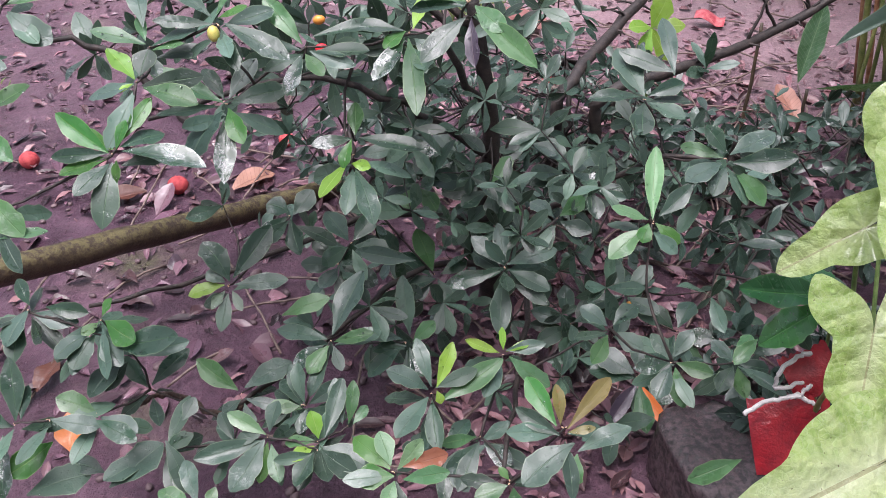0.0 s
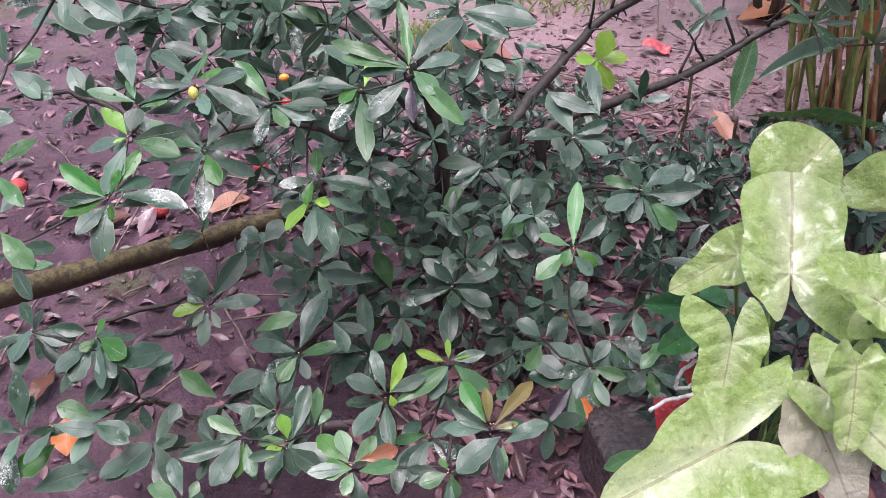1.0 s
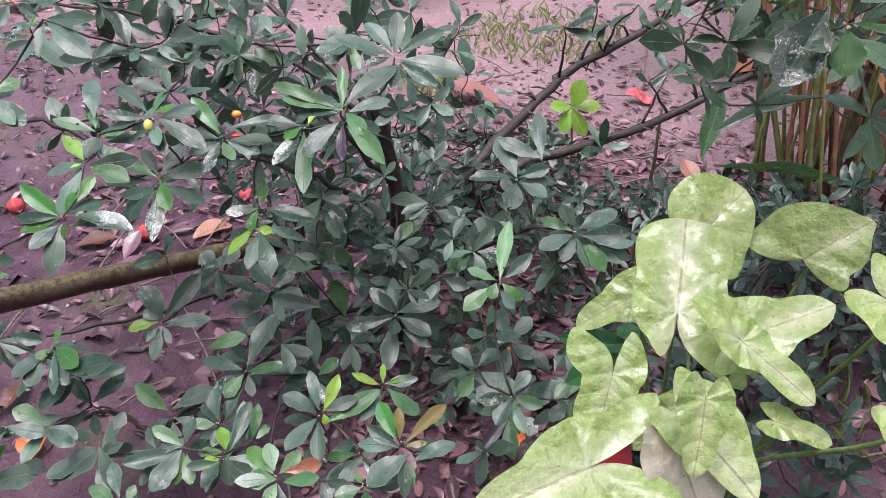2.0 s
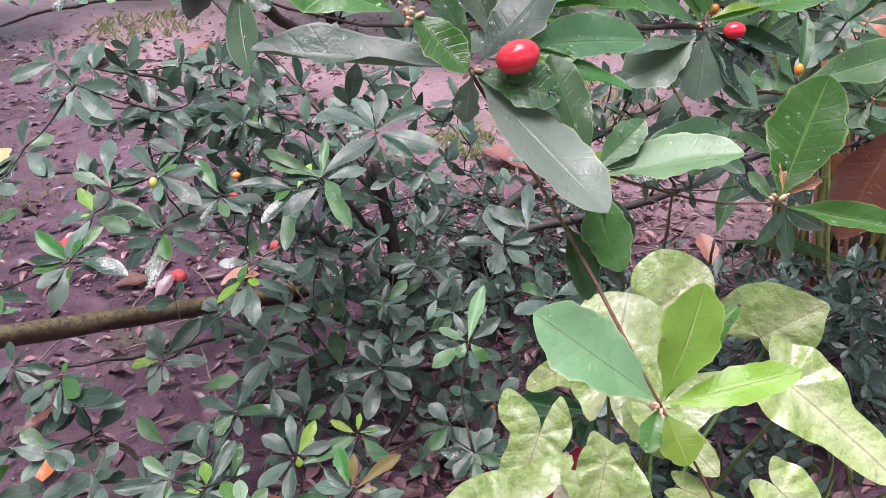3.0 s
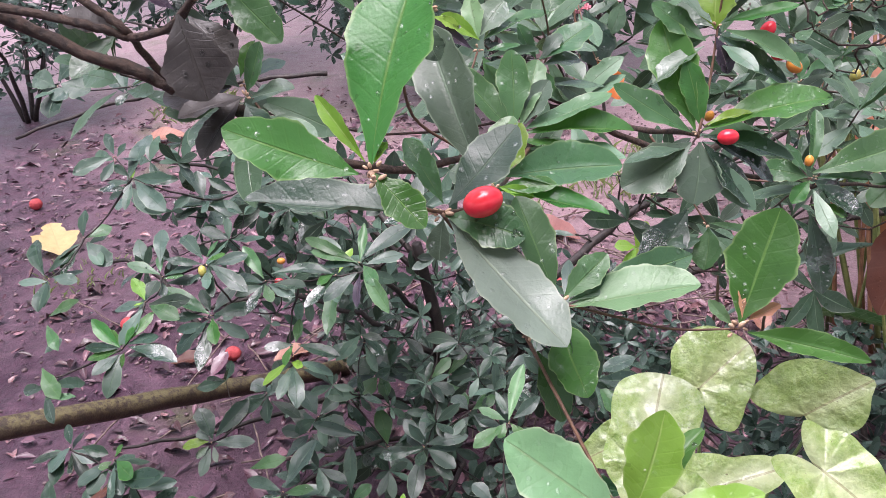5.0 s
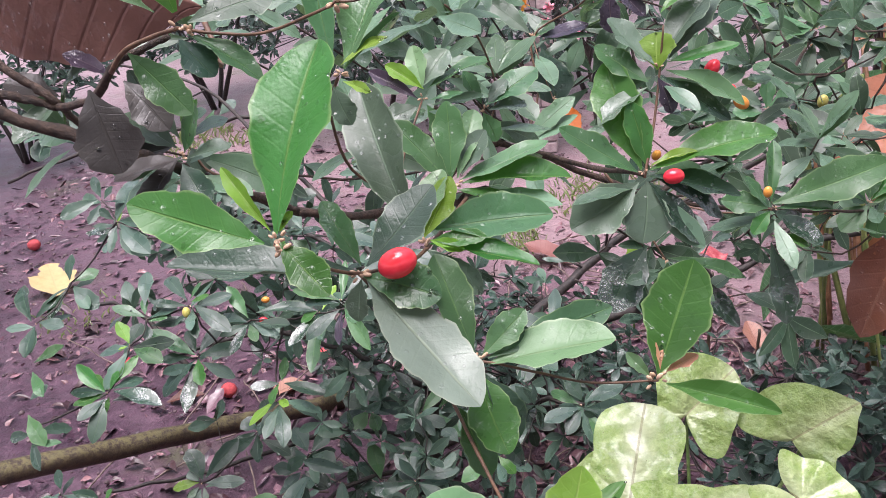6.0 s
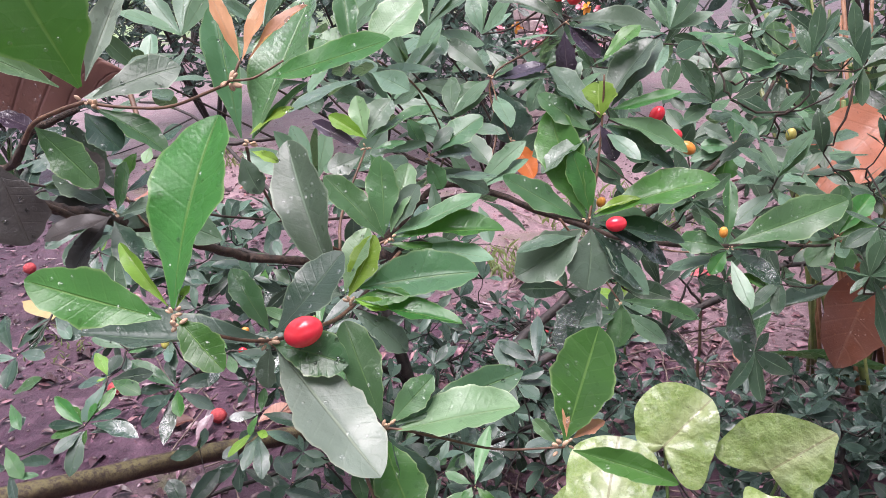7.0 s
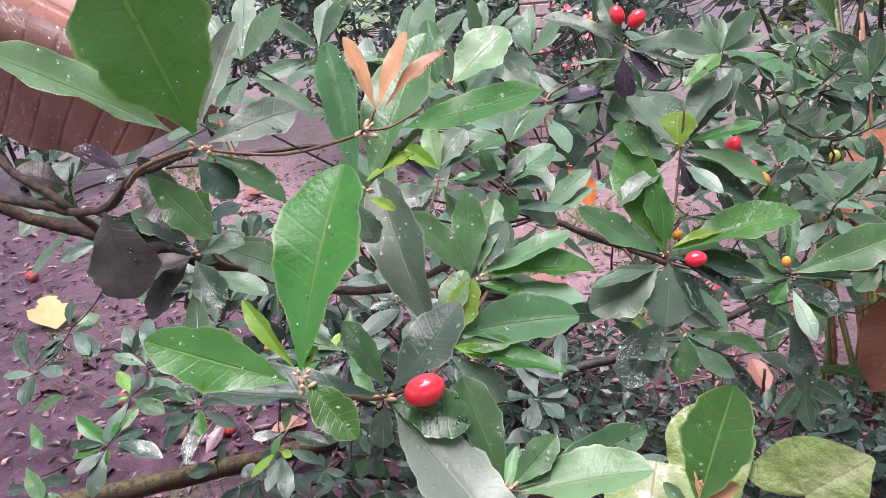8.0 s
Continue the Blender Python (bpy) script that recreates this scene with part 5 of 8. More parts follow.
leaf(low, (0.303, 1.064, 0.514), (0.246, 1.034, 0.485), 0.044, MID, -13)
leaf(low, (0.323, 1.073, 0.528), (0.374, 1.101, 0.562), 0.035, GREY, -10)
tip(low, (0.354, 1.355, 0.155))
leaf(low, (0.350, 1.358, 0.159), (0.331, 1.417, 0.200), 0.049, GREY, 17)
leaf(low, (0.361, 1.359, 0.161), (0.408, 1.385, 0.200), 0.050, GREY, 6)
leaf(low, (0.347, 1.352, 0.150), (0.266, 1.341, 0.139), 0.054, DARK, -12)
leaf(low, (0.360, 1.350, 0.148), (0.412, 1.304, 0.145), 0.048, DARK, 3)
leaf(low, (0.354, 1.349, 0.146), (0.328, 1.288, 0.099), 0.046, GREY, 17)
tip(low, (0.342, 1.154, 0.121))
leaf(low, (0.337, 1.158, 0.126), (0.276, 1.201, 0.151), 0.065, GREY, -4)
leaf(low, (0.343, 1.161, 0.130), (0.348, 1.208, 0.170), 0.040, GREY, 1)
leaf(low, (0.349, 1.158, 0.126), (0.391, 1.224, 0.154), 0.042, DARK, -9)
leaf(low, (0.355, 1.154, 0.120), (0.402, 1.166, 0.141), 0.034, DARK, 5)
leaf(low, (0.336, 1.153, 0.119), (0.257, 1.180, 0.119), 0.061, DARK, -14)
leaf(low, (0.350, 1.147, 0.108), (0.374, 1.062, 0.093), 0.027, ORANGE, -17)
leaf(low, (0.342, 1.150, 0.112), (0.285, 1.084, 0.081), 0.038, PURPLE, 5)
leaf(low, (0.346, 1.147, 0.108), (0.343, 1.060, 0.084), 0.045, MID, -14)
leaf(low, (0.359, 1.148, 0.110), (0.404, 1.119, 0.093), 0.056, SOAKED, 6)
tip(low, (0.239, 1.299, 0.128))
leaf(low, (0.235, 1.304, 0.135), (0.164, 1.323, 0.147), 0.046, GREY, 10)
leaf(low, (0.240, 1.305, 0.137), (0.231, 1.344, 0.191), 0.045, GREY, -1)
leaf(low, (0.247, 1.302, 0.132), (0.312, 1.324, 0.136), 0.053, GREY, 20)
leaf(low, (0.237, 1.295, 0.122), (0.173, 1.260, 0.118), 0.048, GREY, 15)
leaf(low, (0.244, 1.293, 0.119), (0.293, 1.256, 0.096), 0.059, DARK, 19)
leaf(low, (0.239, 1.292, 0.117), (0.221, 1.224, 0.095), 0.045, DARK, 9)
tip(low, (0.364, 1.396, 0.557))
leaf(low, (0.364, 1.399, 0.562), (0.330, 1.495, 0.618), 0.062, GREY, -1)
leaf(low, (0.358, 1.398, 0.561), (0.265, 1.373, 0.581), 0.043, DARK, -13)
leaf(low, (0.370, 1.399, 0.562), (0.433, 1.400, 0.585), 0.037, DARK, -18)
leaf(low, (0.363, 1.392, 0.552), (0.350, 1.326, 0.527), 0.056, DARK, 5)
leaf(low, (0.374, 1.392, 0.552), (0.424, 1.342, 0.541), 0.048, GREY, 11)
leaf(low, (0.420, 1.421, 0.594), (0.327, 1.467, 0.623), 0.044, DARK, 14)
leaf(low, (0.418, 1.417, 0.590), (0.415, 1.532, 0.660), 0.041, GREY, 9)
tip(low, (0.475, 1.260, 0.511))
leaf(low, (0.470, 1.260, 0.511), (0.406, 1.294, 0.523), 0.031, MID, 20)
leaf(low, (0.482, 1.263, 0.515), (0.563, 1.296, 0.538), 0.057, GREY, 20)
leaf(low, (0.486, 1.255, 0.505), (0.581, 1.228, 0.524), 0.054, DARK, -17)
leaf(low, (0.469, 1.256, 0.505), (0.399, 1.210, 0.505), 0.049, GREY, -13)
leaf(low, (0.475, 1.252, 0.499), (0.445, 1.203, 0.478), 0.040, DARK, -2)
leaf(low, (0.487, 1.249, 0.495), (0.533, 1.198, 0.460), 0.052, MID, 11)
leaf(low, (0.476, 1.265, 0.518), (0.445, 1.290, 0.558), 0.044, DARK, -4)
tip(low, (0.092, 1.548, 0.296))
leaf(low, (0.088, 1.552, 0.300), (0.032, 1.581, 0.326), 0.047, GREY, -5)
leaf(low, (0.099, 1.553, 0.302), (0.153, 1.590, 0.358), 0.039, MID, 4)
leaf(low, (0.091, 1.545, 0.291), (0.043, 1.493, 0.271), 0.051, GREY, 8)
leaf(low, (0.100, 1.545, 0.291), (0.163, 1.493, 0.264), 0.059, MID, 20)
leaf(low, (0.091, 1.541, 0.284), (0.095, 1.490, 0.237), 0.050, DARK, -19)
leaf(low, (0.082, 1.547, 0.294), (-0.004, 1.545, 0.288), 0.058, DARK, 10)
leaf(low, (0.105, 1.550, 0.297), (0.166, 1.558, 0.317), 0.048, DARK, -17)
tip(low, (0.457, 1.325, 0.074))
leaf(low, (0.451, 1.328, 0.079), (0.409, 1.365, 0.112), 0.050, DARK, -6)
leaf(low, (0.461, 1.329, 0.080), (0.498, 1.381, 0.110), 0.053, DARK, 18)
leaf(low, (0.463, 1.322, 0.070), (0.531, 1.303, 0.071), 0.051, SOAKED, -9)
leaf(low, (0.453, 1.321, 0.068), (0.415, 1.255, 0.037), 0.052, DARK, 9)
leaf(low, (0.462, 1.317, 0.063), (0.494, 1.264, 0.022), 0.053, MID, 3)
tip(low, (0.260, 1.544, 0.328))
leaf(low, (0.254, 1.548, 0.333), (0.224, 1.595, 0.385), 0.049, DARK, -7)
leaf(low, (0.263, 1.549, 0.335), (0.325, 1.588, 0.352), 0.060, GREY, 1)
leaf(low, (0.268, 1.541, 0.324), (0.322, 1.493, 0.318), 0.059, SOAKED, -3)
leaf(low, (0.257, 1.539, 0.320), (0.216, 1.480, 0.301), 0.050, DARK, 7)
leaf(low, (0.247, 1.543, 0.327), (0.180, 1.526, 0.344), 0.055, DARK, -10)
tip(low, (-0.048, 1.427, 0.383))
leaf(low, (-0.050, 1.430, 0.388), (-0.107, 1.430, 0.414), 0.058, DARK, -1)
leaf(low, (-0.041, 1.430, 0.388), (0.039, 1.452, 0.383), 0.067, DARK, 2)
leaf(low, (-0.048, 1.425, 0.381), (-0.072, 1.375, 0.359), 0.047, MID, 19)
leaf(low, (-0.040, 1.423, 0.378), (-0.010, 1.366, 0.361), 0.044, MID, -6)
leaf(low, (-0.056, 1.425, 0.381), (-0.124, 1.413, 0.366), 0.058, DARK, -22)
leaf(low, (-0.045, 1.432, 0.391), (-0.035, 1.483, 0.421), 0.044, DARK, -6)
tip(low, (-0.255, 1.242, 0.447))
leaf(low, (-0.257, 1.245, 0.452), (-0.291, 1.248, 0.473), 0.055, DARK, -11)
leaf(low, (-0.250, 1.243, 0.449), (-0.216, 1.274, 0.478), 0.047, GREY, -5)
leaf(low, (-0.255, 1.238, 0.444), (-0.234, 1.178, 0.410), 0.043, DARK, -20)
leaf(low, (-0.261, 1.241, 0.447), (-0.303, 1.189, 0.434), 0.044, SOAKED, 21)
tip(low, (-0.197, 1.311, 0.292))
leaf(low, (-0.201, 1.314, 0.296), (-0.245, 1.348, 0.329), 0.051, DARK, -1)
leaf(low, (-0.192, 1.314, 0.296), (-0.145, 1.325, 0.324), 0.047, DARK, -10)
leaf(low, (-0.191, 1.308, 0.288), (-0.126, 1.288, 0.258), 0.059, SOAKED, 8)
leaf(low, (-0.200, 1.307, 0.286), (-0.231, 1.268, 0.267), 0.050, GREY, -20)
leaf(low, (-0.204, 1.310, 0.290), (-0.267, 1.305, 0.301), 0.044, GREY, 12)
leaf(low, (-0.194, 1.304, 0.281), (-0.182, 1.244, 0.252), 0.046, DARK, 4)
tip(low, (-0.634, 1.500, 0.859))
leaf(low, (-0.641, 1.503, 0.868), (-0.640, 1.637, 0.962), 0.067, GREY, 6)
leaf(low, (-0.627, 1.506, 0.870), (-0.516, 1.521, 0.867), 0.038, DARK, -20)
leaf(low, (-0.638, 1.496, 0.854), (-0.692, 1.455, 0.862), 0.028, SOAKED, 12)
leaf(low, (-0.629, 1.497, 0.852), (-0.538, 1.445, 0.811), 0.083, GREY, 16)
leaf(low, (-0.634, 1.503, 0.865), (-0.636, 1.535, 0.890), 0.023, YOUNG, 18)
tip(low, (-0.673, 1.525, 0.923))
leaf(low, (-0.680, 1.525, 0.924), (-0.757, 1.465, 0.907), 0.049, GREY, 22)
leaf(low, (-0.674, 1.528, 0.929), (-0.714, 1.572, 0.970), 0.034, GREY, 17)
leaf(low, (-0.666, 1.526, 0.924), (-0.646, 1.546, 0.950), 0.037, DARK, 12)
tip(low, (-0.629, 1.267, 0.821))
leaf(low, (-0.631, 1.269, 0.826), (-0.642, 1.310, 0.873), 0.042, DARK, 21)
leaf(low, (-0.624, 1.269, 0.823), (-0.582, 1.308, 0.835), 0.041, MID, -12)
leaf(low, (-0.621, 1.264, 0.814), (-0.556, 1.225, 0.783), 0.058, GREY, -10)
leaf(low, (-0.635, 1.260, 0.810), (-0.655, 1.192, 0.768), 0.039, SOAKED, -9)
leaf(low, (-0.639, 1.258, 0.805), (-0.688, 1.203, 0.767), 0.051, DARK, -17)
tip(low, (-0.665, 1.168, 0.773))
leaf(low, (-0.658, 1.170, 0.775), (-0.594, 1.156, 0.774), 0.037, GREY, -2)
leaf(low, (-0.667, 1.165, 0.768), (-0.659, 1.095, 0.737), 0.048, DARK, -5)
leaf(low, (-0.675, 1.169, 0.778), (-0.742, 1.241, 0.834), 0.051, DARK, 17)
tip(low, (-0.372, 1.494, 0.834))
leaf(low, (-0.379, 1.494, 0.837), (-0.476, 1.422, 0.834), 0.072, SOAKED, -21)
leaf(low, (-0.369, 1.498, 0.842), (-0.437, 1.523, 0.865), 0.034, DARK, 20)
leaf(low, (-0.364, 1.500, 0.843), (-0.341, 1.561, 0.896), 0.042, DARK, -16)
leaf(low, (-0.359, 1.498, 0.838), (-0.363, 1.552, 0.913), 0.046, DARK, 18)
leaf(low, (-0.356, 1.496, 0.834), (-0.303, 1.556, 0.860), 0.057, GREY, -21)
leaf(low, (-0.366, 1.491, 0.827), (-0.387, 1.419, 0.793), 0.063, DARK, -3)
tip(low, (-0.262, 1.654, 0.862))
leaf(low, (-0.268, 1.656, 0.868), (-0.360, 1.674, 0.932), 0.045, DARK, 11)
leaf(low, (-0.262, 1.658, 0.869), (-0.254, 1.722, 0.943), 0.054, DARK, 12)
leaf(low, (-0.256, 1.655, 0.862), (-0.171, 1.651, 0.875), 0.062, DARK, 1)
leaf(low, (-0.267, 1.649, 0.855), (-0.349, 1.632, 0.834), 0.055, DARK, 9)
leaf(low, (-0.259, 1.649, 0.852), (-0.218, 1.580, 0.814), 0.060, GREY, -17)
tip(low, (-1.109, 2.011, 0.988))
leaf(low, (-1.101, 2.016, 0.995), (-1.003, 2.004, 0.969), 0.113, GREY, -6)
leaf(low, (-1.110, 2.019, 1.002), (-1.052, 2.079, 1.069), 0.113, DARK, -1)
leaf(low, (-1.118, 2.010, 0.988), (-1.198, 2.026, 1.020), 0.087, GREY, 20)
leaf(low, (-1.102, 2.007, 0.978), (-1.109, 1.921, 0.928), 0.095, DARK, 3)
leaf(low, (-1.076, 2.015, 0.985), (-1.105, 1.959, 0.960), 0.093, GREY, 2)
tip(low, (-0.928, 2.096, 0.960))
leaf(low, (-0.945, 2.085, 0.946), (-1.009, 2.126, 0.989), 0.062, GREY, -16)
leaf(low, (-0.936, 2.088, 0.948), (-0.975, 2.147, 1.018), 0.053, GREY, 9)
leaf(low, (-0.919, 2.095, 0.957), (-0.856, 2.126, 1.018), 0.083, DARK, 12)
leaf(low, (-0.928, 2.086, 0.942), (-0.959, 2.047, 0.922), 0.050, SOAKED, 0)
leaf(low, (-0.792, 2.123, 0.974), (-0.798, 2.075, 0.935), 0.047, BRIGHT, 13)
leaf(low, (-0.775, 2.129, 0.981), (-0.683, 2.146, 1.024), 0.083, DARK, 0)
leaf(low, (-0.716, 2.131, 0.969), (-0.650, 2.136, 0.992), 0.061, DARK, -5)
leaf(low, (-0.631, 2.154, 0.987), (-0.642, 2.092, 0.948), 0.054, MID, -21)
leaf(low, (-0.614, 2.147, 0.971), (-0.574, 2.182, 1.013), 0.065, DARK, -2)
tip(low, (0.534, 0.961, 0.451))
leaf(low, (0.536, 0.963, 0.454), (0.432, 0.982, 0.471), 0.040, DARK, 19)
leaf(low, (0.534, 0.956, 0.444), (0.441, 0.893, 0.430), 0.044, DARK, 1)
leaf(low, (0.526, 0.959, 0.449), (0.556, 0.920, 0.423), 0.039, SOAKED, 19)
leaf(low, (0.412, 0.829, 0.276), (0.337, 0.812, 0.253), 0.041, MID, 21)
leaf(low, (0.443, 0.929, 0.411), (0.402, 0.893, 0.404), 0.029, MID, -15)
leaf(low, (0.489, 0.947, 0.435), (0.511, 0.911, 0.402), 0.029, DARK, -19)
tip(low, (-0.537, 0.913, 0.686))
leaf(low, (-0.546, 0.985, 0.785), (-0.488, 1.008, 0.807), 0.039, MID, 10)
leaf(low, (-0.545, 0.944, 0.728), (-0.521, 0.970, 0.747), 0.031, DARK, -5)
leaf(low, (-0.546, 0.928, 0.706), (-0.500, 0.888, 0.668), 0.044, MID, -9)
leaf(low, (-0.532, 0.894, 0.660), (-0.477, 0.904, 0.668), 0.022, MID, 15)
leaf(low, (-0.546, 0.974, 0.772), (-0.495, 0.919, 0.753), 0.029, MID, -7)
tip(low, (0.333, 0.947, 0.355))
leaf(low, (0.331, 0.949, 0.359), (0.305, 0.979, 0.383), 0.032, GREY, 3)
leaf(low, (0.335, 0.951, 0.361), (0.366, 0.976, 0.390), 0.032, GREY, -2)
leaf(low, (0.339, 0.946, 0.354), (0.384, 0.917, 0.358), 0.033, MID, -18)
leaf(low, (0.331, 0.943, 0.351), (0.301, 0.898, 0.337), 0.039, DARK, -16)
leaf(low, (0.337, 0.942, 0.349), (0.344, 0.898, 0.310), 0.035, MID, -10)
leaf(low, (0.327, 0.946, 0.355), (0.272, 0.931, 0.362), 0.032, SOAKED, 12)
tip(low, (0.440, 0.982, 0.315))
leaf(low, (0.438, 0.984, 0.318), (0.412, 1.014, 0.335), 0.034, GREY, -10)
leaf(low, (0.442, 0.985, 0.319), (0.476, 1.024, 0.335), 0.034, MID, 6)
leaf(low, (0.446, 0.982, 0.313), (0.489, 0.969, 0.314), 0.035, DARK, 6)
leaf(low, (0.438, 0.979, 0.310), (0.405, 0.938, 0.301), 0.036, DARK, -10)
leaf(low, (0.444, 0.978, 0.309), (0.451, 0.940, 0.279), 0.032, MID, -3)
tip(low, (0.274, 1.355, 0.409))
leaf(low, (0.270, 1.358, 0.414), (0.238, 1.410, 0.438), 0.048, GREY, -14)
leaf(low, (0.278, 1.359, 0.414), (0.317, 1.385, 0.449), 0.043, GREY, -20)
leaf(low, (0.280, 1.353, 0.405), (0.335, 1.344, 0.395), 0.047, SOAKED, 3)
leaf(low, (0.269, 1.350, 0.402), (0.216, 1.300, 0.399), 0.048, GREY, -20)
leaf(low, (0.275, 1.349, 0.400), (0.279, 1.305, 0.368), 0.039, DARK, -0)
tip(low, (0.089, 1.399, 0.392))
leaf(low, (0.085, 1.403, 0.396), (0.049, 1.444, 0.418), 0.047, GREY, -20)
leaf(low, (0.094, 1.403, 0.396), (0.135, 1.449, 0.428), 0.038, MID, -17)
leaf(low, (0.096, 1.397, 0.388), (0.152, 1.382, 0.375), 0.045, GREY, 5)
leaf(low, (0.084, 1.394, 0.385), (0.035, 1.365, 0.372), 0.047, DARK, -12)
leaf(low, (0.091, 1.393, 0.383), (0.097, 1.355, 0.350), 0.039, GREY, -17)
tip(low, (0.176, 1.538, 0.408))
leaf(low, (0.171, 1.540, 0.412), (0.132, 1.556, 0.445), 0.040, DARK, 8)
leaf(low, (0.180, 1.541, 0.412), (0.228, 1.555, 0.441), 0.040, GREY, -19)
leaf(low, (0.182, 1.535, 0.403), (0.235, 1.511, 0.395), 0.045, GREY, 7)
leaf(low, (0.171, 1.532, 0.401), (0.123, 1.515, 0.385), 0.041, DARK, 10)
tip(low, (-0.050, 1.362, 0.516))
leaf(low, (-0.054, 1.364, 0.520), (-0.093, 1.369, 0.543), 0.039, DARK, 6)
leaf(low, (-0.046, 1.365, 0.521), (-0.009, 1.408, 0.541), 0.035, GREY, -17)
leaf(low, (-0.044, 1.359, 0.513), (0.004, 1.346, 0.499), 0.038, SOAKED, -11)
leaf(low, (-0.053, 1.357, 0.510), (-0.080, 1.307, 0.492), 0.041, GREY, -22)
tip(low, (-0.628, 1.032, 0.436))
leaf(low, (-0.636, 1.028, 0.431), (-0.641, 0.966, 0.389), 0.041, DARK, 1)
leaf(low, (-0.621, 1.029, 0.431), (-0.552, 1.024, 0.414), 0.042, GREY, -2)
tip(low, (-0.529, 0.997, 0.421))
leaf(low, (-0.535, 1.001, 0.426), (-0.558, 0.940, 0.414), 0.042, DARK, -12)
leaf(low, (-0.527, 0.992, 0.414), (-0.537, 0.932, 0.395), 0.033, GREY, 20)
tip(low, (-0.482, 1.000, 0.373))
leaf(low, (-0.479, 0.997, 0.368), (-0.413, 1.013, 0.399), 0.035, DARK, -18)
leaf(low, (-0.488, 0.998, 0.369), (-0.527, 0.931, 0.349), 0.058, GREY, -19)
tip(low, (-0.465, 0.995, 0.296))
leaf(low, (-0.467, 0.996, 0.298), (-0.510, 1.034, 0.333), 0.034, DARK, 5)
leaf(low, (-0.463, 0.998, 0.301), (-0.409, 1.049, 0.331), 0.038, DARK, -14)
tip(low, (-0.518, 0.924, 0.318))
leaf(low, (-0.521, 0.926, 0.320), (-0.576, 0.932, 0.350), 0.044, MID, -0)
leaf(low, (-0.525, 0.921, 0.313), (-0.600, 0.913, 0.309), 0.027, GREY, -2)
leaf(low, (-0.515, 0.922, 0.315), (-0.456, 0.899, 0.304), 0.047, GREY, 18)
tip(low, (-0.629, 0.898, 0.333))
leaf(low, (-0.627, 0.900, 0.336), (-0.636, 0.960, 0.408), 0.042, DARK, -10)
leaf(low, (-0.619, 0.901, 0.337), (-0.616, 0.942, 0.368), 0.026, DARK, 2)
leaf(low, (-0.635, 0.895, 0.329), (-0.695, 0.918, 0.335), 0.036, DARK, 2)
leaf(low, (-0.646, 0.888, 0.320), (-0.636, 0.811, 0.276), 0.046, SOAKED, -4)
tip(low, (-0.423, 0.893, 0.273))
leaf(low, (-0.417, 0.895, 0.275), (-0.394, 0.966, 0.310), 0.038, GREY, 15)
leaf(low, (-0.444, 0.890, 0.269), (-0.499, 0.842, 0.265), 0.052, GREY, -17)
leaf(low, (-0.425, 0.891, 0.270), (-0.378, 0.903, 0.291), 0.031, DARK, -6)
leaf(low, (-0.513, 0.874, 0.247), (-0.567, 0.893, 0.252), 0.040, DARK, -10)
tip(low, (-0.346, 0.781, 0.272))
leaf(low, (-0.347, 0.786, 0.278), (-0.375, 0.839, 0.310), 0.036, GREY, 6)
leaf(low, (-0.355, 0.783, 0.274), (-0.408, 0.811, 0.280), 0.035, MID, -17)
leaf(low, (-0.336, 0.783, 0.274), (-0.325, 0.808, 0.285), 0.023, MID, -7)
tip(low, (-0.336, 0.928, 0.237))
leaf(low, (-0.340, 0.929, 0.237), (-0.383, 0.900, 0.244), 0.041, GREY, 6)
leaf(low, (-0.332, 0.932, 0.241), (-0.361, 0.976, 0.261), 0.029, GREY, 4)
tip(low, (-0.231, 0.997, 0.246))
leaf(low, (-0.229, 0.998, 0.248), (-0.243, 1.036, 0.300), 0.033, GREY, 21)
leaf(low, (-0.236, 0.996, 0.245), (-0.271, 0.987, 0.247), 0.023, MID, 6)
leaf(low, (-0.226, 0.993, 0.241), (-0.237, 0.959, 0.219), 0.032, SOAKED, -11)
tip(low, (-0.154, 0.941, 0.253))
leaf(low, (-0.162, 0.943, 0.257), (-0.174, 0.998, 0.303), 0.036, GREY, -8)
leaf(low, (-0.153, 0.943, 0.256), (-0.142, 0.984, 0.308), 0.028, MID, -19)
leaf(low, (-0.146, 0.943, 0.256), (-0.125, 0.970, 0.269), 0.023, MID, -4)
tip(low, (-0.196, 0.894, 0.256))
leaf(low, (-0.191, 0.894, 0.256), (-0.137, 0.866, 0.229), 0.046, GREY, -19)
leaf(low, (-0.201, 0.892, 0.254), (-0.224, 0.839, 0.240), 0.039, DARK, -14)
tip(low, (-0.009, 0.917, 0.218))
leaf(low, (-0.005, 0.917, 0.218), (0.032, 0.966, 0.234), 0.037, DARK, 13)
leaf(low, (-0.014, 0.916, 0.216), (-0.060, 0.941, 0.224), 0.036, GREY, 0)
leaf(low, (-0.004, 0.911, 0.210), (0.025, 0.854, 0.201), 0.038, GREY, -4)
tip(low, (-0.170, 1.308, 0.339))
leaf(low, (-0.174, 1.311, 0.343), (-0.214, 1.347, 0.386), 0.057, GREY, -21)
leaf(low, (-0.165, 1.311, 0.343), (-0.122, 1.350, 0.371), 0.046, DARK, -9)
leaf(low, (-0.163, 1.305, 0.335), (-0.098, 1.279, 0.341), 0.051, GREY, 1)
leaf(low, (-0.175, 1.304, 0.334), (-0.224, 1.283, 0.311), 0.043, DARK, 20)
tip(low, (0.203, 1.283, 0.389))
leaf(low, (0.198, 1.286, 0.392), (0.160, 1.309, 0.415), 0.047, GREY, -17)
leaf(low, (0.208, 1.286, 0.393), (0.257, 1.320, 0.409), 0.040, MID, -17)
leaf(low, (0.209, 1.280, 0.385), (0.262, 1.259, 0.375), 0.040, GREY, -18)
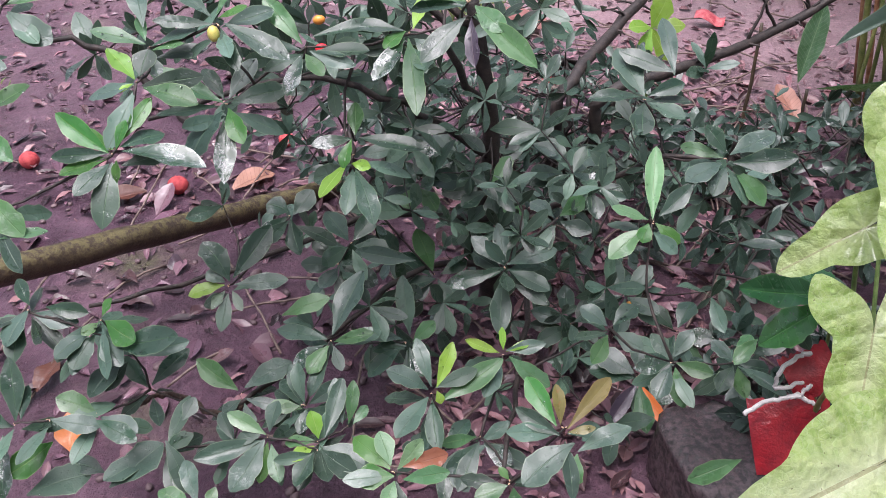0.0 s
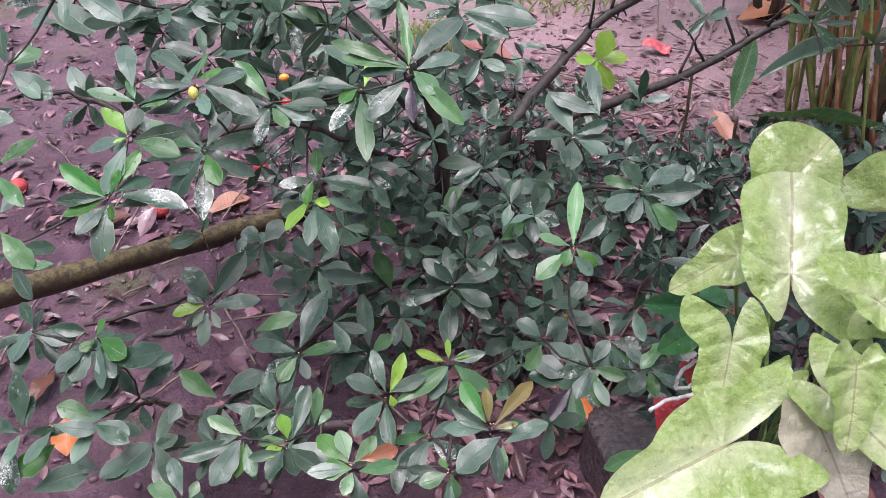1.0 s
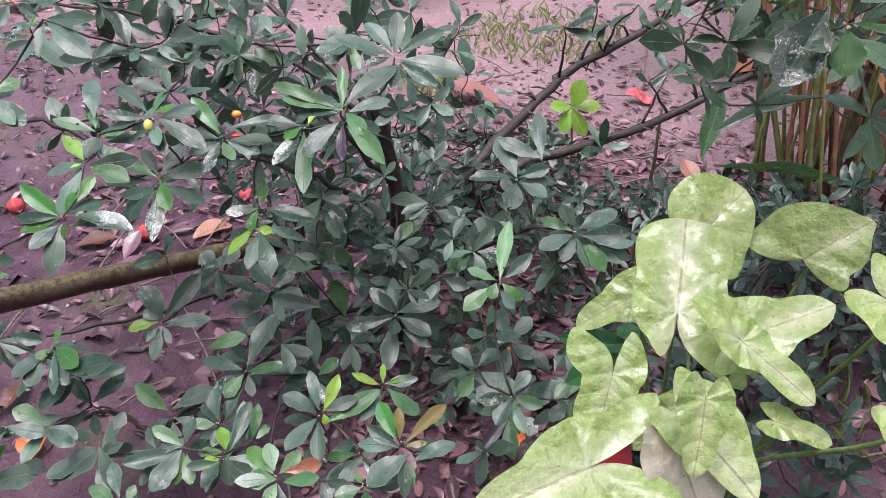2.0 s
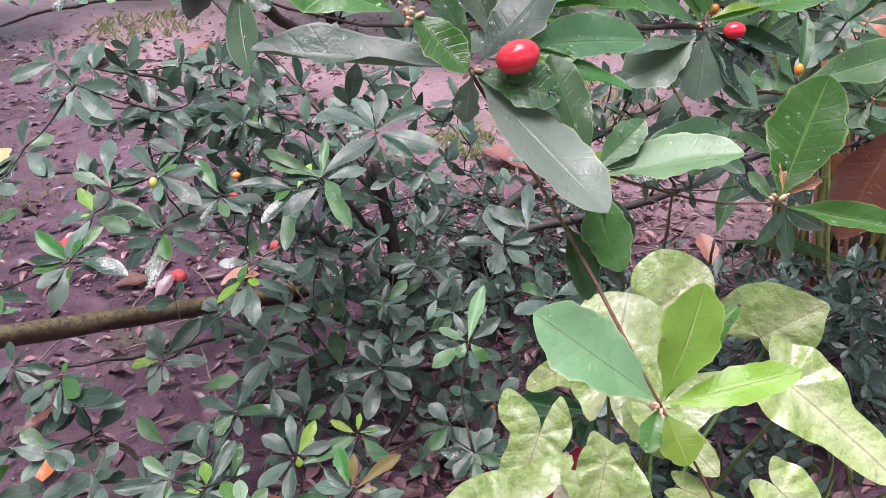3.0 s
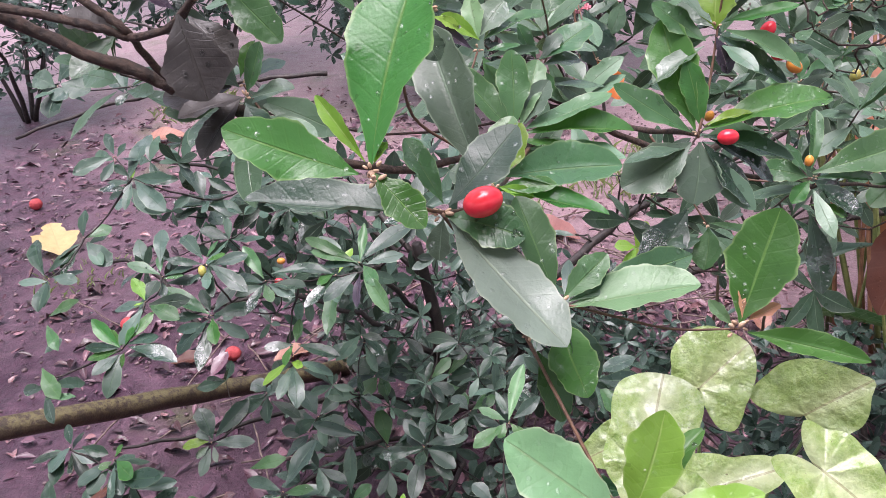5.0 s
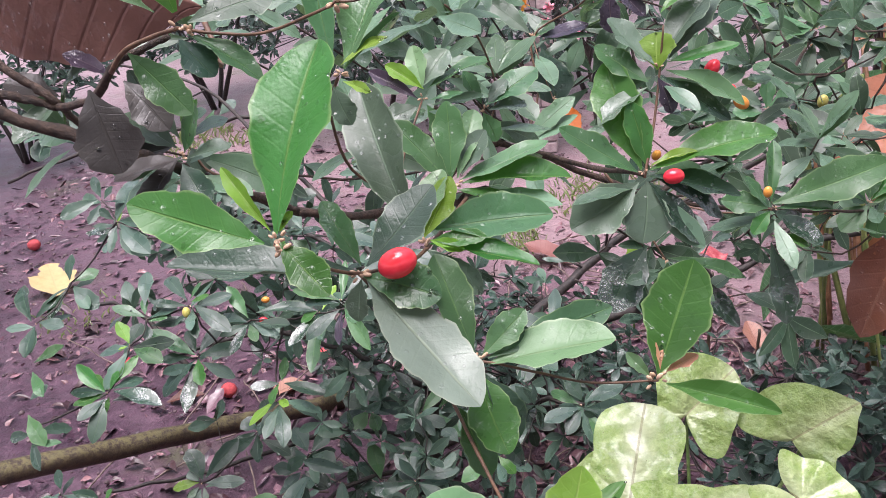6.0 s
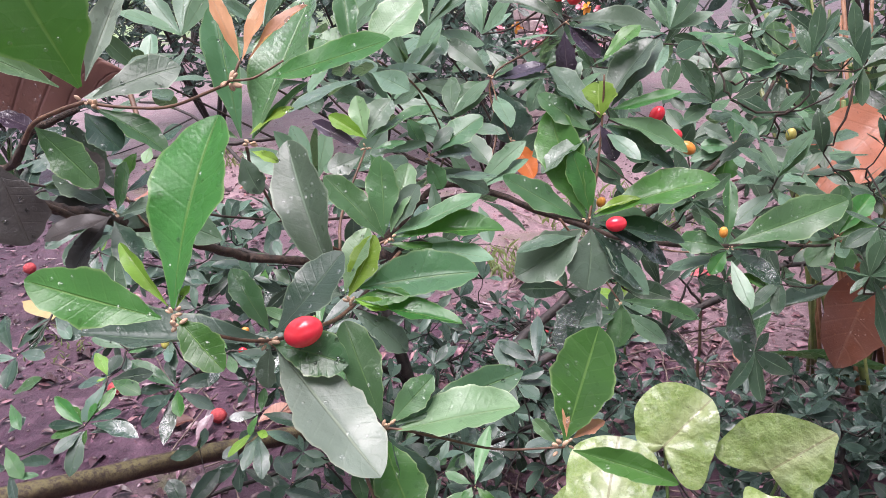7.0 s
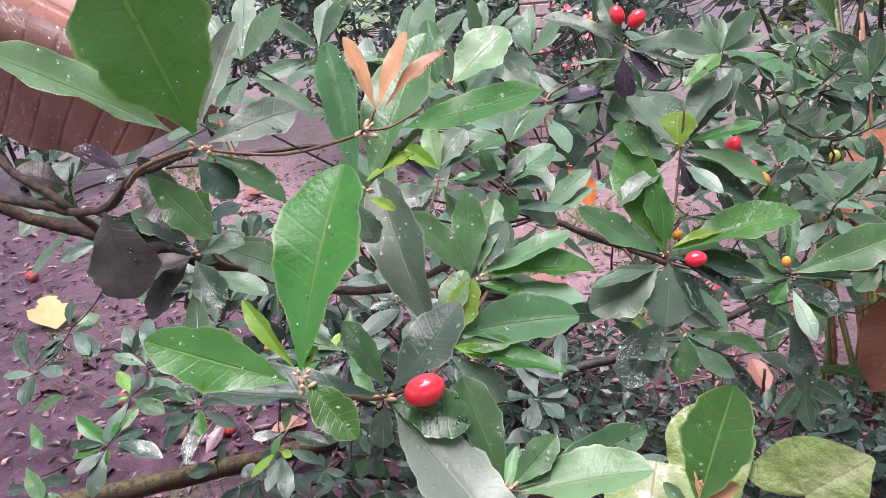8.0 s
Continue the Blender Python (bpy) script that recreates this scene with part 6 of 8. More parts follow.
leaf(low, (0.200, 1.277, 0.380), (0.165, 1.245, 0.349), 0.041, DARK, 2)
tip(low, (0.271, 1.094, 0.295))
leaf(low, (0.267, 1.097, 0.298), (0.226, 1.122, 0.323), 0.045, GREY, -10)
leaf(low, (0.276, 1.097, 0.298), (0.318, 1.126, 0.320), 0.044, DARK, 21)
leaf(low, (0.278, 1.090, 0.289), (0.320, 1.061, 0.278), 0.042, GREY, -13)
leaf(low, (0.267, 1.088, 0.286), (0.234, 1.043, 0.266), 0.040, MID, 18)

# stems of the near shrub
stem("trunk", near, [(-0.684, 0.098, -0.003), (-0.712, 0.111, 0.453), (-0.671, 0.085, 0.940), (-0.660, 0.130, 1.400)], 0.022, 0.014, BARK_NEAR, 9)
stem("branch", near, [(-0.639, 0.101, 1.280), (-0.323, 0.134, 1.452), (-0.006, 0.188, 1.487), (0.154, 0.237, 1.412), (0.190, 0.257, 1.388), (0.210, 0.276, 1.373), (0.216, 0.314, 1.351), (0.221, 0.376, 1.314), (0.244, 0.439, 1.270)], 0.0044, 0.0046, BARK_NEAR, 10, 0.0014, steps=9)
stem("branch", near, [(0.244, 0.439, 1.270), (0.293, 0.484, 1.247), (0.351, 0.539, 1.246), (0.397, 0.605, 1.277), (0.441, 0.640, 1.260), (0.515, 0.548, 1.265), (0.561, 0.436, 1.292)], 0.0047, 0.0022, BARK_NEAR, 9, 0.001)
stem("branch", near, [(0.070, 0.192, 1.527), (0.157, 0.188, 1.478), (0.177, 0.185, 1.461), (0.190, 0.188, 1.449), (0.200, 0.191, 1.437), (0.196, 0.231, 1.404), (0.206, 0.264, 1.374)], 0.0026, 0.0026, BARK_NEAR, 8, 0.0006)
stem("branch", near, [(0.069, 0.169, 1.472), (0.157, 0.178, 1.452), (0.176, 0.179, 1.447), (0.189, 0.184, 1.441), (0.201, 0.190, 1.435)], 0.0027, 0.0026, BARK_NEAR, 8, 0.0006)
stem("branch", near, [(0.441, 0.640, 1.260), (0.586, 0.700, 1.175), (0.721, 0.763, 1.129), (0.901, 0.936, 1.054)], 0.0036, 0.0022, BARK_NEAR, 7, 0.002)
stem("branch", near, [(0.586, 0.700, 1.175), (0.678, 0.901, 1.156), (0.771, 1.022, 1.182), (0.875, 1.189, 1.265)], 0.004, 0.0024, BARK_NEAR, 7, 0.002)
stem("branch", near, [(0.201, 0.190, 1.435), (0.240, 0.167, 1.443), (0.270, 0.150, 1.465), (0.288, 0.145, 1.471), (0.305, 0.145, 1.477)], 0.0026, 0.0018, BARK_NEAR, 7, 0.0006)
stem("twig", near, [(0.372, 0.073, 1.389), (0.382, 0.096, 1.367), (0.395, 0.122, 1.350), (0.409, 0.158, 1.339), (0.412, 0.215, 1.323), (0.428, 0.298, 1.327)], 0.00075, 0.00150, TWIG, 7)
stem("twig", near, [(0.395, 0.124, 1.348), (0.414, 0.131, 1.314), (0.436, 0.113, 1.285), (0.456, 0.084, 1.262), (0.474, 0.064, 1.236), (0.492, 0.052, 1.207)], 0.00109, 0.00088, TWIG, 7)
stem("twig", near, [(0.436, 0.113, 1.285), (0.454, 0.112, 1.301), (0.484, 0.114, 1.294), (0.514, 0.114, 1.287), (0.549, 0.119, 1.285)], 0.00088, 0.00061, TWIG, 7)
stem("twig", near, [(0.492, 0.052, 1.207), (0.511, 0.042, 1.179), (0.531, 0.034, 1.141)], 0.00088, 0.00061, TWIG, 6)
stem("twig", near, [(0.317, 0.134, 1.482), (0.334, 0.136, 1.478), (0.360, 0.136, 1.476), (0.392, 0.118, 1.485), (0.405, 0.116, 1.490), (0.410, 0.120, 1.498)], 0.00088, 0.00075, TWIG, 7)
stem("twig", near, [(0.405, 0.116, 1.490), (0.416, 0.118, 1.490), (0.430, 0.123, 1.496)], 0.00068, 0.00048, TWIG, 6)
stem("twig", near, [(0.269, 0.144, 1.461), (0.285, 0.135, 1.473), (0.303, 0.135, 1.479), (0.317, 0.134, 1.482)], 0.00150, 0.00109, TWIG, 7)
stem("twig", near, [(0.373, 0.327, 1.318), (0.345, 0.300, 1.352), (0.356, 0.235, 1.412), (0.387, 0.161, 1.446)], 0.00126, 0.00095, TWIG, 7)
stem("twig", near, [(0.373, 0.327, 1.318), (0.370, 0.356, 1.339), (0.378, 0.420, 1.372)], 0.00136, 0.00088, TWIG, 7)
stem("twig", near, [(0.373, 0.327, 1.318), (0.401, 0.297, 1.330), (0.422, 0.301, 1.337)], 0.00136, 0.00095, TWIG, 7)
stem("twig", near, [(0.255, 0.294, 1.351), (0.231, 0.304, 1.356), (0.215, 0.312, 1.376)], 0.00136, 0.00088, TWIG, 7)
stem("twig", near, [(0.400, 0.586, 1.284), (0.424, 0.496, 1.329), (0.425, 0.451, 1.351)], 0.00136, 0.00088, TWIG, 7)
stem("twig", near, [(0.441, 0.640, 1.260), (0.458, 0.696, 1.309), (0.453, 0.725, 1.367), (0.504, 0.726, 1.397), (0.543, 0.713, 1.426)], 0.00150, 0.00095, TWIG, 7)
stem("twig", near, [(0.561, 0.436, 1.289), (0.571, 0.459, 1.332), (0.577, 0.476, 1.374), (0.580, 0.476, 1.410)], 0.00136, 0.00082, TWIG, 7)
stem("twig", near, [(0.530, 0.559, 1.253), (0.560, 0.560, 1.205), (0.588, 0.544, 1.163)], 0.00136, 0.00088, TWIG, 7)
stem("twig", near, [(0.586, 0.700, 1.175), (0.655, 0.672, 1.163), (0.709, 0.643, 1.176)], 0.00136, 0.00088, TWIG, 7)
stem("twig", near, [(0.400, 0.586, 1.284), (0.432, 0.500, 1.352), (0.430, 0.420, 1.420), (0.416, 0.355, 1.456)], 0.00109, 0.00082, TWIG, 6)
stem("twig", near, [(0.453, 0.725, 1.367), (0.467, 0.686, 1.328), (0.478, 0.661, 1.305)], 0.00088, 0.00061, TWIG, 6)
# the sawn end of a branch
stub = mesh_from("branch_stub", *tube([(0.391, 0.370, 1.295), (0.418, 0.338, 1.310), (0.441, 0.314, 1.322)], [0.0070, 0.0082, 0.0080], 12))
put("branch_stub", stub, BARK_NEAR, near)
for p in ((0.373, 0.074, 1.390), (0.375, 0.071, 1.386), (0.395, 0.121, 1.350), (0.405, 0.115, 1.489), (0.323, 0.134, 1.479), (0.547, 0.118, 1.285), (0.454, 0.110, 1.303), (0.489, 0.060, 1.206)):
    buds(near, p, 4, 0.0045, 0.85)
berry(near, (0.418, 0.116, 1.358), (0.92, 0.25, 0.28), 1.0, RED, "ripe glossy red berry")
berry(near, (0.585, 0.431, 1.291), (1, 0.1, 0.05), 0.85)
berry(near, (0.573, 0.464, 1.300), (0.4, -0.3, 0.8), 0.5, ORANGE_FRUIT)
berry(near, (0.535, 0.714, 1.458), (-0.3, 0, 1), 1.0)
berry(near, (0.555, 0.710, 1.453), (0.6, 0, 0.7), 1.05)
berry(near, (0.626, 0.519, 1.362), (0.5, 0.1, 0.7), 0.8)
berry(near, (0.641, 0.530, 1.338), (0.8, 0, 0.2), 0.8)
berry(near, (0.654, 0.530, 1.326), (0.7, 0, -0.5), 0.75, ORANGE_FRUIT)
berry(near, (0.703, 0.637, 1.198), (0.1, 0, 1), 0.6, ORANGE_FRUIT)
berry(near, (0.861, 1.063, 1.184), (0.2, 0, 1), 1.0, GREEN_FRUIT)

# stems of the low shrub: a short trunk, limbs, and a twig to each rosette
stem("trunk", low, [(0.1, 1.55, -0.03), (0.08, 1.53, 0.2), (0.1, 1.5, 0.45), (0.07, 1.47, 0.72)], 0.026, 0.012, BARK, 9, 0.002)
for limb in ([(0.1, 1.52, 0.12), (-0.05, 1.38, 0.22), (-0.22, 1.2, 0.20), (-0.36, 1.05, 0.19)], [(0.1, 1.52, 0.10), (0.16, 1.35, 0.17), (0.12, 1.1, 0.19), (0.08, 0.85, 0.25)], [(0.09, 1.5, 0.4), (-0.06, 1.38, 0.58), (-0.22, 1.28, 0.68), (-0.4, 1.12, 0.70)], [(0.09, 1.5, 0.25), (-0.12, 1.4, 0.34), (-0.36, 1.22, 0.36), (-0.56, 1.08, 0.4)], [(0.09, 1.49, 0.5), (0.02, 1.3, 0.72), (0.06, 1.18, 0.8)], [(0.1, 1.52, 0.2), (0.25, 1.42, 0.34), (0.4, 1.36, 0.46), (0.48, 1.32, 0.47)], [(0.08, 1.48, 0.62), (-0.1, 1.52, 0.78), (-0.36, 1.56, 0.86), (-0.62, 1.6, 0.89)], [(0.08, 1.48, 0.66), (-0.3, 1.8, 0.92), (-0.62, 2.1, 1.06), (-0.95, 2.2, 1.14)], [(-0.36, 1.22, 0.62), (-0.5, 1.28, 0.74), (-0.62, 1.26, 0.78)]):
    stem("branch", low, limb, 0.0075, 0.0035, BARK, 7, 0.006)
stem("branch", low, [(-0.362, 2.304, 0.935), (-0.577, 2.273, 0.932), (-0.756, 2.239, 0.915), (-0.971, 2.200, 0.900), (-1.186, 2.147, 0.856), (-1.364, 2.095, 0.804)], 0.008, 0.005, BARK, 7, 0.004)
SPINE = [Vector(p) for p in ((-0.05, 1.38, 0.22), (-0.22, 1.2, 0.2), (-0.36, 1.05, 0.19), (0.16, 1.35, 0.17), (0.12, 1.1, 0.19), (0.08, 0.85, 0.25), (-0.06, 1.38, 0.58), (-0.22, 1.28, 0.68), (-0.12, 1.4, 0.34), (-0.36, 1.22, 0.36), (0.02, 1.3, 0.72), (0.06, 1.18, 0.8), (0.25, 1.42, 0.34), (0.4, 1.36, 0.46), (-0.36, 1.56, 0.86), (-0.3, 1.8, 0.92), (-0.62, 2.1, 1.06), (0.1, 1.5, 0.45))]
reached = [q.copy() for q in SPINE]
for c in sorted(low_tips, key=lambda c: min((q - c).length for q in SPINE)):
    s = min(reached, key=lambda p: (p - c).length + (0.3 if (p - c).length < 0.04 else 0))
    mid_point = s.lerp(c, 0.55) + Vector((rng.uniform(-0.3, 0.3), 0.15, -0.2)) * 0.35 * (c - s).length
    stem("twig", low, [s, mid_point, c], 0.0019 + 0.005 * min(0.2, (c - s).length), 0.0015, BARK, 5, 0.002, steps=3)
    reached += [mid_point, c]
berry(low, (-0.279, 1.106, 0.825), (0.1, -0.3, -1), 1.0, GREEN_FRUIT)
berry(low, (-0.155, 1.205, 0.800), (1, 0, 0.1), 0.85, ORANGE_FRUIT)
berry(low, (-0.150, 1.166, 0.773), (1, 0, -0.1), 0.9, RED)
berry(low, (0.352, 1.309, 0.166), (0, -0.5, 1), 0.6, ORANGE_FRUIT)

# inner growth behind the outer rosettes
inner, r_in = Heap(), random.Random(3)
spots = []
while len(spots) < 125:
    k = len(spots)
    p = Vector((r_in.gauss(0.12, 0.15), r_in.uniform(1.12, 1.42), r_in.uniform(0.08, 0.6))) if k % 4 == 0 else Vector((r_in.gauss(0.16, 0.36), r_in.gauss(1.46, 0.28), r_in.uniform(0.04, 0.78)))
    if p.y < 1.08 + 0.42 * max(0.0, p.z - 0.12) or p.x < -0.42 or p.x > 0.75 or p.z > 0.75 - 0.5 * abs(p.x - 0.05) or any((p - q).length < 0.055 for q in spots):
        continue
    spots.append(p)
for k in range(42):
    p = Vector((r_in.uniform(-0.36, 0.28), r_in.uniform(1.34, 1.78), r_in.uniform(0.5, 0.94)))
    if p.z > 0.97 - 0.22 * abs(p.x + 0.05):
        p.z -= 0.2
    spots.append(p)
# the wing of the shrub that reaches out over the pole
while len(spots) < 225:
    p = Vector((r_in.uniform(-0.66, 0.16), r_in.uniform(1.2, 1.78), r_in.uniform(0.56, 0.98)))
    edge = ((p.x + 0.23) / 0.42) ** 2 + ((p.y - 1.5) / 0.32) ** 2 + ((p.z - 0.80) / 0.22) ** 2
    if edge < 1 and all((p - q).length > 0.05 for q in spots):
        spots.append(p)
# twigs fork from one another, out from the limbs
forks = [q.copy() for q in SPINE]
spots.sort(key=lambda p: min((q - p).length for q in SPINE))
twigs_v, twigs_f = [], []
for p in spots:
    hub = min(forks, key=lambda q: (q - p).length)
    side = Vector((r_in.uniform(-1, 1), r_in.uniform(-1, 1), r_in.uniform(-1, 0.3))) * 0.16 * (hub - p).length
    bend = p.lerp(hub, 0.5) + side
    thick = 0.0011 + 0.006 * min(0.2, (hub - p).length)
    v, f, _ = tube(smooth_line([p, bend, hub], 2, 0.004, r_in), [0.0011, 0.0013, thick, thick * 1.1, thick * 1.2], 4)
    twigs_f += [tuple(i + len(twigs_v) for i in q) for q in f]
    twigs_v += v
    forks += [bend, p]
    spray_into(inner, p, (p - hub).normalized() + Vector((r_in.uniform(-0.4, 0.4), -0.6, r_in.uniform(0.2, 0.9))), r_in, r_in.randint(5, 8), r_in.uniform(0.05, 0.078))
for c in low_tips:
    under_leaves(inner, c, r_in, 3, 0.074)
put("foliage", inner.mesh("foliage"), FOLIAGE, low, None, "", "stuff")
put("brushwood", mesh_from("brushwood", twigs_v, twigs_f), BARK, low, None, "", "stuff")


def bush(at, size, rosettes, leaf_size, seed, label, material=None, group="background shrubs", trunks=4, floor=0.08):
    """A whole shrub farther off: several stems, twigs, and rosettes of leaves over its crown."""
    r = random.Random(seed)
    ob = thing("shrub", label, "shrub", (at[0], at[1], 0.0), group)
    base = Vector((at[0], at[1], 0.0))
    ends = []
    for k in range(trunks):
        a = 6.28 * k / trunks + r.uniform(-0.5, 0.5)
        e = base + Vector((math.cos(a) * size[0] * 0.5, math.sin(a) * size[0] * 0.4, size[1] * r.uniform(0.6, 0.85)))
        mid_p = base.lerp(e, 0.5) + Vector((r.uniform(-0.05, 0.05), r.uniform(-0.05, 0.05), 0.02))
        stem("stem", ob, [base + Vector((math.cos(a) * 0.03, math.sin(a) * 0.03, -0.03)), mid_p, e], 0.018 * size[1] ** 0.5, 0.006, BARK, 6, 0.006)
        ends += [mid_p, e, mid_p.lerp(e, 0.5)]
    heap, tv, tf = Heap(), [], []
    for _ in range(rosettes):
        while True:
            q = Vector((r.uniform(-1, 1), r.uniform(-1, 1), r.uniform(-1, 1)))
            if 0.35 < q.length < 1 and noise.noise(q * 2.3 + Vector((seed, 0, 0))) > -0.22:
                break
        p = base + Vector((q.x * size[0], q.y * size[0], floor + (q.z * 0.5 + 0.5) * size[1]))
        spray_into(heap, p, (q.x * 0.6, q.y * 0.6 - 0.3, 0.7), r, r.randint(5, 8), leaf_size)
        s = min(ends, key=lambda e: (e - p).length)
        v, f, _ = tube([p, p.lerp(s, 0.5) + Vector((0, 0, -0.03)), s], [0.0018, 0.0026, 0.0034], 4)
        tf += [tuple(i + len(tv) for i in g) for g in f]
        tv += v
    put("foliage", heap.mesh("foliage"), material or FOLIAGE_DARK, ob, None, "", "stuff")
    put("brushwood", mesh_from("brushwood", tv, tf), BARK, ob, None, "", "stuff")
    return ob


# small dense undergrowth behind the low shrub, and shrubs at the far side of the bed
bush((0.28, 2.05), (0.40, 0.36), 190, 0.042, 21, "low twiggy undergrowth with small dark leaves", floor=0.02)
bush((0.80, 1.95), (0.22, 0.22), 34, 0.05, 22, "small dark seedlings on wet earth", floor=0.02)
bush((0.66, 1.72), (0.36, 0.30), 45, 0.055, 46, "dark twiggy undergrowth with small leaves", floor=0.02)
bush((1.2, 1.95), (0.30, 0.16), 70, 0.05, 44, "dark low undergrowth with small leaves", floor=0.02)
bush((1.55, 1.75), (0.34, 0.30), 100, 0.06, 45, "dark low undergrowth with small leaves", floor=0.02)
bush((-0.25, 2.05), (0.22, 0.22), 26, 0.05, 23, "small dark seedlings beside a mossy pole", floor=0.02)
bush((1.55, 3.4), (0.85, 1.6), 230, 0.085, 24, "tall dark shrub beyond the bed", floor=0.25)
bush((-1.0, 5.6), (0.95, 1.5), 480, 0.09, 25, "tall dark shrub beyond the bed", floor=0.3)
bush((0.5, 6.3), (0.9, 1.4), 440, 0.09, 26, "tall dark shrub beyond the bed", floor=0.3)
bush((-2.7, 6.6), (1.1, 1.7), 480, 0.1, 27, "tall dark shrub beyond the bed", floor=0.3)
bush((2.4, 5.2), (1.2, 2.2), 320, 0.1, 28, "tall shrub with lighter green leaves", FAR_GREEN, floor=0.3)
bush((4.0, 8.5), (2.2, 3.4), 420, 0.16, 29, "leafy tree-like shrub in the distance", FAR_GREEN, floor=0.3)
bush((-5.0, 11.0), (2.4, 3.4), 420, 0.18, 30, "leafy tree-like shrub in the distance", FAR_GREEN, floor=0.3)
bush((0.8, 13.5), (2.6, 3.6), 420, 0.2, 31, "leafy tree-like shrub in the distance", FAR_GREEN, floor=0.3)

bush((-0.1, 5.0), (0.7, 1.1), 340, 0.075, 32, "dark shrub at the edge of the bed", floor=0.2)
bush((-3.6, 5.2), (0.9, 1.3), 340, 0.085, 33, "dark shrub at the edge of the bed", floor=0.2)
bush((3.1, 3.6), (0.9, 1.7), 220, 0.085, 34, "dark shrub at the edge of the bed", floor=0.2)

# leaves of the near shrub farther back, the deep ones in a shaded colour
deep, close, r_d = Heap(), Heap(), random.Random(12)
tv, tf, count = [], [], 0
FORKS = [Vector(p) for p in ((0.45, 0.643, 1.26), (0.60, 0.70, 1.17), (0.74, 0.76, 1.12), (0.93, 0.93, 1.04), (0.70, 0.9, 1.15), (0.80, 1.02, 1.175), (0.914, 1.187, 1.26))]
while count < 150:
    p = Vector((r_d.uniform(0.42, 1.35), r_d.uniform(0.72, 1.6), r_d.uniform(0.92, 1.44)))
    if p.z > 1.47 - 0.18 * (p.x - 0.4) - 0.10 * (p.y - 0.7) or p.x < 0.30 + 0.22 * p.y:
        continue
    spray_into(deep, p, (r_d.uniform(-0.5, 0.5), -0.6, r_d.uniform(0.3, 1.0)), r_d, r_d.randint(5, 8), r_d.uniform(0.045, 0.066))
    s = min(FORKS, key=lambda e: (e - p).length)
    bend = p.lerp(s, 0.5) + Vector((r_d.uniform(-0.2, 0.2), r_d.uniform(-0.2, 0.2), -0.15)) * (p - s).length
    v, f, _ = tube(smooth_line([p, bend, s], 3, 0.004, r_d), [0.0010, 0.0011, 0.0012, 0.0013, 0.0015, 0.0016, 0.0017], 5)
    FORKS += [bend, p]
    tf += [tuple(i + len(tv) for i in g) for g in f]
    tv += v
    count += 1
HUBS = [(0.37, 0.68, 1.39), (0.42, 0.62, 1.35), (0.34, 0.53, 1.45), (0.38, 0.75, 1.43), (0.51, 0.80, 1.36), (0.43, 0.86, 1.40), (0.29, 0.57, 1.42), (0.23, 0.62, 1.46), (0.37, 0.56, 1.38), (0.52, 0.78, 1.31), (0.19, 0.51, 1.47), (0.13, 0.54, 1.43), (0.07, 0.39, 1.37), (0.67, 0.90, 1.38), (0.72, 0.87, 1.29), (0.78, 0.75, 1.22), (0.88, 0.93, 1.21), (0.45, 0.55, 1.29), (0.31, 0.48, 1.33)]
for c in HUBS:
    p = Vector(c)
    s = min(FORKS[:40], key=lambda e: (e - p).length)
    bend = p.lerp(s, 0.5) + Vector((r_d.uniform(-0.1, 0.1), 0.1, -0.12)) * (p - s).length
    v, f, _ = tube(smooth_line([p, bend, s], 3), [0.0011, 0.0012, 0.0013, 0.0014, 0.0015, 0.0016, 0.0017], 5)
    tf += [tuple(i + len(tv) for i in g) for g in f]
    tv += v
    under_leaves(close, p, r_d, 5, 0.066)
    for k in range(5):
        a = r_d.uniform(0, 6.28)
        d = Vector((math.cos(a) * 0.8, math.sin(a) * 0.6, r_d.uniform(0.2, 1.2))).normalized() * r_d.uniform(0.045, 0.075)
        close.add(r_d.choice(FULL), leaf_pose(p, p + d, d.length * r_d.uniform(0.3, 0.4), r_d.uniform(-30, 30)))
for c in near_tips:
    if any(l.material_slots[0].material is ORANGE and (l.matrix_basis.translation - c).length < 0.06 for l in near.children if l.name.startswith("leaf")):
        continue
    under_leaves(close, c, r_d, 5, 0.062, 0.35)
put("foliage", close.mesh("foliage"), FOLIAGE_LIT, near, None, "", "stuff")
put("foliage", deep.mesh("foliage"), FOLIAGE_SHADED, near, None, "", "stuff")
put("brushwood", mesh_from("brushwood", tv, tf), BARK_NEAR, near, None, "", "stuff")

# a low brown stem that creeps under the outer rosettes
stem("branch", low, [(-0.517, 0.983, 0.251), (-0.500, 1.015, 0.245), (-0.476, 1.037, 0.242), (-0.436, 1.047, 0.221), (-0.390, 1.045, 0.183), (-0.329, 1.110, 0.172), (-0.36, 1.05, 0.19)], 0.0035, 0.0060, BARK_NEAR, 7, 0.003)

# two dark limbs that rise from the undergrowth, with thorn-like side twigs
limbs = thing("shrub", "leaning dark bare-limbed shrub with few leaves", "shrub", (0.3, 1.9, 0.0), "background shrubs")
stem("branch", limbs, [(0.26, 1.86, -0.02), (0.265, 1.86, 0.2), (0.289, 1.873, 0.352), (0.443, 2.090, 0.407), (0.579, 2.250, 0.469), (0.729, 2.338, 0.511), (0.936, 2.495, 0.569), (1.25, 2.7, 0.66)], 0.017, 0.010, BARK, 9, 0.004)
stem("branch", limbs, [(0.36, 1.86, -0.02), (0.365, 1.86, 0.25), (0.387, 1.866, 0.342), (0.639, 1.993, 0.355), (0.863, 2.125, 0.375), (1.082, 2.184, 0.464), (1.282, 2.197, 0.486), (1.561, 2.261, 0.52)], 0.016, 0.009, BARK, 9, 0.004)
r_l = random.Random(8)
